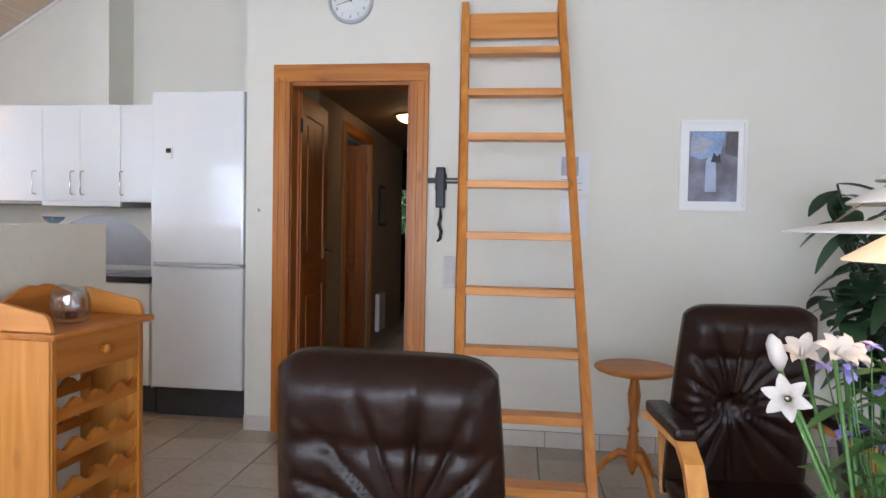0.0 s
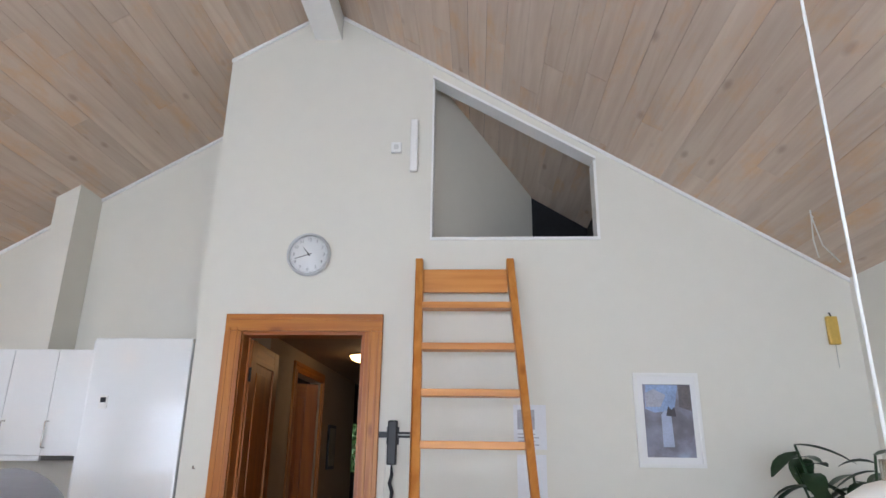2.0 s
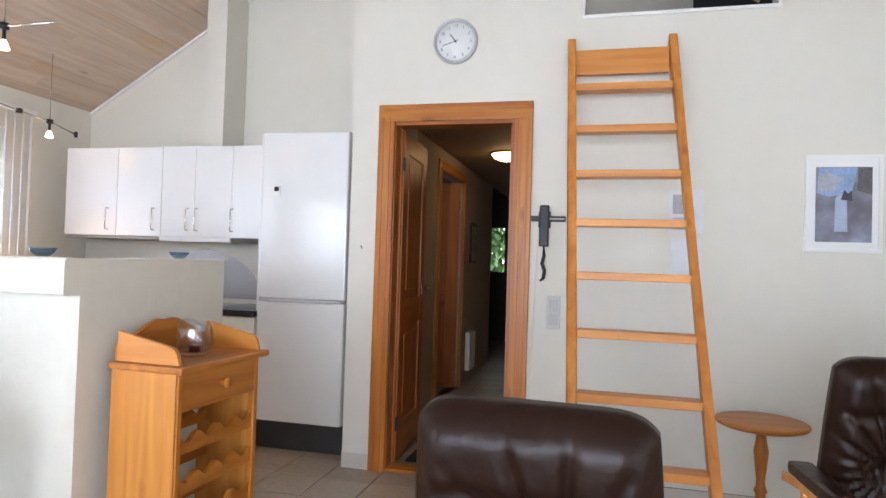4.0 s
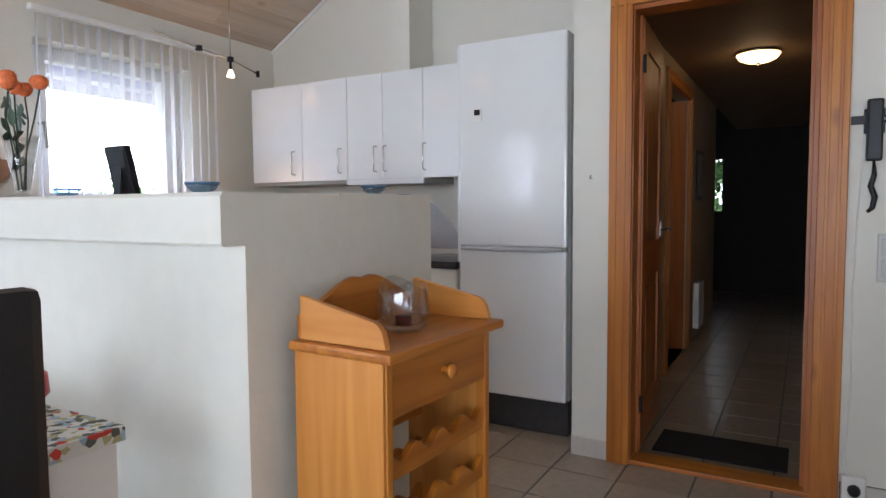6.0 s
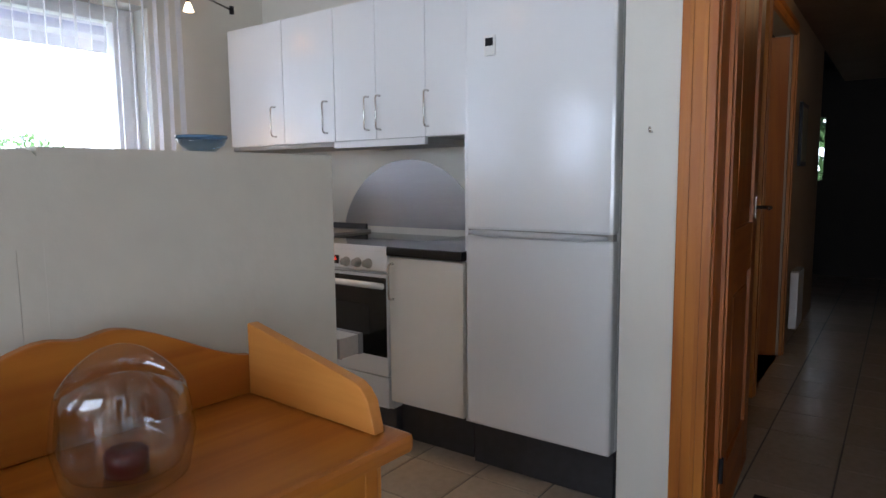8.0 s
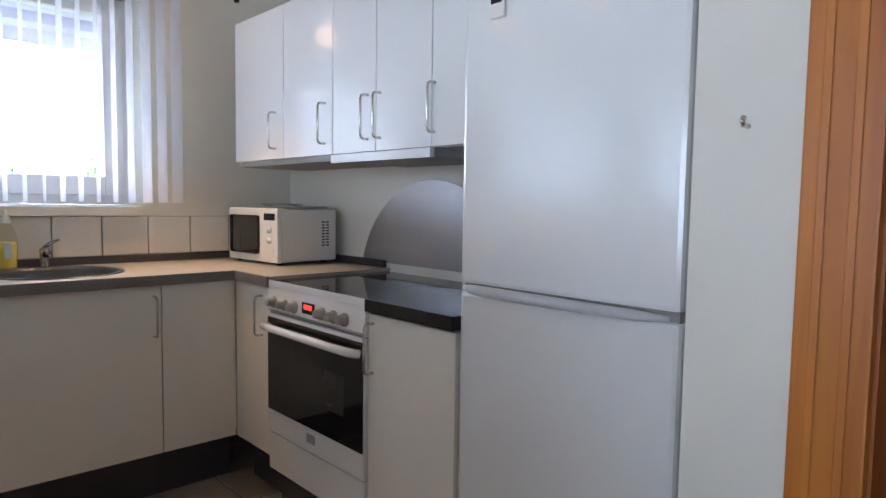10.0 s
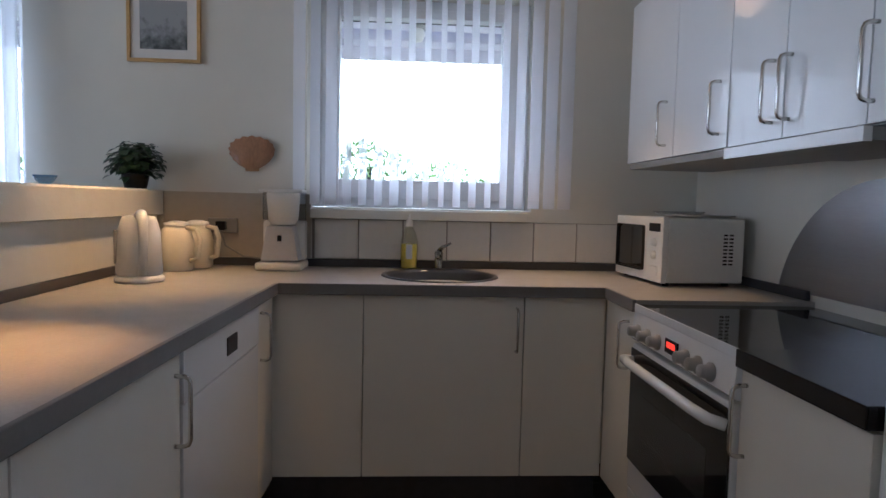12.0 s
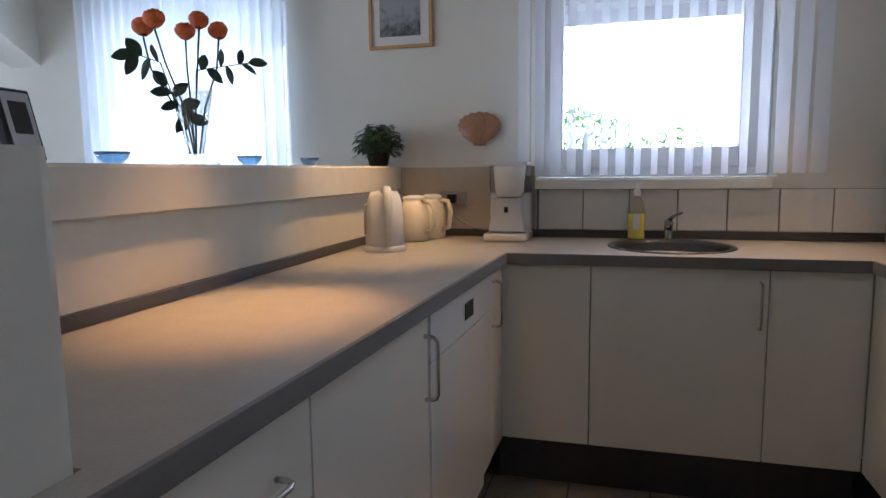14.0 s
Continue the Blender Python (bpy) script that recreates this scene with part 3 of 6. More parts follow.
# peninsula, fronts towards +y
SKEW = -0.0405
PEN = lambda x: pose(x, -1.009 + SKEW * (x + 1.92), 0, 0, 0, 177.68)
unit("base_cabinet", PEN(-1.742), 0.190, 0.56, KICK, FRONT, "narrow cream-white corner cabinet next to the dishwasher", [(0, 0.190, KICK, FRONT, 0.035, 0.715, True)])
unit("base_cabinet", PEN(-0.594), 0.546, 0.56, KICK, FRONT, "cream-white cabinet under the peninsula worktop", [(0, 0.546, KICK, FRONT, 0.518, 0.70, True)])
unit("drawer_cabinet", PEN(-0.229), 0.364, 0.50, KICK, FRONT, "cream-white drawer cabinet at the peninsula's end",
     [(0, 0.364, 0.655, FRONT, 0.19, 0.73, False), (0, 0.364, 0.50, 0.652, 0.19, 0.575, False), (0, 0.364, KICK, 0.497, 0.19, 0.40, False)])

dw = thing("dishwasher", PEN(-1.141), "white built-in dishwasher under the worktop", "dishwasher", "kitchen units")
part("body", B(0.003, 0.021, 0.10, 0.60, 0.55, FRONT), ENAMEL, dw)
door = part("door", B(0.004, -0.004, KICK, 0.599, 0.019, 0.70, 0.004), ENAMEL, dw)
panel = part("control_panel", B(0.004, -0.006, 0.703, 0.599, 0.019, FRONT - 0.002, 0.004), ENAMEL, dw)
part("handle_recess", B(0.29, -0.0085, 0.738, 0.375, -0.0055, 0.786, 0.001), BLACK, panel, "black display window")
part("plinth", B(0, 0.075, 0, 0.603, 0.09, 0.098), PLINTH, dw, "dark plinth")

# worktop: a U with a steel bowl let in
SINK = (-2.210, -0.432)
front_y = lambda x: -0.989 + SKEW * (x + 1.92)
outline = [(WEST + 0.001, -1.585), (-0.228, -1.585), (-0.228, -1.1195), (-0.083, -1.1195), (-0.083, front_y(-0.083)), (-1.935, front_y(-1.935) - 0.011), (-1.935, 0.135), (-1.658, 0.135), (-1.658, KITCHEN_Y - 0.001), (WEST + 0.001, KITCHEN_Y - 0.001)]
bm = bmesh.new()
vo = [bm.verts.new((x, y, TOP)) for x, y in outline]
vi = [bm.verts.new((SINK[0] + 0.205 * math.cos(2 * math.pi * i / 32), SINK[1] + 0.205 * math.sin(2 * math.pi * i / 32), TOP)) for i in range(32)]
rims = [bm.edges.new((v[i], v[(i + 1) % len(v)])) for v in (vo, vi) for i in range(len(v))]
bmesh.ops.triangle_fill(bm, use_beauty=True, edges=rims)
more = bmesh.ops.extrude_face_region(bm, geom=bm.faces[:])
bmesh.ops.translate(bm, verts=[g for g in more["geom"] if isinstance(g, bmesh.types.BMVert)], vec=(0, 0, -0.035))
worktop = thing("worktop", pose(0, 0, 0), "grey-beige laminate worktop running round three sides", "worktop")
part("top", bm, WORKTOP, worktop)
part("edging", B(-1.9355, front_y(-1.93) - 0.004, TOP - 0.037, -1.924, 0.125, TOP + 0.001, 0.002), EDGING, worktop, "darker grey front edge")
part("edging", prism([(-1.924, front_y(-1.924) - 0.012), (-1.924, front_y(-1.924)), (-0.081, front_y(-0.081) + 0.001), (-0.081, front_y(-0.081) - 0.010)], 0.038, "z", m=Matrix.Translation((0, 0, TOP - 0.037)), bevel=0.002), EDGING, worktop, "darker grey front edge")
part("edging", B(-1.9355, 0.124, TOP - 0.037, -1.658, 0.1355, TOP + 0.001, 0.002), EDGING, worktop, "darker grey front edge")
part("sealing_strip", B(WEST + 0.001, -1.599, TOP + 0.0005, -0.229, -1.583, TOP + 0.032, 0.003), STRIP, worktop, "dark sealing strip along the wall")
part("sealing_strip", B(WEST + 0.0012, -1.5825, TOP + 0.0005, WEST + 0.018, KITCHEN_Y - 0.02, TOP + 0.032, 0.003), STRIP, worktop, "dark sealing strip along the wall")
part("sealing_strip", B(WEST + 0.018, KITCHEN_Y - 0.018, TOP + 0.0005, -1.68, KITCHEN_Y - 0.002, TOP + 0.032, 0.003), STRIP, worktop, "dark sealing strip along the wall")
side_top = solid("side_worktop", B(-1.0535, 0.124, TOP - 0.046, -0.674, KITCHEN_Y - 0.008, TOP - 0.008, 0.003), BLACKTOP, "glossy black worktop piece beside the cooker", "worktop")

sink = thing("sink", pose(SINK[0], SINK[1], TOP), "round stainless steel sink set into the worktop", "sink")
part("bowl", lathe([(0.225, 0.0005), (0.222, 0.006), (0.205, 0.004), (0.198, -0.01), (0.185, -0.12), (0.15, -0.14), (0.03, -0.145), (0, -0.145)], 40), mat("dull_steel_bowl", (0.12, 0.12, 0.125), 0.35, 1.0, var=0.1, scale=8), sink)
part("drain", lathe([(0.032, -0.144), (0.03, -0.139), (0.012, -0.141), (0, -0.141)], 20), CHROME, sink, "chrome drain")
TAPM = mat("dark_chrome", (0.30, 0.30, 0.30), 0.15, 1.0, var=0.05)
tap = thing("faucet", pose(-2.445, -0.425, TOP) @ Matrix.Diagonal((0.8, 0.8, 0.68, 1)), "chrome single-lever kitchen tap behind the sink", "faucet")
part("body", lathe([(0.03, 0.0005), (0.03, 0.006), (0.021, 0.012), (0.021, 0.085), (0.023, 0.10), (0.018, 0.115), (0, 0.118)], 20), TAPM, tap)
part("spout", tube([(0, 0, 0.06), (0.05, 0, 0.10), (0.11, -0.01, 0.115), (0.16, -0.015, 0.105), (0.165, -0.015, 0.09)], [0.014, 0.013, 0.012, 0.012, 0.012], 12), TAPM, tap, shade=True)
part("lever", tube([(0, 0, 0.115), (0.01, 0.02, 0.14), (0.03, 0.06, 0.165)], [0.013, 0.010, 0.007], 10), TAPM, tap, shade=True)

# wall tiles over the sink
band = setting("wall_tile_band", B(WEST + 0.0005, -0.96, TOP + 0.033, WEST + 0.004, 0.60, 1.068), mat("tile_joint", (0.30, 0.28, 0.26), 0.8), "white tile row over the worktop", "tiling")
wt_mesh = mesh_of("tile", B(0, 0.0025, 0, 0.010, 0.1845, 0.166, 0.0025), WALLTILE)
for y in (-0.951, -0.764, -0.577, -0.390, -0.203, -0.016, 0.171, 0.358):
    ob = new("tile", wt_mesh)
    ob.parent, ob.location = band, (WEST + 0.004, y, TOP + 0.035)

# wall cabinets
for a, b, hx, words in ((-2.345, -1.904, (0.375,), "white wall cabinet in the corner with one door"), (-1.904, -1.540, (0.312,), "white wall cabinet with one door"),
                        (-1.540, -0.995, (0.218, 0.272), "white two-door wall cabinet above the extractor hood"), (-0.995, -0.68, (0.016,), "narrow white wall cabinet beside the fridge")):
    w = b - a
    if len(hx) == 2:
        doors = [(0, 0.263, 1.318, 1.942, hx[0], 1.437, True), (0.263, w, 1.318, 1.942, hx[1] + 0.016, 1.437, True)]
    else:
        doors = [(0, w, 1.318, 1.942, hx[0], 1.437, True)]
    unit("wall_cabinet", pose(a, 0.330, 0), w, KITCHEN_Y - 0.332, 1.318, 1.942, words, doors, group="wall cabinets", kick=False, material=ENAMEL)
solid("cabinet_light_rail", B(-2.345, 0.342, 1.296, -1.543, 0.69, 1.317, 0.002), GREYPL, "grey underside board of the wall cabinets", "cabinet trim")
hood = thing("extractor_hood", pose(-1.541, 0.322, 1.270), "flat pull-out extractor hood under the wall cabinets", "extractor hood")
part("front", prism([(0, 0.016), (0.0, 0.047), (0.55, 0.047), (0.55, 0.016)], 0.02, "y", bevel=0.002), ENAMEL, hood)
part("underside", B(0.002, 0.021, 0.02, 0.548, 0.37, 0.046), GREYPL, hood, "grey filter panel")

# fridge
FR = thing("fridge_freezer", pose(-0.662, 0.138, 0), "tall white fridge-freezer standing in the wall recess", "fridge")
W = 0.585
part("body", B(0.003, 0.062, 0.175, W - 0.003, 0.545, 1.98, 0.006), ENAMEL, FR)
part("door", B(0, 0, 0.945, W, 0.058, 1.982, 0.012), ENAMEL, FR)
part("freezer_door", B(0, 0, 0.180, W, 0.058, 0.926, 0.012), ENAMEL, FR)
bm = bmesh.new()
pts = [(0.02, -0.004, 0.936), (0.05, -0.016, 0.936), (0.10, -0.022, 0.935), (0.30, -0.024, 0.934), (0.50, -0.018, 0.934), (0.565, -0.003, 0.934)]
tube(pts, [0.006, 0.011, 0.013, 0.013, 0.011, 0.006], 10, bm)
part("grip", bm, PALEGREY, FR, "pale grey grip strip between the doors", shade=True)
part("gasket", B(0.006, 0.012, 0.924, W - 0.006, 0.05, 0.947), GREYPL, FR)
part("base", B(0.006, 0.05, 0.001, W - 0.002, 0.50, 0.17, 0.004), PLINTH, FR, "dark grey base")
part("top_rail", B(-0.022, 0.03, 0.17, -0.004, 0.54, 1.97), ENAMEL, FR)

th = thing("fridge_thermometer", pose(-0.572, 0.1375, 1.577), "small white fridge thermometer with a dark display", "thermometer")
part("case", B(0, -0.010, 0, 0.046, 0.0, 0.072, 0.003), PLASTIC, th)
part("display", B(0.007, -0.0115, 0.034, 0.039, -0.0095, 0.062), BLACK, th, "dark display")

# cooker
CK = thing("cooker", pose(-1.656, 0.136, 0), "white freestanding electric cooker with black glass hob", "cooker")
W = 0.60
part("body", B(0.002, 0.022, 0.141, W - 0.002, 0.555, 0.835, 0.003), ENAMEL, CK)
part("hob", B(0.004, -0.002, 0.836, W - 0.004, 0.545, 0.853, 0.003), CERAMIC, CK, "black ceramic hob")
part("hob_trim", B(0.0, -0.006, 0.832, W, 0.0, 0.856, 0.002), ENAMEL, CK)
pan = part("control_panel", prism([(-0.004, 0.745), (-0.012, 0.752), (-0.004, 0.832), (0.024, 0.832), (0.024, 0.745)], W, "x"), ENAMEL, CK)
knob_mesh = None
for x in (0.051, 0.125, 0.196, 0.370, 0.437, 0.500):
    if knob_mesh is None:
        k = part("knob", lathe([(0.022, 0), (0.022, 0.006), (0.016, 0.010), (0.015, 0.028), (0.012, 0.031), (0, 0.031)], 20), GREYPL, pan, "grey knob", m=pose(x, -0.010, 0.779, 85, 0, 0))
        knob_mesh = k
    else:
        share("knob", k, pan, pose(x, -0.010, 0.779, 85, 0, 0))
part("clock_window", B(0.246, -0.0125, 0.766, 0.322, -0.008, 0.804, 0.001), BLACK, pan, "dark clock window")
bm = bmesh.new()
for x in (0.262, 0.274, 0.288, 0.300):
    box(bm, x, -0.0138, 0.781, x + 0.0015, -0.0126, 0.795)
    box(bm, x + 0.006, -0.0138, 0.781, x + 0.0075, -0.0126, 0.795)
    box(bm, x, -0.0138, 0.7945, x + 0.0075, -0.0126, 0.796)
part("clock_digits", bm, glow("red_digits", (1.0, 0.06, 0.03), 3.0), pan, "glowing red digits")
od = part("oven_door", B(0.003, -0.008, 0.292, W - 0.003, 0.02, 0.735, 0.005), ENAMEL, CK)
part("oven_window", B(0.004, -0.012, 0.378, W - 0.004, -0.0075, 0.722, 0.002), DARKGLASS, od, "black glass oven window")
part("oven_handle", tube([(0.02, -0.012, 0.685), (0.035, -0.045, 0.693), (0.10, -0.053, 0.695), (W - 0.10, -0.053, 0.695), (W - 0.035, -0.045, 0.693), (W - 0.02, -0.012, 0.685)], 0.014, 10), ENAMEL, od, "white bowed oven handle", shade=True)
part("oven_rack", B(0.10, -0.0126, 0.47, W - 0.10, -0.0118, 0.60), mat("oven_inner", (0.03, 0.03, 0.03), 0.2), od)
dr = part("drawer", B(0.003, -0.006, 0.150, W - 0.003, 0.02, 0.286, 0.004), ENAMEL, CK)
part("badge", B(0.272, -0.0105, 0.325, 0.322, -0.0075, 0.356, 0.001), GREYPL, od, "grey badge")
part("plinth", B(0.005, 0.045, 0, W - 0.005, 0.10, 0.140), PLINTH, CK, "dark plinth")

# aluminium splash disc behind the cooker
out = [(-1.392 + 0.475 * math.cos(a), 0.762 + 0.475 * math.sin(a)) for a in [math.pi * (i / 40) for i in range(41)]]
out = [(x, z) for x, z in out if z > 0.885 and x < -0.72]
out = [(min(x for x, z in out if z < 1.0), 0.886)] + out[::-1] + [(-0.722, 0.886)]
solid("splash_disc", prism(out, 0.004, "y", m=Matrix.Translation((0, KITCHEN_Y - 0.0055, 0))), DISC, "half-round brushed aluminium splash plate behind the hob", "splash plate")

# microwave
MW = thing("microwave_oven", pose(-2.372, 0.318, TOP, 0, 0, 4), "white microwave oven standing in the worktop corner", "microwave")
part("body", B(0, 0.012, 0.014, 0.405, 0.300, 0.245, 0.006), PLASTIC, MW)
fr = part("front", B(0, -0.010, 0.012, 0.405, 0.012, 0.247, 0.005), PLASTIC, MW)
part("window", B(0.025, -0.0125, 0.045, 0.265, -0.009, 0.215, 0.012), DARKGLASS, fr, "black oven window")
part("display", B(0.30, -0.0122, 0.195, 0.385, -0.009, 0.225, 0.001), BLACK, fr, "black display")
for i, z in enumerate((0.155, 0.110)):
    part("dial", lathe([(0.016, 0), (0.014, 0.010), (0, 0.011)], 20), PLASTIC, fr, m=pose(0.345, -0.010, z, 90, 0, 0))
part("open_button", B(0.315, -0.0125, 0.035, 0.375, -0.009, 0.070, 0.003), PLASTIC, fr)
bm = bmesh.new()
for k in range(9):
    for j in range(2):
        box(bm, 0.4048, 0.22 + j * 0.022, 0.08 + k * 0.013, 0.4056, 0.236 + j * 0.022, 0.086 + k * 0.013)
part("vents", bm, BLACK, MW, "dark side vents")
for x in (0.03, 0.36):
    for y in (0.03, 0.26):
        part("foot", lathe([(0.013, 0.0005), (0.013, 0.0145)], 10), BLACK, MW, m=pose(x, y, 0))
dish = solid("glass_dish", lathe([(0.05, 0.0), (0.085, 0.006), (0.10, 0.020), (0.096, 0.020), (0.082, 0.010), (0.05, 0.005), (0, 0.005)], 28), THIN, "clear glass dish on the microwave", "dish", m=pose(-2.24, 0.51, TOP + 0.2475))
sv = thing("steel_tray", pose(-2.09, 0.52, TOP + 0.2475), "flat steel tray on the microwave", "tray")
part("plate", lathe([(0, 0.002), (0.10, 0.002), (0.125, 0.010), (0.127, 0.008), (0.10, 0), (0, 0)], 28), STEEL, sv)

# beige splash panel between ledge and window
setting("splash_panel", B(WEST + 0.0005, -1.571, TOP + 0.034, WEST + 0.006, -0.965, 1.168, 0.001), mat("beige_splash_panel", (0.50, 0.45, 0.37), 0.45, var=0.05, scale=4), "beige splash panel on the wall behind the jugs", "panel")

# kettle, thermos jug and coffee machine
kt = thing("electric_kettle", pose(-1.925, -1.440, TOP, 0, 0, 28), "white plastic electric kettle on the worktop", "kettle")
part("base", lathe([(0.075, 0.001), (0.078, 0.012), (0.070, 0.022), (0, 0.022)], 24), PLASTIC, kt)
part("jug", lathe([(0.068, 0.023), (0.072, 0.03), (0.066, 0.16), (0.056, 0.20), (0.048, 0.215), (0, 0.222)], 28), PLASTIC, kt)
part("handle", tube([(0.030, 0, 0.216), (0.075, 0, 0.222), (0.104, 0, 0.20), (0.112, 0, 0.16), (0.108, 0, 0.08), (0.085, 0, 0.035), (0.06, 0, 0.035)], [0.018, 0.017, 0.016, 0.014, 0.013, 0.013, 0.012], 12), PLASTIC, kt, "white loop handle", shade=True)
part("water_window", B(-0.012, -0.0745, 0.06, 0.012, -0.062, 0.17, 0.003), GREYPL, kt, "grey water gauge")
part("spout", prism([(-0.045, 0.17), (-0.078, 0.205), (-0.045, 0.212)], 0.03, "y", m=Matrix.Translation((0, -0.015, 0))), PLASTIC, kt)

for x, y, s, words in ((-2.255, -1.435, 1.0, "cream thermos jug next to the kettle"), (-2.375, -1.395, 0.95, "second cream thermos jug near the wall")):
    tj = thing("thermos_jug", pose(x, y, TOP, 0, 0, 70), words, "jug")
    part("body", lathe([(0.055 * s, 0.001), (0.062 * s, 0.01), (0.064 * s, 0.11), (0.052 * s, 0.155), (0.04 * s, 0.17), (0, 0.172)], 24), CREAM, tj)
    part("lid", lathe([(0.044 * s, 0.170), (0.046 * s, 0.182), (0.02, 0.19), (0, 0.19)], 20), PLASTIC, tj)
    part("handle", tube([(0.045 * s, 0, 0.165), (0.09 * s, 0, 0.16), (0.105 * s, 0, 0.12), (0.095 * s, 0, 0.05), (0.06 * s, 0, 0.04)], 0.010, 8), CREAM, tj, shade=True)

cm = thing("coffee_maker", pose(-2.385, -1.060, TOP, 0, 0, 90) @ Matrix.Diagonal((1, 1, 0.92, 1)), "white drip coffee maker beside the window", "coffee maker")
part("base", B(-0.09, -0.11, 0.001, 0.09, 0.09, 0.035, 0.012), PLASTIC, cm)
part("column", B(-0.085, 0.02, 0.034, 0.085, 0.09, 0.21, 0.012), PLASTIC, cm)
part("front_panel", prism([(-0.075, 0.04), (-0.05, 0.19), (0.05, 0.19), (0.075, 0.04)], 0.10, "y", m=Matrix.Translation((0, -0.075, 0)), bevel=0.006), PALEGREY, cm, "pale grey front panel")
part("filter_holder", lathe([(0.045, 0.195), (0.058, 0.215), (0.066, 0.325), (0.062, 0.332), (0, 0.332)], 24), PLASTIC, cm, m=pose(0.005, -0.02, 0))
part("tank", B(-0.09, 0.03, 0.212, 0.08, 0.09, 0.335, 0.010), glass("smoky_clear_plastic", (0.85, 0.86, 0.86), 0.1), cm, "clear water tank")
part("tank_lid", B(-0.095, -0.03, 0.333, 0.08, 0.092, 0.348, 0.006), PLASTIC, cm)
part("switch", B(-0.008, -0.079, 0.125, 0.008, -0.074, 0.150, 0.001), BLACK, cm, "black switch")

bt = thing("dish_soap_bottle", pose(-2.445, -0.550, TOP), "clear bottle of yellow dish soap by the sink", "bottle")
part("bottle", lathe([(0.033, 0.001), (0.036, 0.01), (0.036, 0.12), (0.028, 0.15), (0.016, 0.172), (0.013, 0.18), (0, 0.18)], 24), clear_sheet("pale_bottle", (0.93, 0.94, 0.88)), bt)
part("soap", lathe([(0, 0.006), (0.031, 0.006), (0.033, 0.012), (0.033, 0.105), (0, 0.105)], 24), mat("yellow_soap", (0.80, 0.68, 0.12), 0.2), bt, "yellow washing-up liquid")
part("label", B(0.0345, -0.013, 0.045, 0.0375, 0.013, 0.105, 0.0008), mat("paper_label", (0.55, 0.62, 0.70), 0.5, var=0.1), bt, "pale paper label")
part("cap", lathe([(0.016, 0.178), (0.015, 0.20), (0.007, 0.215), (0.006, 0.23), (0, 0.23)], 16), PLASTIC, bt, "white cap")

# ---- windows ----
OUTWHITE = mat("painted_window_frame", (0.80, 0.81, 0.83), 0.35, var=0.02)


def window(name, y0, y1, z0, z1, label, glass_y, rail=0.055):
    """A framed pane in the west wall; glass_y: inner edges of the sash."""
    w = setting(name, B(WEST - 0.20, y0 + 0.002, z0 + 0.002, WEST - 0.13, y0 + 0.05, z1 - 0.002), OUTWHITE, label, "window")
    xs = (WEST - 0.20, WEST - 0.13)
    for a, b, c, d in ((y1 - 0.05, y1 - 0.002, z0 + 0.002, z1 - 0.002), (y0 + 0.05, y1 - 0.05, z0 + 0.002, z0 + 0.045), (y0 + 0.05, y1 - 0.05, z1 - 0.045, z1 - 0.002)):
        part("window_frame", B(xs[0], a, c, xs[1], b, d, 0.003), OUTWHITE, w)
    g0, g1, h0, h1 = glass_y
    bm = bmesh.new()
    box(bm, xs[0] + 0.012, y0 + 0.045, z0 + 0.04, xs[1] + 0.014, g0, z1 - 0.04, 0.004)
    box(bm, xs[0] + 0.012, g1, z0 + 0.04, xs[1] + 0.014, y1 - 0.045, z1 - 0.04, 0.004)
    box(bm, xs[0] + 0.012, g0, z0 + 0.04, xs[1] + 0.014, g1, h0, 0.004)
    box(bm, xs[0] + 0.012, g0, h1, xs[1] + 0.014, g1, z1 - 0.04, 0.004)
    sash = part("sash", bm, OUTWHITE, w)
    pane = part("pane", B(WEST - 0.168, g0 - 0.008, h0 - 0.008, WEST - 0.162, g1 + 0.008, h1 + 0.008), PANE, w)
    pane.visible_shadow = False
    return w


w1 = window("window_1", *KWIN, "white-framed kitchen window over the sink", (-0.863, -0.152, 1.240, 1.94))
hb = part("handle", tube([(WEST - 0.115, -0.905, 1.60), (WEST - 0.075, -0.905, 1.60), (WEST - 0.072, -0.90, 1.585), (WEST - 0.072, -0.893, 1.47)], 0.010, 8), CHROME, w1, "grey window handle", shade=True)
window("window_2", *DWIN, "white-framed dining window behind a curtain", (-3.14, -2.20, 0.40, 1.88))
window("window_3", *FWIN, "white-framed window in the far corner", (-5.5, -4.4, 0.40, 1.88))
setting("window_sill_kitchen", B(WEST - 0.125, -0.962, 1.070, WEST + 0.06, -0.052, 1.110, 0.004), PAINT, "plastered window sill", "sill")

# vertical blind slats
def blind(name, y0, y1, z0, z1, x, n, angles, label):
    b = thing(name, pose(x, (y0 + y1) / 2, z1), label, "blind")
    part("rail", B(-0.02, (y0 - y1) / 2, 0.002, 0.02, (y1 - y0) / 2, 0.03, 0.003), WHITE, b)
    bm = bmesh.new()
    pts = [(-0.0445 + 0.089 * i / 6, 0.004 * math.sin(math.pi * i / 6)) for i in range(7)]
    lo = [bm.verts.new((0.0 + v, u, z0 - z1)) for u, v in pts]
    hi = [bm.verts.new((0.0 + v, u, -0.005)) for u, v in pts]
    for i in range(6):
        bm.faces.new((lo[i], lo[i + 1], hi[i + 1], hi[i])).smooth = True
    first = None
    for k in range(n):
        y = (y0 - y1) / 2 + 0.03 + (y1 - y0 - 0.06) * k / (n - 1)
        m = pose(0, y, 0, 0, 0, angles(k / (n - 1)) + rng.uniform(-4, 4))
        if first is None:
            first = part("slat", bm, SLAT, b, m=m)
        else:
            share("slat", first, b, m)
    return b


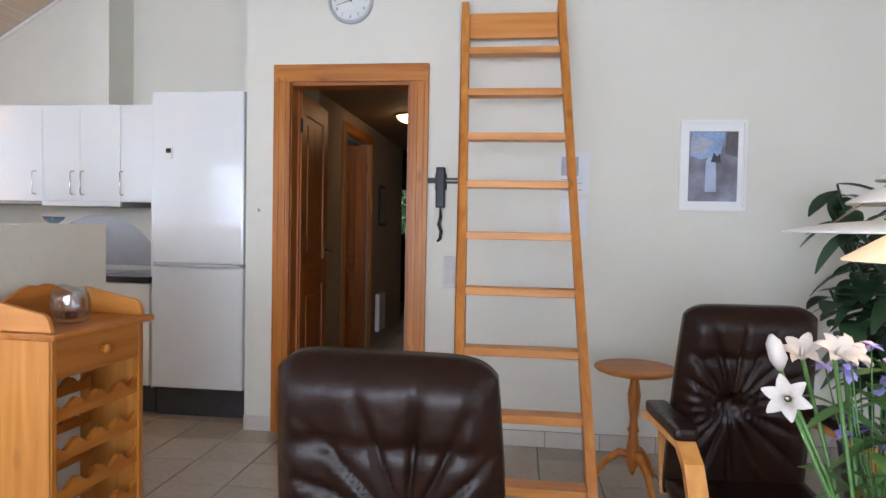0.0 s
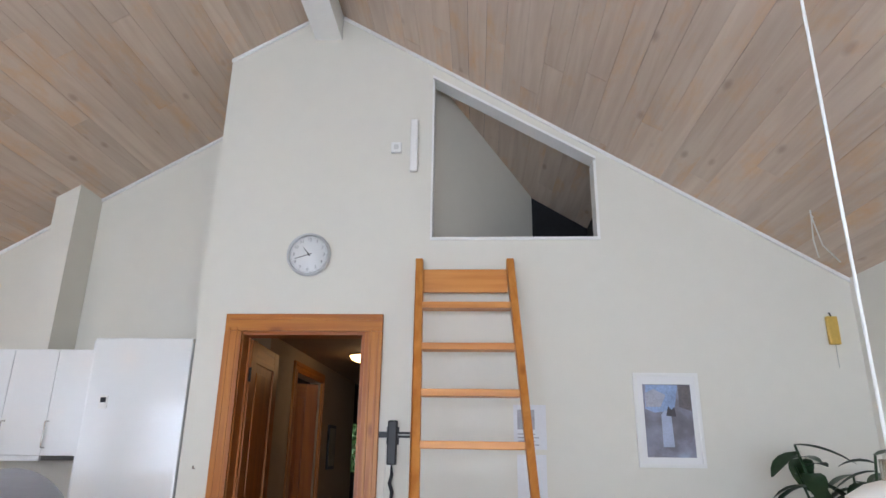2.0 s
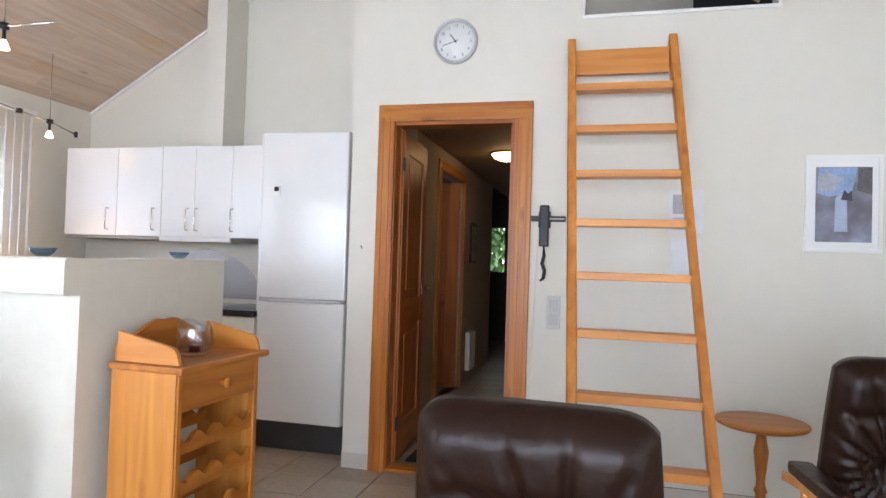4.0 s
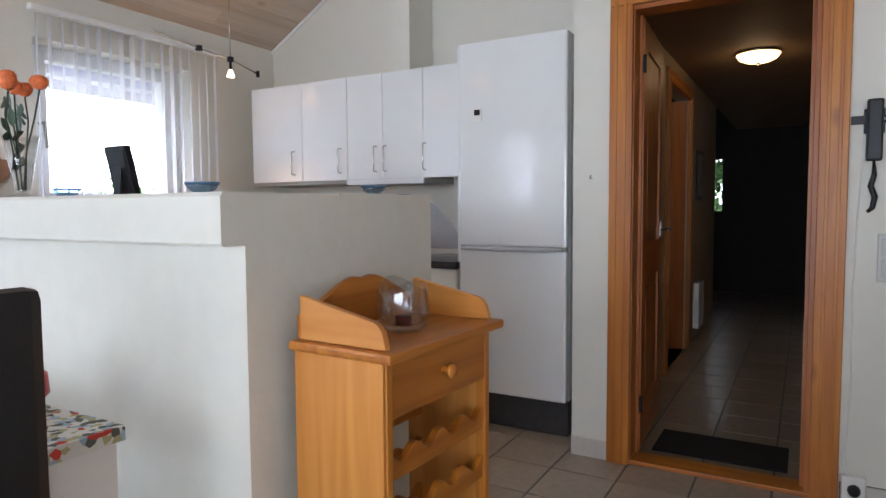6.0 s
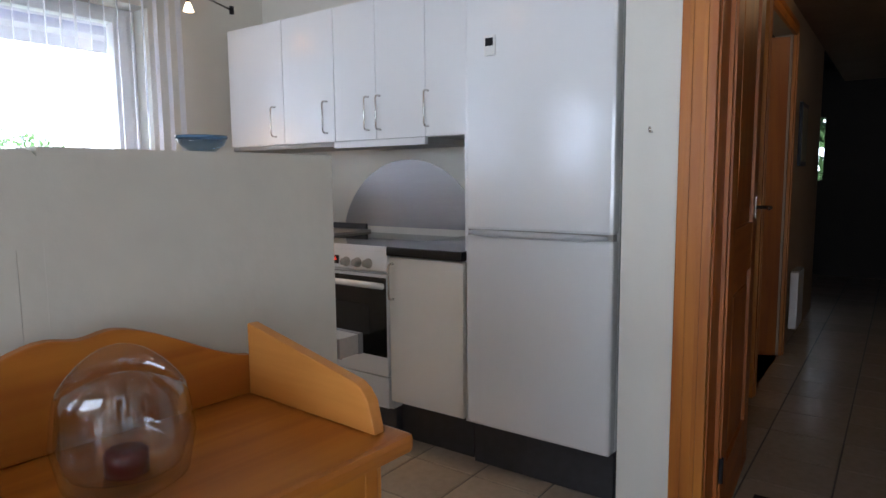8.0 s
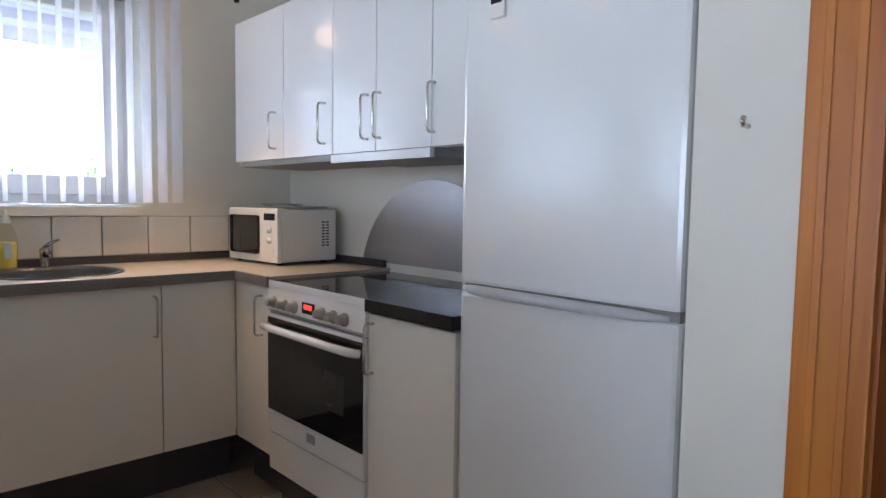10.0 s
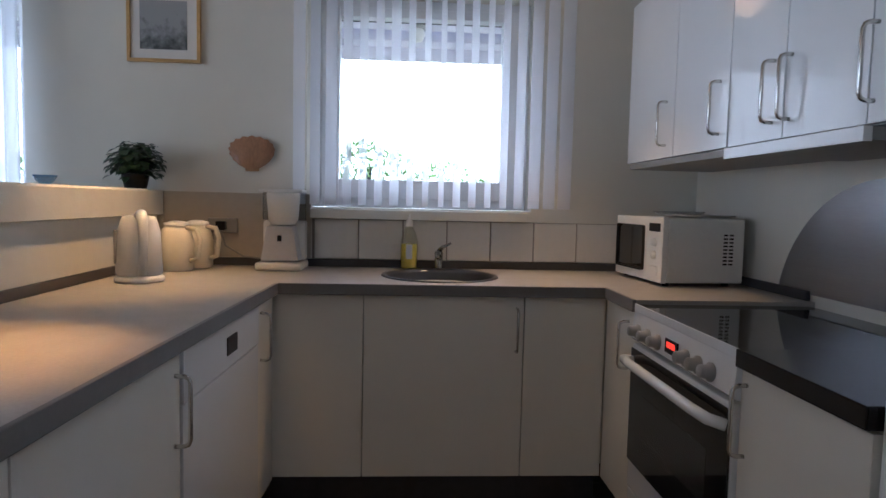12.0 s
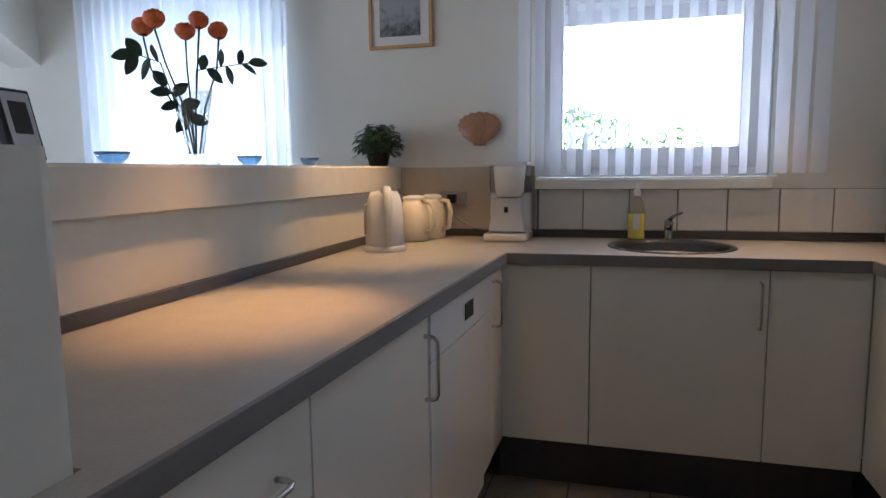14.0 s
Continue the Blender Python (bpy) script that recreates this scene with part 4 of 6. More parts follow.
blind("vertical_blind", -1.035, 0.125, 1.128, 2.13, WEST + 0.075, 18, lambda f: 68 if f < 0.7 else 68 - 30 * (f - 0.7) / 0.3, "white fabric vertical blind, slats turned half open")


def curtain(name, y0, y1, z0, z1, x, folds, label, depth=0.035):
    """A hanging sheer with soft folds and a rail."""
    c = thing(name, pose(x, (y0 + y1) / 2, z0), label, "curtain")
    bm = bmesh.new()
    n, rows = folds * 8, 8
    grid = []
    for j in range(rows + 1):
        h = j / rows
        row = []
        for i in range(n + 1):
            u = i / n
            amp = depth * (1.0 - 0.35 * h)
            row.append(bm.verts.new((amp * math.sin(2 * math.pi * folds * u + 0.6 * math.sin(7 * u)) * (0.7 + 0.3 * math.sin(23 * u)), (y0 - y1) / 2 + (y1 - y0) * u, (z1 - z0) * h)))
        grid.append(row)
    for j in range(rows):
        for i in range(n):
            bm.faces.new((grid[j][i], grid[j][i + 1], grid[j + 1][i + 1], grid[j + 1][i])).smooth = True
    part("drape", bm, SHEER, c)
    part("rail", B(-0.03, (y0 - y1) / 2 - 0.05, z1 - z0 + 0.002, 0.02, (y1 - y0) / 2 + 0.05, z1 - z0 + 0.025, 0.003), WHITE, c)
    return c


curtain("sheer_curtain", -3.22, -2.08, 0.004, 2.06, WEST + 0.10, 20, "white sheer curtain pleated in front of the dining window")
curtain("sheer_curtain", -5.7, -4.15, 0.004, 2.03, WEST + 0.10, 22, "white sheer curtain at the far window")

# outdoors: eaves over the window, lamp on them, hedge and bright sky
bm = bmesh.new()
for k in range(5):
    box(bm, WEST - 1.10 + 0.17 * k, SOUTH - 0.5, 2.045 + 0.055 * k, WEST - 1.10 + 0.17 * k + 0.166, 7.0, 2.072 + 0.055 * k)
# white paint toned to lavender grey, shade under the eaves put into the colour
setting("eaves_boards", bm, mat("shaded_soffit_white", (0.60, 0.59, 0.67), 0.6, var=0.05, scale=3), "white painted boards under the eaves", "eaves")
setting("eaves_fascia", B(WEST - 1.14, SOUTH - 0.5, 1.975, WEST - 1.105, 7.0, 2.20), mat("shaded_fascia_white", (0.62, 0.61, 0.68), 0.6, var=0.05, scale=3), "white fascia board of the eaves", "eaves")
ol = thing("outdoor_lamp", pose(WEST - 0.80, -0.52, 2.098), "small round lamp under the eaves", "lamp")
part("holder", lathe([(0.045, 0), (0.045, -0.02), (0.03, -0.025)], 16), GREYPL, ol)
part("globe", lathe([(0.03, -0.022), (0.045, -0.05), (0.03, -0.085), (0, -0.095)], 16), PLASTIC, ol)


def leaf_mass(name, centres, size, leaf, count, material, label, category, seed):
    r = random.Random(seed)
    bm = bmesh.new()
    for cx, cy, cz in centres:
        for _ in range(count):
            a, b2, rad = r.uniform(0, 2 * math.pi), r.uniform(-1, 1), size * r.uniform(0.55, 1.0) ** 0.6
            p = Vector((cx + rad * math.cos(a) * math.sqrt(1 - b2 * b2), cy + rad * math.sin(a) * math.sqrt(1 - b2 * b2), cz + 0.8 * rad * b2))
            q = Euler((r.uniform(0, 6), r.uniform(0, 6), r.uniform(0, 6))).to_matrix()
            s = leaf * r.uniform(0.6, 1.3)
            vs = [bm.verts.new(p + q @ Vector(v) * s) for v in ((-1, 0, 0), (0, -0.45, 0.1), (1, 0, 0), (0, 0.45, 0.1))]
            bm.faces.new(vs)
    return solid(name, bm, material, label, category)


hr = random.Random(9)
for k in range(7):
    y = -7.5 + 2.1 * k
    h = 1.15 + 0.35 * hr.random() + (0.3 if k == 3 else 0)
    shrub = leaf_mass("shrub", [(-11 + hr.uniform(-0.6, 0.6), y + hr.uniform(-0.8, 0.8), h * f) for f in (0.1, 0.5, 0.9, 0.4, 0.6)], 0.85, 0.05, 1300, HEDGE, "sunlit green garden shrub outside", "shrub", 20 + k)
    tagged(shrub, group="garden shrubs")
    for f in (0,):
        part("trunk", tube([(-11, y, -0.3), (-11, y, h)], 0.05, 6), PLINTH, shrub)
leaf_mass("tree", [(0.1 + dx, 10.2, z) for dx in (-1.4, -0.5, 0.4, 1.3, 2.2) for z in (0.6, 1.4, 2.2)], 0.75, 0.11, 500, mat("bright_leaf", (0.09, 0.17, 0.05), 0.6, var=0.5, scale=3, island=0.5), "leafy green tree outside the corridor window", "tree", 77)
bm = bmesh.new()
box(bm, -60, -60, -0.3, -59.9, 60, 40)
setting("backdrop_sky", bm, glow("hazy_bright_sky", (0.92, 0.96, 1.0), 26.0), "bright hazy sky", "backdrop")
bm = bmesh.new()
box(bm, -40, 60, -0.3, 40, 60.1, 40)
setting("backdrop_sky_north", bm, glow("hazy_sky_north", (0.96, 0.98, 1.0), 1.6), "bright hazy sky", "backdrop")

# ---- doorway ----
def casing(name, m, x0, x1, top, width, depth, label, material=PINE, cross=PINE_X):
    c = setting(name, B(x0, -depth, 0, x0 + width, 0, top - width, 0.004), material, label, "door frame")
    c.matrix_world = m
    part("jamb", B(x1 - width, -depth, 0, x1, 0, top - width, 0.004), material, c)
    part("head", B(x0, -depth, top - width + 0.001, x1, 0, top, 0.004), cross, c)
    for a, b in ((x0 + 0.022, x0 + 0.034), (x0 + width - 0.036, x0 + width - 0.024), (x1 - 0.034, x1 - 0.022), (x1 - width + 0.024, x1 - width + 0.036)):
        part("moulding", B(a, -depth - 0.005, 0, b, -depth + 0.001, top - width + 0.02, 0.002), material, c)
    part("moulding", B(x0 + 0.03, -depth - 0.005, top - 0.036, x1 - 0.03, -depth + 0.001, top - 0.024, 0.002), cross, c)
    return c


c1 = casing("door_frame_1", pose(0, -0.001, 0), 0.167, 1.052, 2.092, 0.097, 0.022, "varnished pine door casing with grooved mouldings")
part("lining", B(0.252, 0.003, 0, 0.268, 0.119, 2.008), DOORWOOD, c1)
part("lining", B(0.938, 0.003, 0, 0.968, 0.119, 2.008), DOORWOOD, c1)
part("lining", B(0.2685, 0.003, 1.978, 0.9375, 0.119, 2.008), DOORWOOD_X, c1)
part("stop", B(0.2685, 0.095, 0, 0.280, 0.108, 1.977), DOORWOOD, c1)
part("stop", B(0.924, 0.055, 0, 0.9375, 0.068, 1.977), DOORWOOD, c1)
part("threshold", B(0.254, -0.004, 0.001, 0.966, 0.118, 0.020, 0.004), PINE_X, c1)


def panel_door(name, m, width, height, label, hinge_knuckles=True):
    """A framed pine door: local x from the hinge, faces at y = 0 and y = 0.04."""
    d = setting(name, B(0, 0, 0, 0.11, 0.04, height, 0.003), DOORWOOD, label, "door")
    d.matrix_world = m
    part("stile", B(width - 0.11, 0, 0, width, 0.04, height, 0.003), DOORWOOD, d)
    for a, b in ((0, 0.20), (0.78, 0.95), (height - 0.12, height)):
        part("rail", B(0.1105, 0.001, a, width - 0.1105, 0.039, b), DOORWOOD_X, d)
    for a, b in ((0.2005, 0.7795), (0.9505, height - 0.1205)):
        part("panel", B(0.1105, 0.012, a, width - 0.1105, 0.028, b), DOORWOOD, d)
        part("raised_field", B(0.16, 0.005, a + 0.05, width - 0.16, 0.035, b - 0.05, 0.006), DOORWOOD, d)
    for s, y in ((-1, 0), (1, 0.04)):
        bm = tube([(width - 0.055, y, 1.0), (width - 0.055, y + s * 0.045, 1.0), (width - 0.07, y + s * 0.052, 1.0), (width - 0.145, y + s * 0.052, 1.0)], 0.007, 8)
        part("lever_handle", bm, CHROME, d, "chrome lever handle", shade=True)
        part("lock_plate", B(width - 0.066, y - 0.003 if s < 0 else y, 0.96, width - 0.044, y if s < 0 else y + 0.003, 1.04, 0.001), CHROME, d, "chrome lock plate")
    for z in (0.22, 1.75):
        part("hinge", lathe([(0.008, -0.04), (0.008, 0.04)], 10), BLACK, d, "dark hinge", m=pose(-0.004, 0.0, z))
    return d


panel_door("door_1", pose(0.284, 0.124, 0.022, 0, 0, 93.5), 0.64, 1.95, "open varnished pine panel door swung into the corridor")
c2 = casing("door_frame_2", pose(0.101, 0, 0, 0, 0, 90), 1.61, 2.64, 2.06, 0.085, 0.020, "varnished pine casing of a door in the corridor wall")
panel_door("door_2", pose(0.075, 2.548, 0.01, 0, 0, 205), 0.80, 1.95, "open varnished pine door swung into the side room")

mt = thing("door_mat", pose(0.60, 0.36, 0.0005), "black door mat inside the corridor", "mat")
part("coir_surface", B(-0.28, -0.15, 0, 0.28, 0.15, 0.012, 0.004), mat("black_coir", (0.010, 0.010, 0.011), 0.95, var=0.3, scale=40, bump=0.8, bump_scale=220), mt)

cl = thing("corridor_ceiling_light", pose(0.62, 1.95, 2.159), "round frosted ceiling lamp glowing warm", "lamp")
part("rim", lathe([(0, -0.001), (0.14, -0.001), (0.145, -0.012), (0.135, -0.016)], 28), CHROME, cl, "brass-coloured rim")
part("shade", lathe([(0.135, -0.014), (0.115, -0.045), (0.07, -0.065), (0.012, -0.072), (0, -0.072)], 28), glow("warm_frosted_glass", (1.0, 0.62, 0.25), 6.0), cl, "glowing frosted glass bowl")
part("finial", lathe([(0.012, -0.07), (0.009, -0.085), (0, -0.088)], 12), CHROME, cl)
lamp = new("corridor_lamp_light", bpy.data.lights.new("corridor_lamp_light", "POINT"))
lamp.data.energy, lamp.data.color, lamp.data.shadow_soft_size = 0.9, (1.0, 0.62, 0.30), 0.08
lamp.location = (0.62, 1.95, 2.03)

rad = thing("radiator", pose(0.115, 2.97, 0.12), "slim white panel radiator on the corridor wall", "radiator")
part("panel", B(0, -0.14, 0, 0.05, 0.14, 0.38, 0.008), WHITE, rad)
part("grille", B(0.004, -0.135, 0.38, 0.046, 0.135, 0.388), GREYPL, rad)
wf = thing("corridor_picture", pose(0.102, 3.12, 1.20), "dark framed picture on the corridor wall", "picture")
part("frame", B(0, -0.15, 0, 0.02, 0.15, 0.42, 0.003), BLACK, wf)
part("sheet", B(0.0195, -0.12, 0.03, 0.022, 0.12, 0.39), mat("dim_print", (0.3, 0.27, 0.2), 0.5, var=0.5, scale=9), wf)

# ---- things on the gable wall ----
# ladder to the loft, leaning against the wall
def lad_y(z):
    return -0.055 - 0.50 * (2.348 - z)


lad = thing("loft_ladder", pose(1.55, -1.24, 0), "varnished pine loft ladder leaning against the wall", "ladder")
ox, oy = 1.55, -1.24


def rail_bm(x_top, x_low):
    bm = bmesh.new()
    a, b = Vector((x_low - ox, lad_y(0) - oy, 0)), Vector((x_top - ox, lad_y(2.378) - oy, 2.378))
    way = (b - a).normalized()
    n = way.cross(Vector((1, 0, 0))).normalized()
    w, d = 0.020, 0.045
    low = [(a.x + sx * w, a.y + sy * d * 1.1, 0) for sx, sy in ((-1, -1), (1, -1), (1, 1), (-1, 1))]
    up = [tuple(b + Vector((sx * w, 0, 0)) + n * sy * d) for sx, sy in ((-1, 1), (1, 1), (1, -1), (-1, -1))]
    va, vb = [bm.verts.new(v) for v in low], [bm.verts.new(v) for v in up]
    bm.faces.new(va)
    bm.faces.new(vb)
    for i in range(4):
        bm.faces.new((va[i], va[(i + 1) % 4], vb[(i + 1) % 4], vb[i]))
    bmesh.ops.recalc_face_normals(bm, faces=bm.faces)
    bmesh.ops.bevel(bm, geom=bm.edges[:], offset=0.003, segments=1, affect="EDGES")
    return bm


part("rail", rail_bm(1.250, 1.362), LADDER, lad)
part("rail", rail_bm(1.755, 1.862), LADDER, lad)
part("head_board", B(1.262 - ox, lad_y(2.29) - oy - 0.012, 2.198, 1.738 - ox, lad_y(2.29) - oy + 0.012, 2.328, 0.003), LADDER_X, lad)
for k in range(9):
    z = 2.10 - 0.235 * k
    x0, x1 = 1.250 + 0.0468 * (2.395 - z) + 0.021, 1.755 + 0.0447 * (2.395 - z) - 0.021
    part("tread", B(x0 - ox, lad_y(z) - oy - 0.045, z - 0.017, x1 - ox, lad_y(z) - oy + 0.045, z + 0.017, 0.004), LADDER_X, lad)

# clock
ck = thing("wall_clock", pose(0.605, -0.001, 2.44, 90, 0, 0), "round wall clock with a silver rim and white dial", "clock")
part("case", lathe([(0, 0), (0.125, 0.0), (0.128, 0.012), (0.126, 0.028), (0.118, 0.032), (0.112, 0.026), (0.110, 0.020)], 48), mat("silver_plastic", (0.52, 0.53, 0.54), 0.35, 0.6, var=0.04), ck, "silver-grey rim")
part("dial", lathe([(0, 0.0185), (0.112, 0.0185), (0.112, 0.014)], 48), mat("dial_white", (0.78, 0.79, 0.79), 0.5, var=0.02), ck)
INK = mat("grey_ink", (0.22, 0.22, 0.23), 0.6, var=0.1)
for h in range(12):
    a = radians(90 - 30 * h)
    cur = bpy.data.curves.new("numeral", "FONT")
    cur.body, cur.size, cur.align_x, cur.align_y = str(h or 12), 0.026, "CENTER", "CENTER"
    cur.materials.append(INK)
    tmp = new("numeral", cur)
    deps = bpy.context.evaluated_depsgraph_get()
    me = bpy.data.meshes.new_from_object(tmp.evaluated_get(deps))
    bpy.data.objects.remove(tmp)
    o = new("numeral", me)
    o.parent, o.matrix_local = ck, pose(0.088 * math.cos(a), 0.088 * math.sin(a), 0.0192)
bm = bmesh.new()
for k in range(60):
    q = bmesh.new()
    box(q, -0.0006, 0.102, 0.0186, 0.0006, 0.108 if k % 5 else 0.110, 0.0190)
    merge(bm, q, pose(0, 0, 0, 0, 0, -6 * k))
part("minute_marks", bm, INK, ck)
part("hour_hand", prism([(-0.003, -0.012), (0.003, -0.012), (0.002, 0.052), (-0.002, 0.052)], 0.001, "z"), BLACK, ck, m=pose(0, 0, 0.0205, 0, 0, 38))
part("minute_hand", prism([(-0.002, -0.018), (0.002, -0.018), (0.0012, 0.085), (-0.0012, 0.085)], 0.001, "z"), BLACK, ck, m=pose(0, 0, 0.0225, 0, 0, 108))
part("hub", lathe([(0.005, 0.020), (0.005, 0.026), (0, 0.026)], 12), BLACK, ck)

# framed abstract print
pf = thing("picture", pose(2.392, -0.001, 1.306), "white-framed abstract print in blue, grey and violet", "picture")
PW, PH = 0.335, 0.475
bm = bmesh.new()
box(bm, 0, -0.022, 0, PW, 0, 0.018, 0.002)
box(bm, 0, -0.022, PH - 0.018, PW, 0, PH, 0.002)
box(bm, 0, -0.022, 0.018, 0.018, 0, PH - 0.018, 0.002)
box(bm, PW - 0.018, -0.022, 0.018, PW, 0, PH - 0.018, 0.002)
part("frame", bm, WHITE, pf, "white wooden frame")
part("mount", B(0.018, -0.014, 0.018, PW - 0.018, -0.002, PH - 0.018), mat("white_card", (0.8, 0.8, 0.8), 0.5, var=0.01), pf)
art = bpy.data.materials.new("abstract_print")
art.use_nodes = True
an, al = art.node_tree.nodes, art.node_tree.links
tc, nz, rp = an.new("ShaderNodeTexCoord"), an.new("ShaderNodeTexNoise"), an.new("ShaderNodeValToRGB")
nz.inputs["Scale"].default_value, nz.inputs["Detail"].default_value = 7, 4
al.new(tc.outputs["Object"], nz.inputs["Vector"])
for pos, col in ((0.30, (0.10, 0.10, 0.13, 1)), (0.45, (0.16, 0.15, 0.19, 1)), (0.58, (0.24, 0.25, 0.33, 1)), (0.75, (0.36, 0.42, 0.58, 1))):
    e = rp.color_ramp.elements.new(pos)
    e.color = col
al.new(nz.outputs["Fac"], rp.inputs["Fac"])
al.new(rp.outputs["Color"], an["Principled BSDF"].inputs["Base Color"])
an["Principled BSDF"].inputs["Roughness"].default_value = 0.45
part("print", B(0.045, -0.0155, 0.050, PW - 0.045, -0.0138, PH - 0.06), art, pf)
SKYB = mat("print_sky_blue", (0.26, 0.36, 0.58), 0.45, var=0.35, scale=9)
PALE = mat("print_pale_blue", (0.40, 0.46, 0.62), 0.45, var=0.2, scale=14)
INKB = mat("print_dark", (0.07, 0.065, 0.08), 0.25, var=0.4, scale=12)
part("sky_field", prism([(0.05, 0.29), (0.10, 0.27), (0.20, 0.285), (0.225, 0.41), (0.06, 0.412)], 0.0008, "y", m=Matrix.Translation((0, -0.0165, 0))), SKYB, pf)
part("cloud_field", prism([(0.055, 0.30), (0.13, 0.30), (0.16, 0.36), (0.10, 0.39), (0.055, 0.37)], 0.0008, "y", m=Matrix.Translation((0, -0.0174, 0))), mat("print_cloud", (0.42, 0.43, 0.52), 0.25, var=0.25, scale=10), pf)
part("pale_column", prism([(0.128, 0.10), (0.185, 0.10), (0.18, 0.27), (0.15, 0.285), (0.13, 0.26)], 0.0008, "y", m=Matrix.Translation((0, -0.0174, 0))), PALE, pf)
part("dark_shape", prism([(0.155, 0.255), (0.205, 0.25), (0.20, 0.30), (0.185, 0.285), (0.168, 0.305)], 0.0008, "y", m=Matrix.Translation((0, -0.0183, 0))), INKB, pf)
part("dark_edge", prism([(0.225, 0.30), (0.288, 0.28), (0.288, 0.412), (0.228, 0.412)], 0.0008, "y", m=Matrix.Translation((0, -0.0174, 0))), mat("print_brown_grey", (0.13, 0.12, 0.13), 0.25, var=0.3, scale=10), pf)
# pinned papers behind the ladder
for x0, z0, w, h, words in ((1.76, 1.385, 0.17, 0.225, "small printed notice pinned to the wall"), (1.775, 1.15, 0.15, 0.21, "plain white paper sheet on the wall")):
    pp = thing("paper_notice", pose(x0, -0.001, z0), words, "notice")
    part("sheet", B(0, -0.003, 0, w, 0, h), mat("paper", (0.72, 0.73, 0.76), 0.7, var=0.04), pp)
    if h > 0.22:
        bm = bmesh.new()
        box(bm, 0.02, -0.0036, 0.10, 0.11, -0.0028, 0.20)
        for k in range(4):
            box(bm, 0.02, -0.0036, 0.02 + 0.018 * k, 0.13 - 0.02 * (k % 2), -0.0028, 0.026 + 0.018 * k)
        part("print", bm, mat("grey_print", (0.40, 0.39, 0.42), 0.7, var=0.3, scale=30), pp, "grey photograph and lines of print")

# black handset on its bracket, cable, switch plate and socket
ph = thing("wall_phone", pose(1.125, -0.001, 1.30), "black handset with a strap hanging on a wall bracket", "phone")
part("handset", B(-0.022, -0.045, 0.0, 0.028, -0.012, 0.222, 0.008), BLACK, ph)
part("bracket", B(-0.07, -0.020, 0.135, 0.115, -0.004, 0.165, 0.002), BLACK, ph)
part("bracket_plate", B(0.03, -0.022, 0.146, 0.108, -0.019, 0.154), GREYPL, ph, "grey metal strip")
part("mount", B(-0.03, -0.013, 0.10, 0.035, 0, 0.19, 0.003), BLACK, ph)
part("strap", tube([(0.003, -0.03, 0.0), (0.006, -0.025, -0.05), (-0.004, -0.025, -0.09), (0.010, -0.022, -0.13), (0.004, -0.02, -0.17), (-0.012, -0.02, -0.185)], [0.004, 0.009, 0.010, 0.010, 0.009, 0.006], 8), BLACK, ph, "black wrist strap", shade=True)
cb = solid("phone_cable", tube([(1.10, -0.010, 1.40), (1.085, -0.012, 1.10), (1.078, -0.012, 0.80), (1.082, -0.012, 0.45), (1.07, -0.012, 0.16), (1.095, -0.03, 0.08)], 0.002, 6), PLASTIC, "thin cable running down beside the door casing", "cable", shade=True)
sw = thing("light_switch", pose(1.151, -0.001, 0.86), "tall grey-white switch plate beside the door", "switch")
part("plate", B(0, -0.012, 0, 0.072, 0, 0.176, 0.004), mat("switch_grey", (0.55, 0.55, 0.53), 0.4, var=0.02), sw)
for k in range(2):
    part("rocker", B(0.012, -0.016, 0.02 + 0.075 * k, 0.060, -0.011, 0.082 + 0.075 * k, 0.002), mat("rocker_grey", (0.5, 0.5, 0.48), 0.4), sw)
so = thing("power_socket", pose(1.062, -0.001, 0.025), "white surface socket with a black plug at skirting height", "socket")
part("plate", B(0, -0.035, 0, 0.078, 0, 0.10, 0.006), PLASTIC, so)
part("plug", lathe([(0.022, 0), (0.02, 0.02), (0.012, 0.035), (0, 0.036)], 14), BLACK, so, "black plug", m=pose(0.04, -0.035, 0.05, 90, 0, 0))
hk = thing("wall_hook", pose(0.085, -0.001, 1.268), "small metal hook on the wall beside the fridge", "hook")
part("hook", tube([(0, 0, 0), (0, -0.018, 0), (0, -0.022, 0.006), (0, -0.018, 0.012)], 0.004, 8), CHROME, hk, shade=True)

# loft grab rail and small box
gr = thing("grab_rail", pose(1.196, -0.001, 2.95), "white grab rail beside the loft opening", "handle")
part("bar", B(-0.022, -0.045, 0.0, 0.022, -0.02, 0.345, 0.008), WHITE, gr)
for z in (0.04, 0.29):
    part("bracket", B(-0.015, -0.021, z, 0.015, 0, z + 0.02), WHITE, gr)
jb = thing("junction_box", pose(1.087, -0.001, 3.085), "small square white switch box high on the wall", "switch")
part("box", B(-0.031, -0.022, 0, 0.031, 0, 0.066, 0.004), WHITE, jb)
part("button", B(-0.014, -0.026, 0.018, 0.014, -0.021, 0.048, 0.002), mat("box_button", (0.6, 0.6, 0.58), 0.4), jb)
kn = thing("wall_ornament", pose(3.46, -0.001, 1.935), "small yellow wooden tag hanging on the wall", "ornament")
part("tag", B(-0.028, -0.03, 0, 0.028, -0.004, 0.15, 0.006), mat("yellow_wood", (0.62, 0.42, 0.09), 0.5, var=0.15), kn)
part("nail", tube([(0, -0.02, 0.148), (0, -0.01, 0.17), (0, 0, 0.172)], 0.004, 6), BLACK, kn)
part("cord", tube([(0.005, -0.012, 0.0), (0.004, -0.01, -0.06), (0.006, -0.008, -0.12)], 0.002, 6), mat("grey_cord", (0.45, 0.45, 0.43), 0.8), kn)

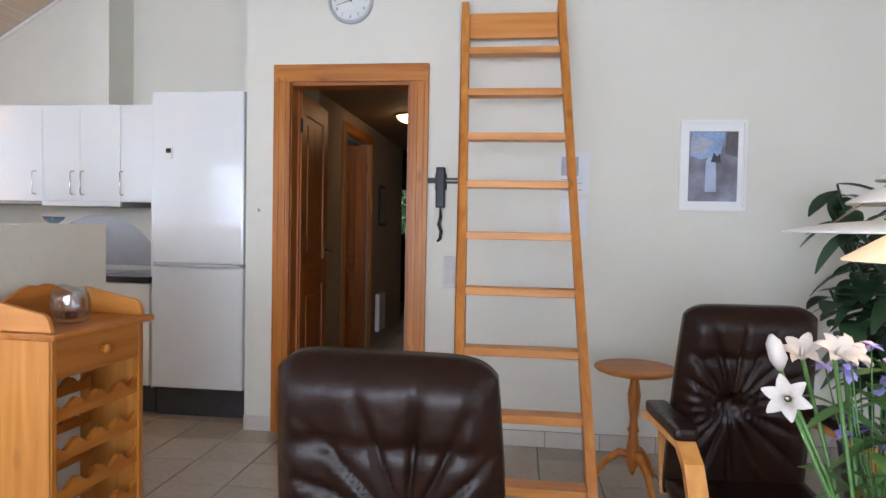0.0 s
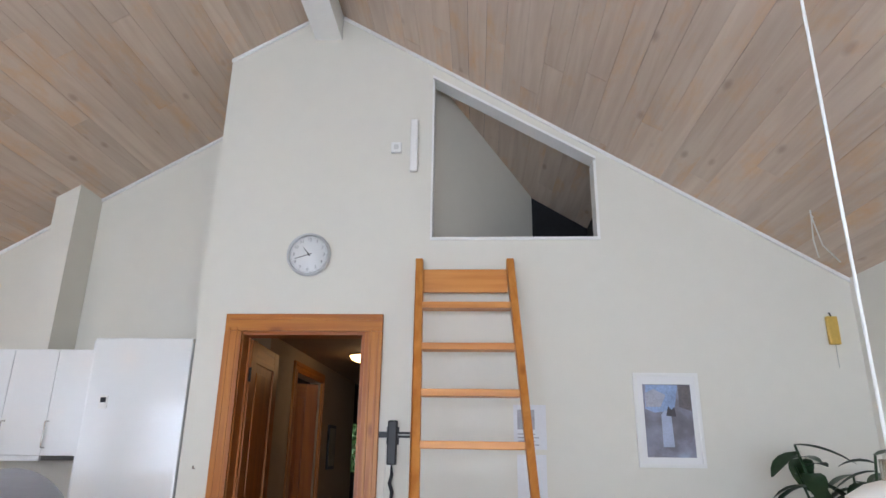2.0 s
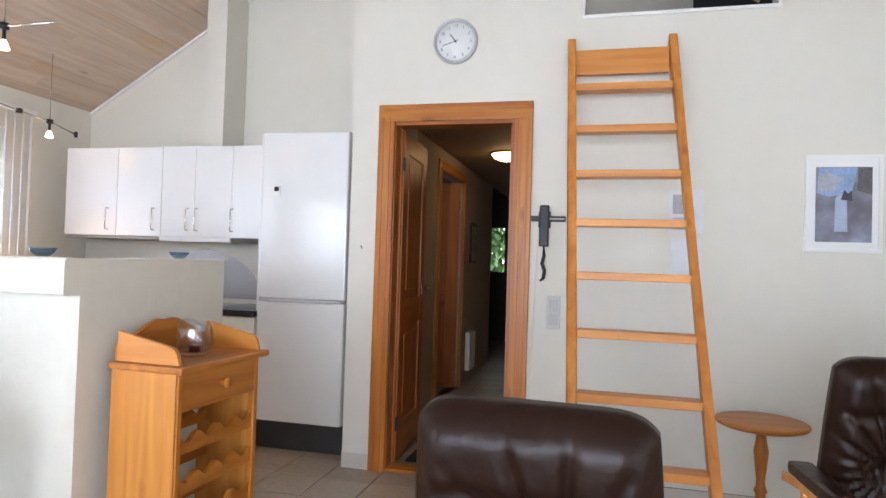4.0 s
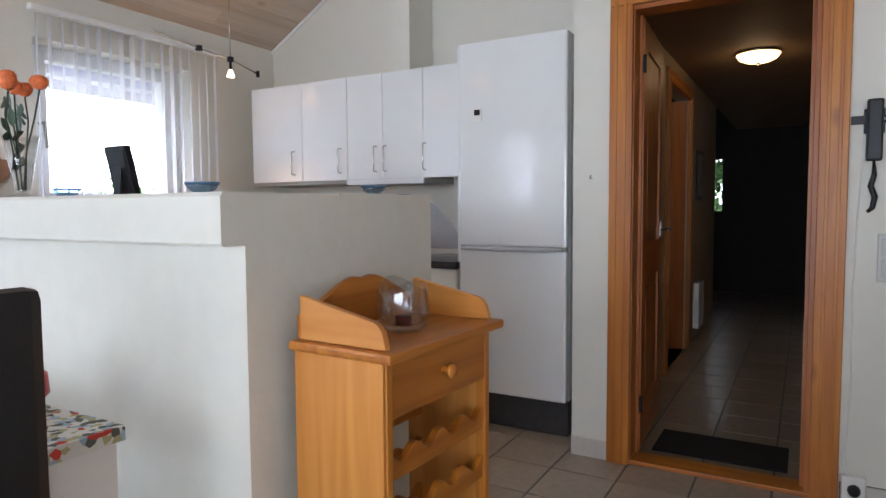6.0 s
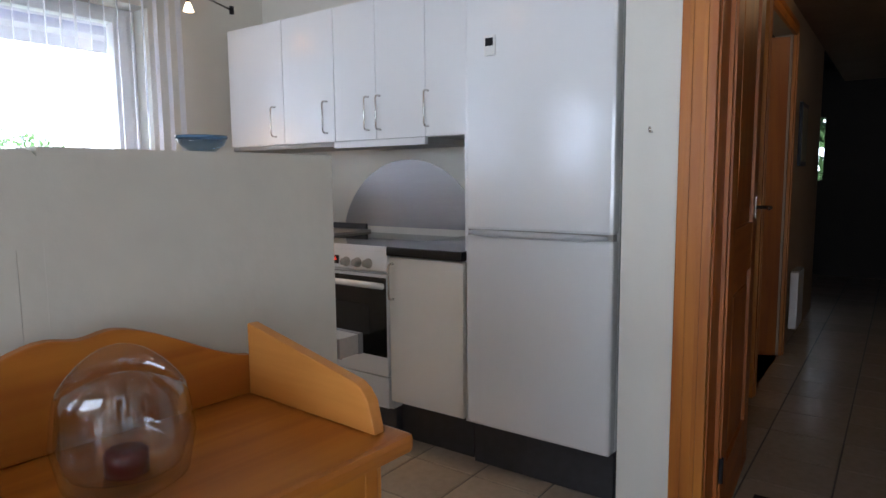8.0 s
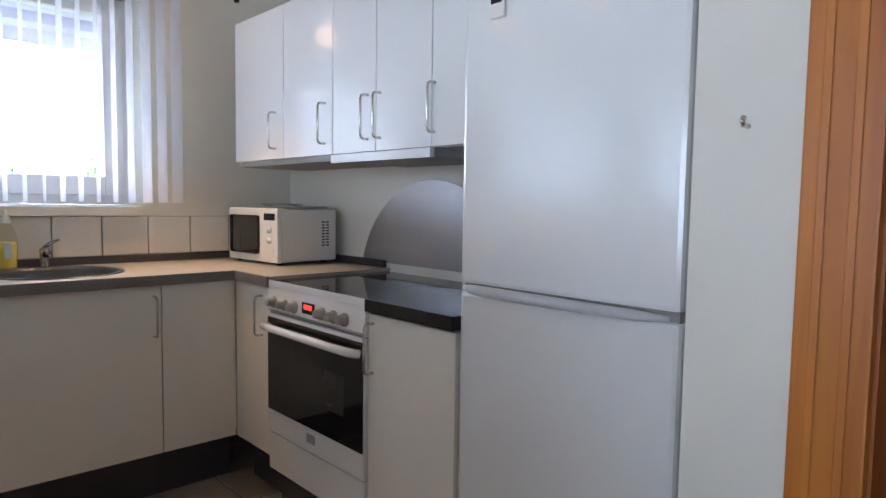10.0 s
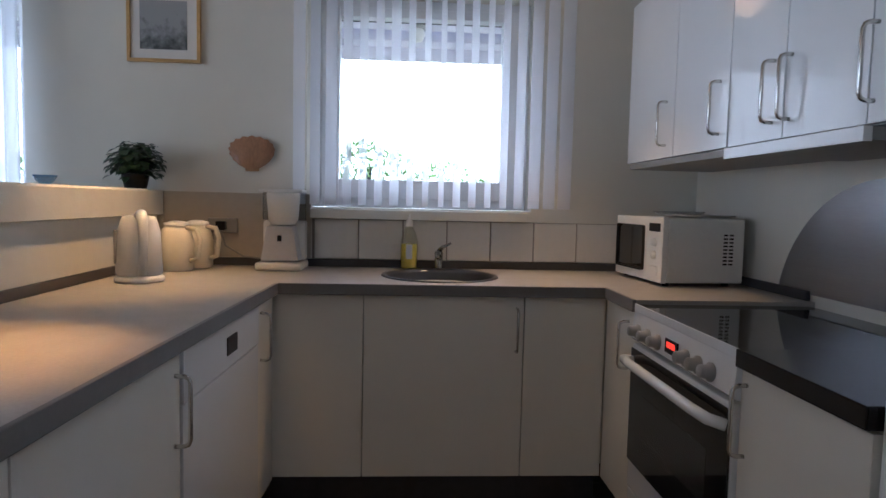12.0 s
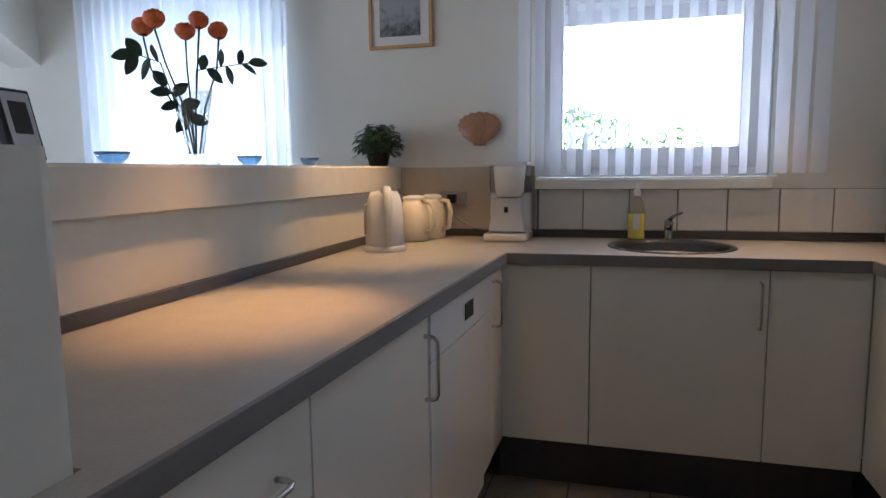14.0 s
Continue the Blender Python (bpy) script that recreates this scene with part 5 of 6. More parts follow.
# skirting of tiles along the gable wall
sk = setting("baseboard", B(1.056, -0.005, 0.0, EAST - 0.001, -0.0005, 0.088), mat("skirting_joint", (0.2, 0.19, 0.18), 0.9), "tile skirting along the wall", "skirting")
sk_mesh = mesh_of("tile", B(0, -0.010, 0.001, 0.289, -0.004, 0.086, 0.002), mat("skirting_tile", (0.58, 0.54, 0.48), 0.3, var=0.06, scale=5, object_random=0.06))
for k in range(9):
    o = new("tile", sk_mesh)
    o.parent, o.location = sk, (1.142 + 0.293 * k, -0.0015, 0)
sk2 = setting("baseboard_door", B(0.0, -0.010, 0.0, 0.165, -0.0005, 0.086, 0.002), mat("skirting_tile_single", (0.58, 0.54, 0.48), 0.3, var=0.06, scale=5), "tile skirting beside the door", "skirting")

# ---- wine rack against the half wall ----
wr = thing("wine_rack", pose(-0.020, -1.574, 0, 0, 0, -3), "varnished pine wine rack with a drawer and scalloped shelves", "wine rack")
D, HW, TOPZ = 0.252, 0.208, 0.860
# sides take the paler ladder pine to imitate light falling on them
for s in (-1, 1):
    part("side", B(0, s * HW - 0.009, 0, D - 0.012, s * HW + 0.009, TOPZ - 0.024, 0.002), LADDER, wr)
part("top", B(0, -HW - 0.028, TOPZ - 0.022, D + 0.022, HW + 0.028, TOPZ, 0.007), PINE_Y, wr)
arch = [(-HW, 0.0)] + [(HW * u, 0.050 + 0.072 * (0.5 + 0.5 * math.cos(math.pi * u)) ** 0.75 - 0.010 * math.exp(-(u / 0.12) ** 2)) for u in [-1 + 2 * i / 40 for i in range(41)]] + [(HW, 0.0)]
part("back_gallery", prism(arch, 0.016, "x", m=Matrix.Translation((0.001, 0, TOPZ + 0.001)), bevel=0.002), PINE_Y, wr)
wing = [(0.018, 0.0)] + [(0.018 + (D - 0.022) * u, (0.094 - 0.046 * u) * math.sqrt(max(0.0, 1 - (max(0.0, u - 0.86) / 0.14) ** 2))) for u in [i / 24 for i in range(24)]] + [(D - 0.004, 0.0)]
# paler pine here too, for the lit look of the sides
for s in (-1, 1):
    part("side_gallery", prism(wing, 0.016, "y", m=Matrix.Translation((0, s * HW - 0.008, TOPZ + 0.001)), bevel=0.002), LADDER_X, wr)
dwr = part("drawer", B(D - 0.03, -HW + 0.014, 0.715, D - 0.010, HW - 0.014, 0.842, 0.003), PINE_Y, wr)
part("knob", lathe([(0.009, 0), (0.008, 0.010), (0.017, 0.020), (0.016, 0.028), (0, 0.032)], 18), PINE, dwr, m=pose(D - 0.010, 0, 0.778, 0, 90, 0))
for s in (-1, 1):
    part("stile", B(D - 0.035, s * (HW - 0.009) - 0.010, 0.0, D - 0.008, s * (HW - 0.009) + 0.010, 0.85, 0.003), PINE, wr)
wave = [(-HW + 0.012, -0.045)] + [(-HW + 0.012 + (2 * HW - 0.024) * i / 40, 0.014 * math.cos(2 * math.pi * 4 * i / 40)) for i in range(41)] + [(HW - 0.012, -0.045)]
for k, z in enumerate((0.60, 0.475, 0.35, 0.225, 0.10)):
    part("bottle_rail", prism(wave, 0.018, "x", m=Matrix.Translation((D - 0.034, 0, z + 0.03)), bevel=0.002), PINE_Y, wr)
    part("bottle_rail", prism(wave, 0.018, "x", m=Matrix.Translation((0.03, 0, z + 0.035)), bevel=0.002), PINE_Y, wr)
part("bottom", B(0.004, -HW + 0.010, 0.03, D - 0.04, HW - 0.010, 0.048), PINE_Y, wr)

gb = thing("glass_candle_bowl", pose(0.125, -1.600, TOPZ + 0.0005) @ Matrix.Diagonal((0.9, 0.9, 0.95, 1)), "thick clear glass bowl with a dark red candle", "candle holder")
bm = lathe([(0, 0.0), (0.042, 0.0), (0.060, 0.012), (0.068, 0.05), (0.063, 0.094), (0.060, 0.112), (0.0565, 0.112), (0.059, 0.094), (0.0632, 0.05), (0.053, 0.022), (0.035, 0.015), (0, 0.015)], 40)
for v in bm.verts:
    v.co.z += 0.016 * max(0.0, (v.co.z - 0.05) / 0.062) ** 2 * math.cos(2 * math.atan2(v.co.y, v.co.x) + 0.9)
part("bowl", bm, THIN, gb, shade=True)
part("candle", lathe([(0, 0.0135), (0.021, 0.0135), (0.021, 0.034), (0.018, 0.037), (0, 0.035)], 24), mat("red_wax", (0.10, 0.008, 0.018), 0.35, var=0.2), gb, "dark red candle")
sn = solid("small_ornament", lathe([(0, 0), (0.014, 0), (0.016, 0.012), (0.007, 0.024), (0.010, 0.032), (0, 0.04)], 14), BLACK, "small dark ornament on the wine rack", "ornament", m=pose(0.03, -1.735, TOPZ + 0.0005))

# ---- on the ledge ----
LEDGE = 1.1742


def bowl(x, y, z, r, h, label, s=1):
    b = thing("glass_bowl", pose(x, y, z + 0.0005), label, "bowl", "blue glass bowls")
    part("bowl", lathe([(0, 0), (0.45 * r, 0), (0.5 * r, 0.10 * h), (0.85 * r, 0.55 * h), (r, h), (0.95 * r, h), (0.80 * r, 0.58 * h), (0.45 * r, 0.2 * h), (0, 0.18 * h)], 28), BLUEGLASS, b)
    part("rim", lathe([(0.945 * r, h), (1.02 * r, h), (1.02 * r, h + 0.004), (0.945 * r, h + 0.004)], 28), mat("blue_rim", (0.10, 0.19, 0.30), 0.15, var=0.1), b, "darker blue rim")
    return b


bowl(-0.343, -1.76, LEDGE, 0.040, 0.026, "wide blue glass bowl on the half-wall ledge")
bowl(-0.96, -1.73, LEDGE, 0.037, 0.025, "blue glass bowl on the half-wall ledge")
bowl(-1.504, -1.72, LEDGE, 0.038, 0.026, "blue glass bowl beside the rose vase")
bowl(-1.90, -1.72, LEDGE, 0.034, 0.027, "small blue glass bowl on the ledge")
bowl(-0.160, -1.315, LEDGE + 0.004, 0.036, 0.022, "blue glass bowl on the end of the half wall")

fm = thing("photo_frame", pose(-0.715, -1.700, LEDGE + 0.0005, 0, 0, 6), "black standing photo frame with a silver mount", "photo frame")
LEAN = pose(0, 0, 0.004, 13, 0, 0)
part("frame", B(-0.040, -0.012, 0.0, 0.040, 0.010, 0.138, 0.004), BLACK, fm, m=LEAN)
part("mount", B(-0.032, 0.0095, 0.008, 0.032, 0.012, 0.130), mat("silver_mount", (0.5, 0.5, 0.52), 0.4, var=0.05), fm, "silver-grey mount", m=LEAN)
part("photo", B(-0.021, 0.0118, 0.050, 0.021, 0.0132, 0.112), BLACK, fm, "dark photograph", m=LEAN)
part("backing", B(-0.034, -0.0135, 0.006, 0.034, -0.0118, 0.130), BLACK, fm, "black backing board", m=LEAN)
part("stand", B(-0.013, -0.003, 0.0, 0.013, 0.001, 0.085), BLACK, fm, m=pose(0, -0.036, 0.002, -5, 0, 0))


def blade(bm, base, way, length, width, curl=0.2, up=Vector((0, 0, 1)), segs=5, fold=0.25):
    """A leaf blade from base along way, drooping by curl."""
    way = Vector(way).normalized()
    side = way.cross(up)
    side = side.normalized() if side.length > 1e-3 else Vector((1, 0, 0))
    nrm = side.cross(way).normalized()
    rows = []
    for i in range(segs + 1):
        u = i / segs
        w = width * math.sin(math.pi * min(0.98, 0.06 + u * 0.92)) ** 0.75
        c = Vector(base) + way * length * u - Vector((0, 0, 1)) * curl * length * u * u
        rows.append((bm.verts.new(c - side * w + nrm * w * fold), bm.verts.new(c), bm.verts.new(c + side * w + nrm * w * fold)))
    for a, b in zip(rows, rows[1:]):
        for k in (0, 1):
            bm.faces.new((a[k], a[k + 1], b[k + 1], b[k])).smooth = True


ROSE = mat("orange_rose", (0.74, 0.17, 0.045), 0.6, var=0.4, scale=30, island=0.35)
VX, VY = -1.232, -1.71
rv = thing("rose_vase", pose(VX, VY, LEDGE + 0.0005), "slim clear glass vase with five orange artificial roses", "vase")
part("glass", lathe([(0, 0), (0.060, 0), (0.060, 0.008), (0.020, 0.016), (0.022, 0.03), (0.034, 0.10), (0.052, 0.20), (0.050, 0.20), (0.032, 0.10), (0.019, 0.03), (0, 0.022)], 28), CLEAR, rv)
rr = random.Random(3)
# blossoms spread along the ledge: local place of each bud
SEPAL = mat("rose_green", (0.025, 0.05, 0.022), 0.6, var=0.3)
ROSE_SIZE = Matrix.Diagonal((0.80, 0.80, 0.86, 1))
for bx, by, bz in ((0.085, -0.072, 0.345), (0.125, -0.004, 0.352), (0.0, -0.012, 0.348), (-0.050, -0.005, 0.385), (-0.058, 0.048, 0.356)):
    part("stem", tube([(bx * 0.05, by * 0.2, 0.03), (bx * 0.28, by * 0.5, 0.15), (bx * 0.75, by, bz - 0.10), (bx, by, bz - 0.024)], 0.0026, 6), SEPAL, rv, shade=True)
    bm = bmesh.new()
    for ring, (n, rad, hgt, lean) in enumerate(((3, 0.009, 0.050, -0.1), (4, 0.016, 0.050, 0.0), (5, 0.022, 0.047, 0.1), (5, 0.027, 0.044, 0.2), (6, 0.030, 0.036, 0.4))):
        for k in range(n):
            a = 2 * math.pi * k / n + ring * 0.7
            half = 1.25 * math.pi / n
            grid = []
            for v in range(7):
                hv = v / 6
                row = []
                for u in range(7):
                    side = u / 3 - 1
                    au = a + half * side
                    rd = rad * (0.22 + 0.80 * math.sin(math.pi * (0.08 + 0.62 * hv))) + lean * 0.014 * hv ** 3 + rr.uniform(-0.0006, 0.0006)
                    row.append(bm.verts.new((rd * math.cos(au), rd * math.sin(au), -0.024 + hgt * hv * (1.0 - 0.16 * side * side))))
                grid.append(row)
            for v in range(6):
                for u in range(6):
                    bm.faces.new((grid[v][u], grid[v][u + 1], grid[v + 1][u + 1], grid[v + 1][u])).smooth = True
    turn = pose(bx, by, bz, rr.uniform(-16, 16), rr.uniform(-16, 16), rr.uniform(0, 90)) @ ROSE_SIZE
    bud = part("blossom", bm, ROSE, rv, "orange rose bud", m=turn)
    bm = bmesh.new()
    for k in range(5):
        a = 2 * math.pi * k / 5
        blade(bm, (0.006 * math.cos(a), 0.006 * math.sin(a), -0.027), (math.cos(a), math.sin(a), 0.75), 0.034, 0.008, -0.35, segs=4)
    part("sepals", bm, SEPAL, bud, "dark green sepals")
# three leaf sprays: where the leaf stalk starts and ends, and its leaves as (share of the way, turn)
for start, reach, leaves in (((0.055, -0.05, 0.262), (0.105, -0.085, 0.278), ((0.1, 70), (0.4, -75), (0.75, 50), (1.0, -25), (0.9, -80))),
                             ((-0.02, 0.0, 0.250), (-0.150, 0.080, 0.285), ((0.1, 75), (0.2, -60), (0.45, 65), (0.55, -70), (0.8, 45), (0.85, -50), (1.0, 5))),
                             ((0.005, -0.01, 0.120), (0.040, -0.050, 0.205), ((0.0, 110), (0.1, -100), (0.35, 80), (0.45, -70), (0.7, 60), (0.8, -50), (1.0, 0), (0.3, 150), (0.2, -140)))):
    base, tip = Vector(start), Vector(reach)
    bm = tube([(base.x * 0.2, base.y * 0.2, 0.06), tuple(base), tuple(tip)], 0.0018, 5)
    way = (tip - base).normalized()
    level = Vector((way.y, -way.x, 0)).normalized()
    for along, turn in leaves:
        d = Matrix.Rotation(radians(turn + rr.uniform(-15, 15)), 3, level) @ way
        d += level * rr.uniform(-0.4, 0.4)
        blade(bm, base.lerp(tip, along), d, rr.uniform(0.046, 0.058), rr.uniform(0.013, 0.018), 0.12, up=level + Vector((rr.uniform(-0.6, 0.6), rr.uniform(-0.6, 0.6), rr.uniform(0, 0.6))), fold=0.15)
    part("leaf_spray", bm, LEAF, rv, "dark green rose leaves")
pl = thing("potted_herb", pose(-2.38, -1.635, LEDGE + 0.0005), "bushy dark green potted plant on the ledge", "plant")
part("pot", lathe([(0, 0), (0.040, 0), (0.052, 0.055), (0.055, 0.06), (0.048, 0.06), (0.042, 0.05), (0, 0.05)], 24), BLACK, pl, "dark pot")
bm = bmesh.new()
for k in range(560):
    a, e = rr.uniform(0, 2 * math.pi), rr.uniform(-0.35, 1.3)
    rad = rr.uniform(0.015, 0.095)
    base = Vector((rad * math.cos(a) * math.cos(e), rad * math.sin(a) * math.cos(e), 0.070 + 0.85 * rad * math.sin(e) + rr.uniform(-0.02, 0.05)))
    blade(bm, base, (math.cos(a), math.sin(a), rr.uniform(-0.6, 0.5)), rr.uniform(0.022, 0.034), rr.uniform(0.012, 0.018), 0.3, segs=3)
part("foliage", bm, LEAF, pl, "small dark green leaves")

# small framed print, shell and socket on the west wall
sp = thing("small_picture", pose(WEST + 0.001, -1.560, 1.690), "small gold-framed grey landscape print", "picture")
SW, SH = 0.292, 0.294
bm = bmesh.new()
box(bm, 0, -SW / 2, 0, 0.018, SW / 2, 0.014, 0.002)
box(bm, 0, -SW / 2, SH - 0.014, 0.018, SW / 2, SH, 0.002)
box(bm, 0, -SW / 2, 0.014, 0.018, -SW / 2 + 0.014, SH - 0.014, 0.002)
box(bm, 0, SW / 2 - 0.014, 0.014, 0.018, SW / 2, SH - 0.014, 0.002)
part("frame", bm, mat("gilt_wood", (0.50, 0.31, 0.12), 0.4, 0.2, var=0.15), sp, "thin gilt wooden frame")
part("mount", B(0.004, -SW / 2 + 0.014, 0.014, 0.009, SW / 2 - 0.014, SH - 0.014), mat("ivory_card", (0.72, 0.70, 0.66), 0.6, var=0.02), sp)
lp = bpy.data.materials.new("grey_landscape")
lp.use_nodes = True
ln, ll = lp.node_tree.nodes, lp.node_tree.links
t1, n1, r1, sx = ln.new("ShaderNodeTexCoord"), ln.new("ShaderNodeTexNoise"), ln.new("ShaderNodeValToRGB"), ln.new("ShaderNodeSeparateXYZ")
n1.inputs["Scale"].default_value, n1.inputs["Detail"].default_value = 30, 5
ad = ln.new("ShaderNodeMath")
ad.operation = "MULTIPLY_ADD"
ll.new(t1.outputs["Object"], n1.inputs["Vector"])
ll.new(t1.outputs["Object"], sx.inputs[0])
ll.new(sx.outputs["Z"], ad.inputs[0])
ad.inputs[1].default_value = 3.2
ll.new(n1.outputs["Fac"], ad.inputs[2])
r1.color_ramp.elements[0].position, r1.color_ramp.elements[1].position = 0.62, 1.25
r1.color_ramp.elements[0].color, r1.color_ramp.elements[1].color = (0.05, 0.06, 0.06, 1), (0.32, 0.33, 0.34, 1)
ll.new(ad.outputs[0], r1.inputs["Fac"])
ll.new(r1.outputs["Color"], ln["Principled BSDF"].inputs["Base Color"])
part("print", B(0.0085, -0.096, 0.052, 0.0105, 0.092, 0.246), lp, sp, "grey landscape")

sh = thing("wall_shell", pose(WEST + 0.001, -1.207, 1.264), "large tan scallop shell hung on the wall", "shell")
bm = bmesh.new()
rows = []
for i in range(9):
    v = i / 8
    row = []
    for j in range(33):
        u = -1 + 2 * j / 32
        a = radians(90 + 80 * u)
        rad = v * (0.138 * math.sin(a) ** 0.85 + 0.003 * math.cos(16 * math.pi * u) * v)
        row.append(bm.verts.new((0.012 + 0.030 * math.sin(math.pi * min(1, 0.15 + 0.8 * v)) * (1 - 0.5 * u * u) + 0.004 * v * math.cos(16 * math.pi * u), 1.5 * rad * math.cos(a) * (0.5 + 0.5 * math.sin(a)), rad * math.sin(a))))
    rows.append(row)
for a, b in zip(rows, rows[1:]):
    for j in range(32):
        bm.faces.new((a[j], a[j + 1], b[j + 1], b[j])).smooth = True
bmesh.ops.remove_doubles(bm, verts=bm.verts, dist=0.0004)
part("valve", bm, mat("tan_shell", (0.38, 0.20, 0.11), 0.3, var=0.3, scale=14, stretch=(1, 1, 0.3)), sh)
part("hinge", B(0.001, -0.028, -0.006, 0.014, 0.028, 0.018, 0.004), mat("tan_shell_hinge", (0.42, 0.26, 0.14), 0.5, var=0.2), sh)

sk3 = thing("wall_socket", pose(WEST + 0.001, -1.325, 1.000), "grey wall socket with a plugged-in cable", "socket")
part("plate", B(0, -0.06, 0, 0.03, 0.06, 0.062, 0.006), GREYPL, sk3)
part("plug", B(0.03, -0.02, 0.012, 0.06, 0.02, 0.05, 0.006), BLACK, sk3)
part("cable", tube([(0.05, 0, 0.015), (0.055, 0.02, -0.05), (0.04, 0.09, -0.095), (0.06, 0.16, -0.10), (0.05, 0.22, -0.08)], 0.0035, 6), GREYPL, sk3, shade=True)

# ---- living area ----
def tufted(width, height, thick, button, seed, folds=11):
    """A leather cushion, front towards -y, with folds running out from a button; x across, z up."""
    bm = bmesh.new()
    n, k = 80, 64
    r = random.Random(seed)
    phase = [r.uniform(0, 6) for _ in range(4)]
    front, back = [], []
    for j in range(k + 1):
        v = j / k
        fr, bk = [], []
        for i in range(n + 1):
            u = i / n
            x, z = (u - 0.5) * width, v * height
            edge = (1 - (1 - min(1.0, min(u, 1 - u) / 0.16)) ** 2.4) * (1 - (1 - min(1.0, min(v, 1 - v) / 0.12)) ** 2.4)
            dx, dz = x - button[0], z - button[1]
            rad, ang = math.hypot(dx, dz * 0.9), math.atan2(dz, dx)
            reach = math.exp(-((rad - 0.10) / 0.13) ** 2)
            pleat = -0.019 * reach * math.exp(-(math.sin(folds * 0.5 * ang + phase[0] + 0.8 * math.sin(2 * ang + phase[1])) / 0.38) ** 2)
            pleat += 0.004 * math.sin(19 * x / width + phase[2] + 3 * v) * math.sin(math.pi * v)
            dimple = -0.030 * math.exp(-(rad / 0.035) ** 2)
            band = -0.010 * math.exp(-((v - 0.76) / 0.028) ** 2) * edge
            corner = 0.035 * (abs(2 * u - 1) ** 8) * (v ** 6)
            y = -(0.35 * thick + 0.65 * thick * edge + pleat * edge + dimple + band)
            fr.append(bm.verts.new((x * (1 - 0.10 * v ** 2), y, z - corner)))
            bk.append(bm.verts.new((x * (1 - 0.10 * v ** 2), 0.25 * thick * edge, z - corner)))
        front.append(fr)
        back.append(bk)
    for j in range(k):
        for i in range(n):
            bm.faces.new((front[j][i], front[j][i + 1], front[j + 1][i + 1], front[j + 1][i])).smooth = True
            bm.faces.new((back[j][i], back[j + 1][i], back[j + 1][i + 1], back[j][i + 1])).smooth = True
    rim_f = front[0] + [row[-1] for row in front[1:]] + front[-1][-2::-1] + [row[0] for row in front[-2:0:-1]]
    rim_b = back[0] + [row[-1] for row in back[1:]] + back[-1][-2::-1] + [row[0] for row in back[-2:0:-1]]
    for i in range(len(rim_f)):
        j = (i + 1) % len(rim_f)
        bm.faces.new((rim_f[j], rim_f[i], rim_b[i], rim_b[j])).smooth = True
    return bm


def ribbon(points, width, thick, x):
    """A bent laminated strip, lying in the y-z plane at x."""
    bm = bmesh.new()
    pts = [Vector((x, p[0], p[1])) for p in points]
    rows = []
    for i, p in enumerate(pts):
        way = (pts[min(i + 1, len(pts) - 1)] - pts[max(i - 1, 0)]).normalized()
        nrm = Vector((0, -way.z, way.y)) * thick / 2
        rows.append([bm.verts.new(p + Vector((sx * width / 2, 0, 0)) + nrm * sy) for sx, sy in ((-1, -1), (1, -1), (1, 1), (-1, 1))])
    for a, b in zip(rows, rows[1:]):
        for i in range(4):
            bm.faces.new((a[i], a[(i + 1) % 4], b[(i + 1) % 4], b[i]))
    bm.faces.new(rows[0])
    bm.faces.new(rows[-1])
    return bm


def recliner(m, label, seed, folds=17):
    """A bent-wood easy chair with leather cushions; faces -y, back at y = 0."""
    c = thing("armchair", m, label, "armchair", "leather armchairs")
    W = 0.455
    part("back_cushion", tufted(W, 0.655, 0.085, (0.05 if seed == 2 else -0.06, 0.34), seed, folds), LEATHER, c, "dark brown tufted leather back", m=pose(0, -0.10, 0.318, 9, 0, 0))
    part("seat_cushion", tufted(W, 0.52, 0.10, (0.0, 0.30), seed + 5, 7), LEATHER, c, "dark leather seat", m=pose(0, -0.14, 0.37, 96, 0, 0))
    for s in (-1, 1):
        x = s * (W / 2 + 0.035)
        arm = [(0.02, 0.02), (-0.30, 0.014), (-0.56, 0.02), (-0.62, 0.06), (-0.60, 0.20), (-0.55, 0.46), (-0.50, 0.54), (-0.43, 0.582), (-0.20, 0.578), (-0.06, 0.56)]
        part("side_frame", ribbon(arm, 0.055, 0.026, x), BEECH, c, "bent beech frame")
        part("arm_pad", B(x - 0.036, -0.45, 0.590, x + 0.036, -0.12, 0.630, 0.016), LEATHER, c, "dark leather arm pad")
        part("back_upright", ribbon([(-0.10, 0.30), (-0.075, 0.42), (-0.05, 0.52)], 0.045, 0.022, s * (W / 2 - 0.02)), BEECH, c)
    part("cross_bar", B(-W / 2 - 0.03, -0.50, 0.265, W / 2 + 0.03, -0.455, 0.29, 0.006), BEECH, c)
    part("cross_bar", B(-W / 2 - 0.03, -0.16, 0.26, W / 2 + 0.03, -0.115, 0.285, 0.006), BEECH, c)
    return c


recliner(pose(1.343, -2.15, -0.001, 0, 0, -4), "dark brown leather easy chair with a bent beech frame", 2)
recliner(pose(2.285, -1.16, -0.001, 0, 0, 4), "dark leather easy chair beside the small round table", 8, 19)

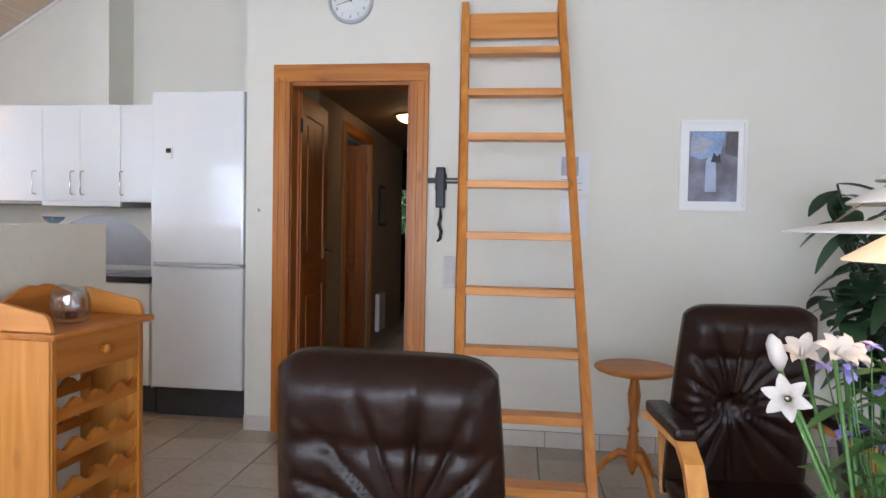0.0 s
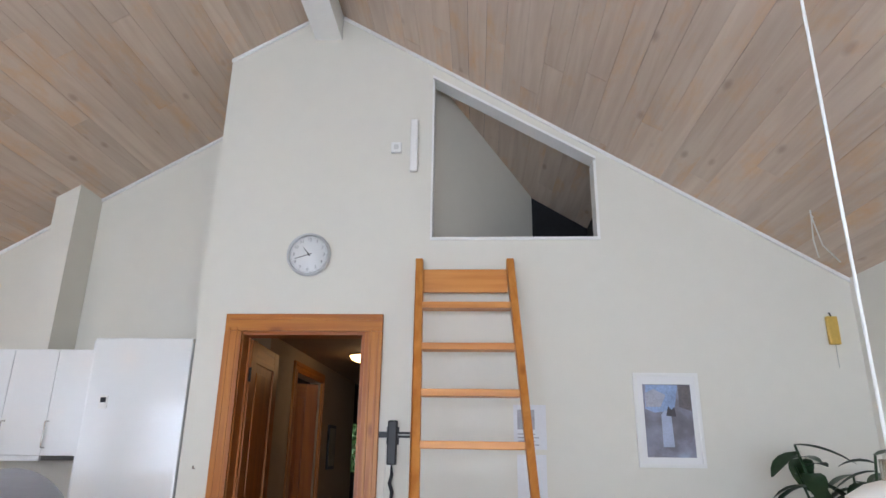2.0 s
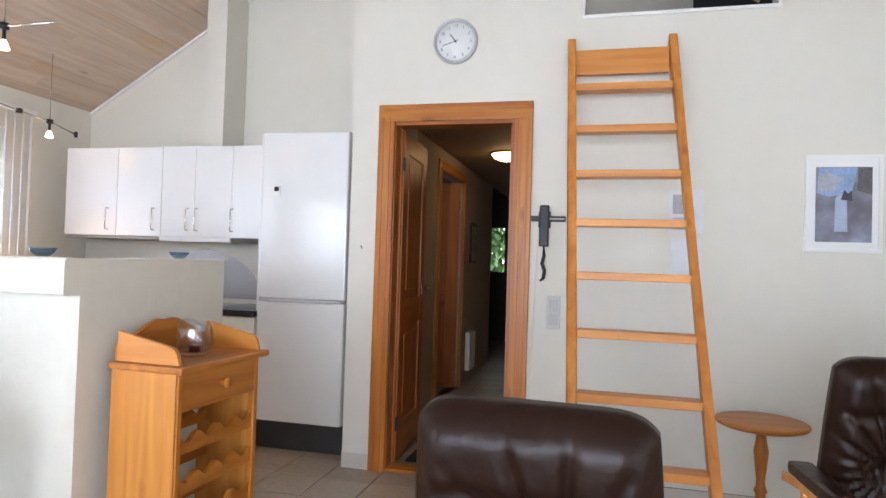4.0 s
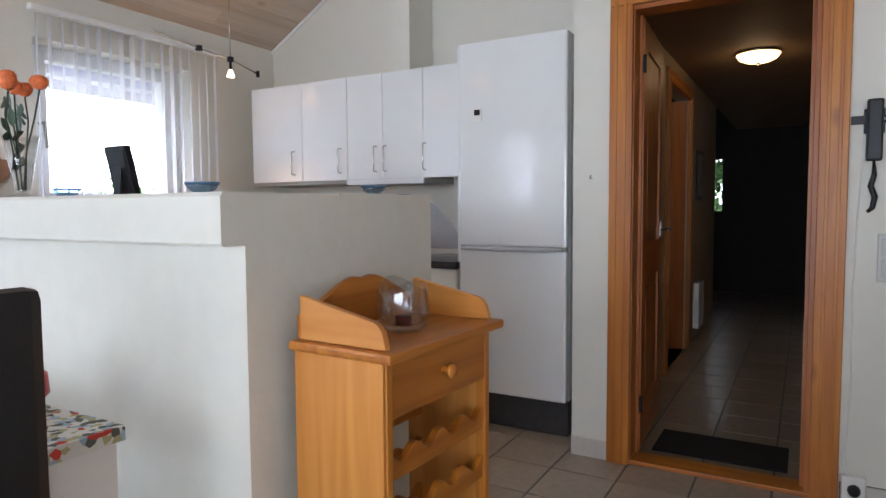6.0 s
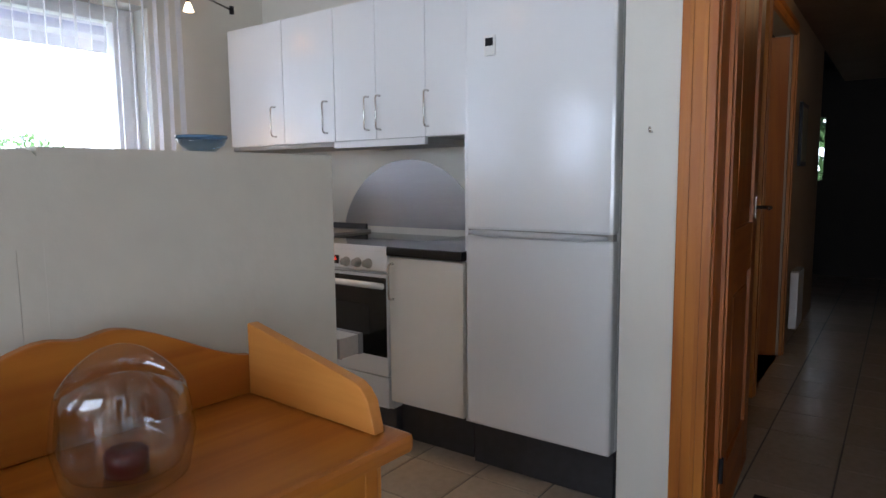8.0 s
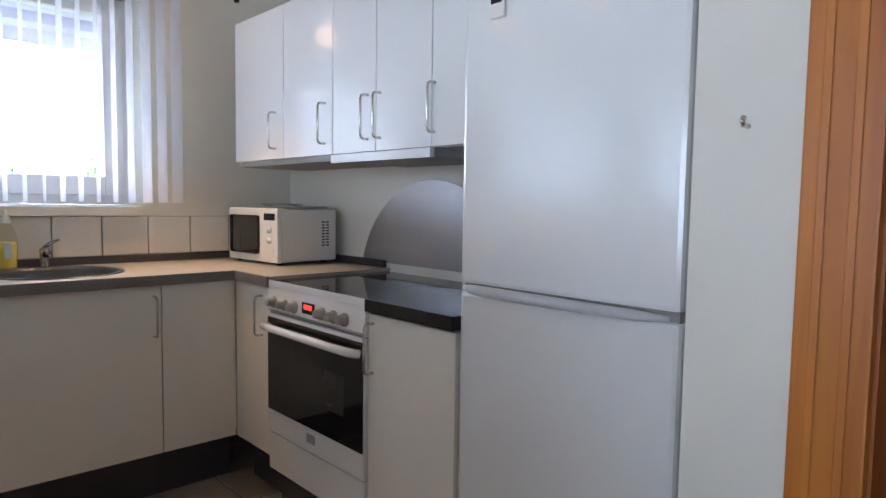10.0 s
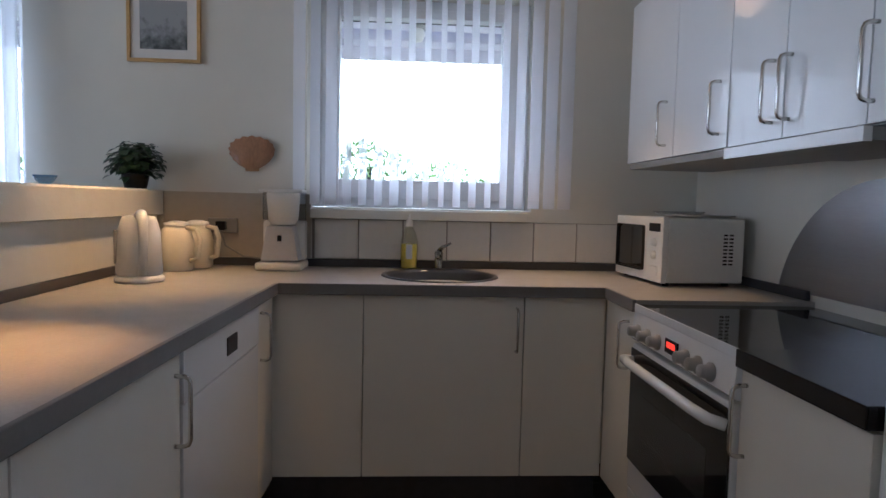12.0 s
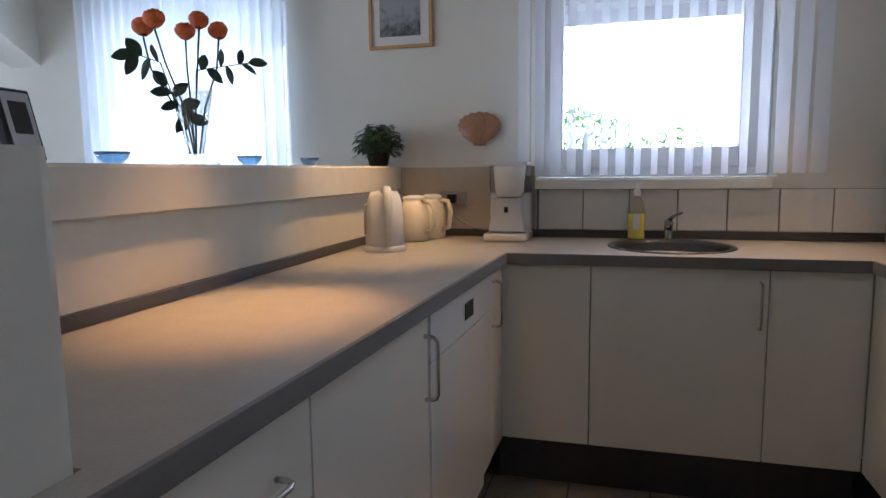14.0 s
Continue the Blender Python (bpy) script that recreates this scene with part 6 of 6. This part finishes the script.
tb = thing("side_table", pose(2.107, -0.50, 0), "small round pine pedestal table", "table")
part("tabletop", lathe([(0, 0.545), (0.16, 0.545), (0.178, 0.552), (0.185, 0.560), (0.183, 0.568), (0.175, 0.571), (0, 0.571)], 40), PINE_X, tb)
part("column", lathe([(0.020, 0.10), (0.030, 0.12), (0.034, 0.17), (0.022, 0.23), (0.020, 0.26), (0.028, 0.275), (0.020, 0.29), (0.017, 0.32), (0.024, 0.38), (0.030, 0.44), (0.020, 0.50), (0.024, 0.525), (0.035, 0.5445)], 20), PINE, tb)
for k in range(3):
    a = radians(-90 + 120 * k + 20)
    pts = [(0.0, 0.15), (0.06, 0.165), (0.12, 0.12), (0.17, 0.04), (0.20, 0.013)]
    part("foot", tube([(r * math.cos(a), r * math.sin(a), z) for r, z in pts], [0.020, 0.019, 0.017, 0.014, 0.013], 10), PINE, tb, shade=True)
part("finial", lathe([(0.0, 0.06), (0.012, 0.075), (0.016, 0.095), (0.018, 0.102)], 14), PINE, tb)


def tiered_pendant(m, top_z, label, lower, scale=1.0, watts=6):
    """A tiered metal pendant lamp; origin at the widest shade."""
    p = thing("pendant_lamp", m, label, "lamp", "tiered pendant lamps")
    shade_m = mat("white_lacquer_shade", (0.78, 0.74, 0.68), 0.45, var=0.02)
    s = scale
    part("wide_shade", lathe([(0.10 * s, 0.020), (0.17 * s, 0.014), (0.25 * s, 0.0), (0.252 * s, -0.004), (0.17 * s, 0.009), (0.10 * s, 0.015)], 48), shade_m, p)
    part("middle_shade", lathe([(0.055 * s, 0.085), (0.09 * s, 0.078), (0.135 * s, 0.055), (0.136 * s, 0.050), (0.09 * s, 0.071), (0.055 * s, 0.078)], 40), shade_m, p)
    part("top_shade", lathe([(0.022 * s, 0.125), (0.05 * s, 0.118), (0.085 * s, 0.098), (0.086 * s, 0.093), (0.05 * s, 0.111), (0.022 * s, 0.118)], 36), shade_m, p)
    if lower == "cone":
        part("lower_shade", lathe([(0.050 * s, -0.004), (0.065 * s, -0.006), (0.140 * s, -0.050), (0.141 * s, -0.054), (0.063 * s, -0.011), (0.050 * s, -0.009)], 40), glow("lit_shade", (0.95, 0.72, 0.45), 0.35), p, "warmly lit lower shade")
    else:
        part("lower_shade", lathe([(0.142 * s, -0.012), (0.142 * s, -0.024), (0.128 * s, -0.062), (0.085 * s, -0.095), (0.03 * s, -0.108), (0, -0.108)], 40), mat("blue_lacquer", (0.05, 0.12, 0.26), 0.25, var=0.05), p, "blue lower bowl")
    part("stem", tube([(0, 0, -0.03), (0, 0, 0.16)], 0.018, 12), CHROME, p)
    for k in range(3):
        a = 2 * math.pi * k / 3
        part("strut", tube([(0.02 * math.cos(a), 0.02 * math.sin(a), 0.12), (0.20 * s * math.cos(a), 0.20 * s * math.sin(a), 0.012)], 0.003, 6), CHROME, p)
    part("bulb", lathe([(0, -0.028), (0.024, -0.015), (0.026, 0.005), (0.015, 0.03), (0, 0.03)], 16), glow("warm_bulb", (1.0, 0.75, 0.45), 6.0), p, "lit bulb")
    part("cord", tube([(0, 0, 0.155), (0, 0, top_z)], 0.0035, 6), WHITE, p, "white cord")
    part("rose", lathe([(0.0, top_z - 0.025), (0.03, top_z - 0.02), (0.045, top_z), (0, top_z)], 20), WHITE, p)
    light = new("pendant_light", bpy.data.lights.new("pendant_light", "POINT"))
    light.data.energy, light.data.color, light.data.shadow_soft_size = watts, (1.0, 0.72, 0.42), 0.03
    light.location = m.translation + Vector((0, 0, -0.04))
    return p


LX, LY, LZ = 2.282, -2.27, 1.198
tiered_pendant(pose(LX, LY, LZ), zc(LX) - LZ - 0.002, "white tiered pendant lamp, lit, on a long cord", "cone", 0.9, watts=2)
DX, DY, DZ = -1.42, -3.15, 1.33
tiered_pendant(pose(DX, DY, DZ), zc(DX) - DZ - 0.002, "white tiered pendant lamp with a blue bowl over the dining table", "bowl", watts=3)
hkx = 3.22
hk2 = thing("cord_hook", pose(hkx, -0.44, zc(hkx) - 0.002), "white cord looped over a ceiling hook", "cord")
part("hook", tube([(0, 0, 0), (0, 0, -0.03), (0.01, 0, -0.04)], 0.004, 6), WHITE, hk2)
part("loop", tube([(0.20, 0.36, -0.135), (0.10, 0.2, -0.09), (0.0, 0.0, -0.03), (0.12, 0.16, -0.13), (0.25, 0.26, -0.19)], 0.004, 6), WHITE, hk2, shade=True)

# low table with the lily vase
ct = thing("coffee_table", pose(2.35, -2.30, 0), "low pine coffee table under the pendant lamp", "table")
part("tabletop", B(-0.30, -0.45, 0.435, 0.42, 0.40, 0.465, 0.008), PINE_Y, ct)
for x in (-0.26, 0.38):
    for y in (-0.41, 0.36):
        part("leg", B(x - 0.025, y - 0.025, 0, x + 0.025, y + 0.025, 0.434, 0.004), PINE, ct)
lv = thing("lily_vase", pose(2.215, -2.28, 0.4655), "clear glass vase with white lilies and small violet flowers", "vase")
part("glass", lathe([(0, 0), (0.045, 0), (0.058, 0.02), (0.062, 0.08), (0.045, 0.16), (0.030, 0.22), (0.040, 0.27), (0.038, 0.27), (0.028, 0.22), (0.042, 0.16), (0.058, 0.08), (0.05, 0.02), (0, 0.012)], 32), CLEAR, lv)
PETAL = mat("white_petal", (0.58, 0.53, 0.49), 0.5, var=0.08, scale=20)
VIOLET = mat("violet_petal", (0.36, 0.30, 0.66), 0.5, var=0.25, scale=40, island=0.2)
LILY = [(-0.165, -0.02, 0.43, -0.5, -0.9, 0.3), (-0.085, -0.01, 0.505, 0.1, -0.6, 0.9), (-0.045, 0.04, 0.495, 0.5, -0.6, 0.8), (-0.11, 0.06, 0.49, -0.3, -0.5, 0.9)]
lr = random.Random(12)
for x, y, z, wx, wy, wz in LILY:
    axis = Vector((wx, wy, wz)).normalized()
    s1 = axis.orthogonal().normalized()
    s2 = axis.cross(s1)
    heart = part("lily", tube([(0, 0, 0), tuple(axis * 0.02), tuple(axis * 0.034)], [0.003, 0.003, 0.001], 8), PETAL, lv, "open white lily", m=pose(x, y, z))
    for k in range(6):
        a = math.pi * k / 3
        out_w = (s1 * math.cos(a) + s2 * math.sin(a))
        bm = bmesh.new()
        rows = []
        bend = lr.uniform(0.75, 1.25)
        for i in range(7):
            u = i / 6
            c = axis * (0.045 * u - 0.022 * bend * u * u * u) + out_w * (0.006 + 0.036 * u ** 1.7)
            w = 0.013 * math.sin(math.pi * (0.12 + 0.86 * u)) ** 0.7
            t = axis.cross(out_w).normalized()
            rows.append([bm.verts.new(c - t * w + axis * 0.004), bm.verts.new(c), bm.verts.new(c + t * w + axis * 0.004)])
        for p1, p2 in zip(rows, rows[1:]):
            for q in (0, 1):
                bm.faces.new((p1[q], p1[q + 1], p2[q + 1], p2[q])).smooth = True
        part("petal", bm, PETAL, heart)
    part("stem", tube([(x * 0.1, y * 0.1, 0.02), (x * 0.5, y * 0.5, 0.25), (x, y, z)], 0.004, 6), LEAF2, lv, shade=True)
part("lily_bud", tube([(-0.165, 0.02, 0.475), (-0.17, 0.015, 0.495), (-0.182, 0.01, 0.525), (-0.188, 0.008, 0.54)], [0.006, 0.016, 0.014, 0.004], 10), PETAL, lv, "closed white lily bud", shade=True)
part("stem", tube([(0, 0, 0.02), (-0.08, 0.01, 0.28), (-0.165, 0.02, 0.475)], 0.004, 6), LEAF2, lv, shade=True)
bm, bm2 = bmesh.new(), bmesh.new()
for k in range(34):
    x, z = lr.uniform(-0.07, 0.16), lr.uniform(0.28, 0.55)
    y = lr.uniform(-0.08, 0.08)
    for j in range(6):
        blade(bm, (x, y, z), (lr.uniform(-1, 1), lr.uniform(-1, 1), lr.uniform(-0.6, 0.6)), 0.022, 0.008, 0.2, segs=3)
    tube([(0.01, 0, 0.2), (x * 0.6, y * 0.6, z * 0.7), (x, y, z)], 0.0015, 5, bm2)
tagged(part("violet_flowers", bm, VIOLET, lv, "small violet flowers"), kind="stuff")
for k in range(46):
    z = lr.uniform(0.24, 0.46)
    blade(bm2, (lr.uniform(-0.05, 0.10), lr.uniform(-0.05, 0.05), z), (lr.uniform(-1, 1), lr.uniform(-1, 0.6), lr.uniform(-0.2, 0.9)), lr.uniform(0.07, 0.13), lr.uniform(0.012, 0.02), 0.3)
part("greenery", bm2, LEAF2, lv, "fresh green leaves and thin stalks")

# tall houseplant in the corner
hp = thing("houseplant", pose(3.14, -0.58, 0), "tall dark-leaved houseplant in a pot in the corner", "plant")
part("pot", lathe([(0, 0), (0.13, 0), (0.17, 0.26), (0.18, 0.29), (0.155, 0.29), (0.15, 0.24), (0, 0.24)], 28), mat("dark_pot", (0.06, 0.06, 0.065), 0.5, var=0.1), hp, "dark pot")
part("soil", lathe([(0, 0.25), (0.15, 0.245)], 20), PLINTH, hp)
pr = random.Random(31)
bm = bmesh.new()
for k in range(9):
    a = 2 * math.pi * k / 9 + pr.uniform(-0.3, 0.3)
    h, spread = pr.uniform(0.95, 1.42), pr.uniform(0.10, 0.30)
    top = Vector((spread * math.cos(a), spread * math.sin(a), h))
    part("stem", tube([(0.04 * math.cos(a), 0.04 * math.sin(a), 0.24), (0.3 * top.x, 0.3 * top.y, h * 0.6), tuple(top)], [0.010, 0.008, 0.005], 6), LEAF, hp, shade=True)
    for j in range(24):
        f = 0.42 + 0.58 * j / 23
        base = Vector((top.x * f ** 2, top.y * f ** 2, 0.24 + (h - 0.24) * f))
        b2 = pr.uniform(0, 2 * math.pi)
        blade(bm, base, (math.cos(b2), math.sin(b2), pr.uniform(-0.3, 0.35)), pr.uniform(0.13, 0.22), pr.uniform(0.032, 0.052), pr.uniform(0.2, 0.7))
part("leaves", bm, LEAF, hp, "long dark green leaves")

# ---- dining corner ----
dt = thing("dining_table", pose(-0.925, -2.41, 0), "dining table with white end panels by the half wall", "table")
part("tabletop", B(-0.70, -0.34, 0.695, 0.70, 0.34, 0.720, 0.004), WHITE, dt)
part("end_panel", B(0.66, 0.10, 0, 0.70, 0.335, 0.694, 0.006), WHITE, dt)
part("end_panel", B(-0.66, -0.30, 0, -0.60, 0.30, 0.694, 0.006), WHITE, dt)
fl = bpy.data.materials.new("floral_print")
fl.use_nodes = True
fn, fk = fl.node_tree.nodes, fl.node_tree.links
tcx, vr, rmp = fn.new("ShaderNodeTexCoord"), fn.new("ShaderNodeTexVoronoi"), fn.new("ShaderNodeValToRGB")
vr.inputs["Scale"].default_value = 70
fk.new(tcx.outputs["Object"], vr.inputs["Vector"])
sepc = fn.new("ShaderNodeSeparateColor")
fk.new(vr.outputs["Color"], sepc.inputs["Color"])
rmp.color_ramp.interpolation = "CONSTANT"
for pos, col in ((0.0, (0.70, 0.70, 0.66, 1)), (0.35, (0.42, 0.40, 0.20, 1)), (0.5, (0.35, 0.45, 0.55, 1)), (0.62, (0.10, 0.11, 0.09, 1)), (0.75, (0.70, 0.68, 0.60, 1)), (0.92, (0.55, 0.05, 0.03, 1))):
    e = rmp.color_ramp.elements.new(pos)
    e.color = col
fk.new(sepc.outputs["Red"], rmp.inputs["Fac"])
fk.new(rmp.outputs["Color"], fn["Principled BSDF"].inputs["Base Color"])
fn["Principled BSDF"].inputs["Roughness"].default_value = 0.8
cloth_bm = bmesh.new()
box(cloth_bm, -0.25, -0.345, 0.7205, 0.71, 0.345, 0.724)
box(cloth_bm, 0.706, -0.345, 0.695, 0.71, 0.345, 0.7205)
solid("floral_tablecloth", cloth_bm, fl, "flower-patterned cloth over the dining table's end", "tablecloth", m=pose(-0.925, -2.41, 0))
solid("red_fruit", lathe([(0, 0), (0.02, 0.002), (0.042, 0.03), (0.040, 0.06), (0.018, 0.076), (0, 0.070)], 20), mat("red_skin", (0.45, 0.015, 0.01), 0.35, var=0.2), "red apple lying on the flowered cloth", "fruit", m=pose(-0.47, -2.13, 0.7245) @ Matrix.Diagonal((1.4, 1.4, 1.3, 1)))
dc = thing("dining_chair", pose(-0.16, -2.475, 0, 0, 0, 90), "black leather high-backed dining chair at the table", "chair")
CHL = mat("black_leather", (0.012, 0.012, 0.013), 0.4, var=0.2, bump=0.2, bump_scale=120)
part("backrest", B(-0.22, -0.045, 0.42, 0.22, 0.0, 1.02, 0.022), CHL, dc)
part("seat", B(-0.22, 0.0, 0.42, 0.22, 0.42, 0.49, 0.018), CHL, dc)
for x in (-0.19, 0.19):
    for y in (-0.02, 0.39):
        part("leg", B(x - 0.018, y - 0.018, 0, x + 0.018, y + 0.018, 0.43, 0.003), mat("red_brown_wood", (0.10, 0.025, 0.015), 0.4, var=0.2), dc)

# ---- low-voltage track with small glass spots ----
tr = thing("track_light", pose(-2.14, -0.03, 2.05), "low-voltage rail with small frosted glass spots", "lamp")
part("rail", tube([(0.02, -0.55, 0.04), (0.0, 0.0, 0.0), (-0.10, 0.32, -0.02)], 0.006, 8), CHROME, tr, shade=True)
part("rail_end", lathe([(0, -0.02), (0.012, -0.02), (0.012, 0.02), (0, 0.02)], 12), BLACK, tr, m=pose(-0.10, 0.32, -0.02))
part("clamp", lathe([(0.0, -0.014), (0.020, -0.014), (0.020, 0.014), (0, 0.014)], 14), BLACK, tr, m=pose(0.012, -0.24, 0.015))
for x, y, z in ((0.0, 0.0, 0.0),):
    part("clamp", lathe([(0.0, -0.014), (0.020, -0.014), (0.020, 0.014), (0, 0.014)], 14), BLACK, tr, m=pose(x, y, z))
    part("neck", tube([(x, y, z - 0.01), (x, y, z - 0.065)], 0.008, 8), BLACK, tr)
    part("spot_glass", lathe([(0.009, -0.062), (0.015, -0.073), (0.025, -0.104), (0.020, -0.106), (0.0, -0.10)], 20), glow("frosted_lit_glass", (1.0, 0.70, 0.42), 5.0), tr, "lit frosted glass shade", m=pose(x, y, z))
    part("hanger", tube([(x, y, z + 0.01), (x, y, zc(-2.14 + x) - 2.05 - 0.002)], 0.0025, 6), CHROME, tr)
t2 = thing("track_light", pose(-1.195, -1.20, 2.196), "low-voltage rail with glass spots over the peninsula", "lamp")
part("rail", tube([(-0.75, 0.0, 0.0), (0.0, 0.0, 0.0), (0.29, 0.0, 0.0)], 0.006, 8), CHROME, t2, shade=True)
for x in (-0.55, 0.0):
    part("clamp", lathe([(0.0, -0.014), (0.020, -0.014), (0.020, 0.014), (0, 0.014)], 14), BLACK, t2, m=pose(x, 0, 0))
    part("neck", tube([(x, 0, -0.01), (x, 0, -0.065)], 0.008, 8), BLACK, t2)
    part("spot_glass", lathe([(0.009, -0.062), (0.015, -0.073), (0.025, -0.104), (0.020, -0.106), (0.0, -0.10)], 20), glow("frosted_lit_glass_b", (1.0, 0.70, 0.42), 5.0), t2, "lit frosted glass shade", m=pose(x, 0, 0))
    part("hanger", tube([(x, 0, 0.01), (x, 0, zc(-1.195 + x) - 2.196 - 0.002)], 0.0025, 6), CHROME, t2)

# floor tiles
PITCH, TX, TY = 0.285, -0.025, 0.080
tile_bm = B(0.003, 0.003, -0.006, PITCH - 0.003, PITCH - 0.003, 0.0)
bmesh.ops.bevel(tile_bm, geom=[e for e in tile_bm.edges if all(v.co.z > -0.001 for v in e.verts)], offset=0.0025, segments=1, affect="EDGES")
tile_mesh = mesh_of("tile", tile_bm, TILE)
far_tiles = bmesh.new()
count = 0
for i in range(-9, 13):
    for j in range(-23, 23):
        x, y = TX + i * PITCH, TY + j * PITCH
        cx, cy = x + PITCH / 2, y + PITCH / 2
        if not (WEST - 0.2 < cx < EAST + 0.2 and SOUTH - 0.2 < cy < 6.5):
            continue
        if -2.1 < cx < 2.7 and -2.4 < cy < 1.3 and not (cx < -0.1 and cy < -1.75) and not (cx < 0.0 and cy > 0.75) and count < 300:
            ob = new("tile", tile_mesh)
            ob.parent, ob.location = floor, (x, y, 0)
            count += 1
        else:
            box(far_tiles, x + 0.003, y + 0.003, -0.006, x + PITCH - 0.003, y + PITCH - 0.003, -0.0005)
ob = part("distant_tiles", far_tiles, TILE_JOINED, floor)
tagged(ob, kind="stuff")
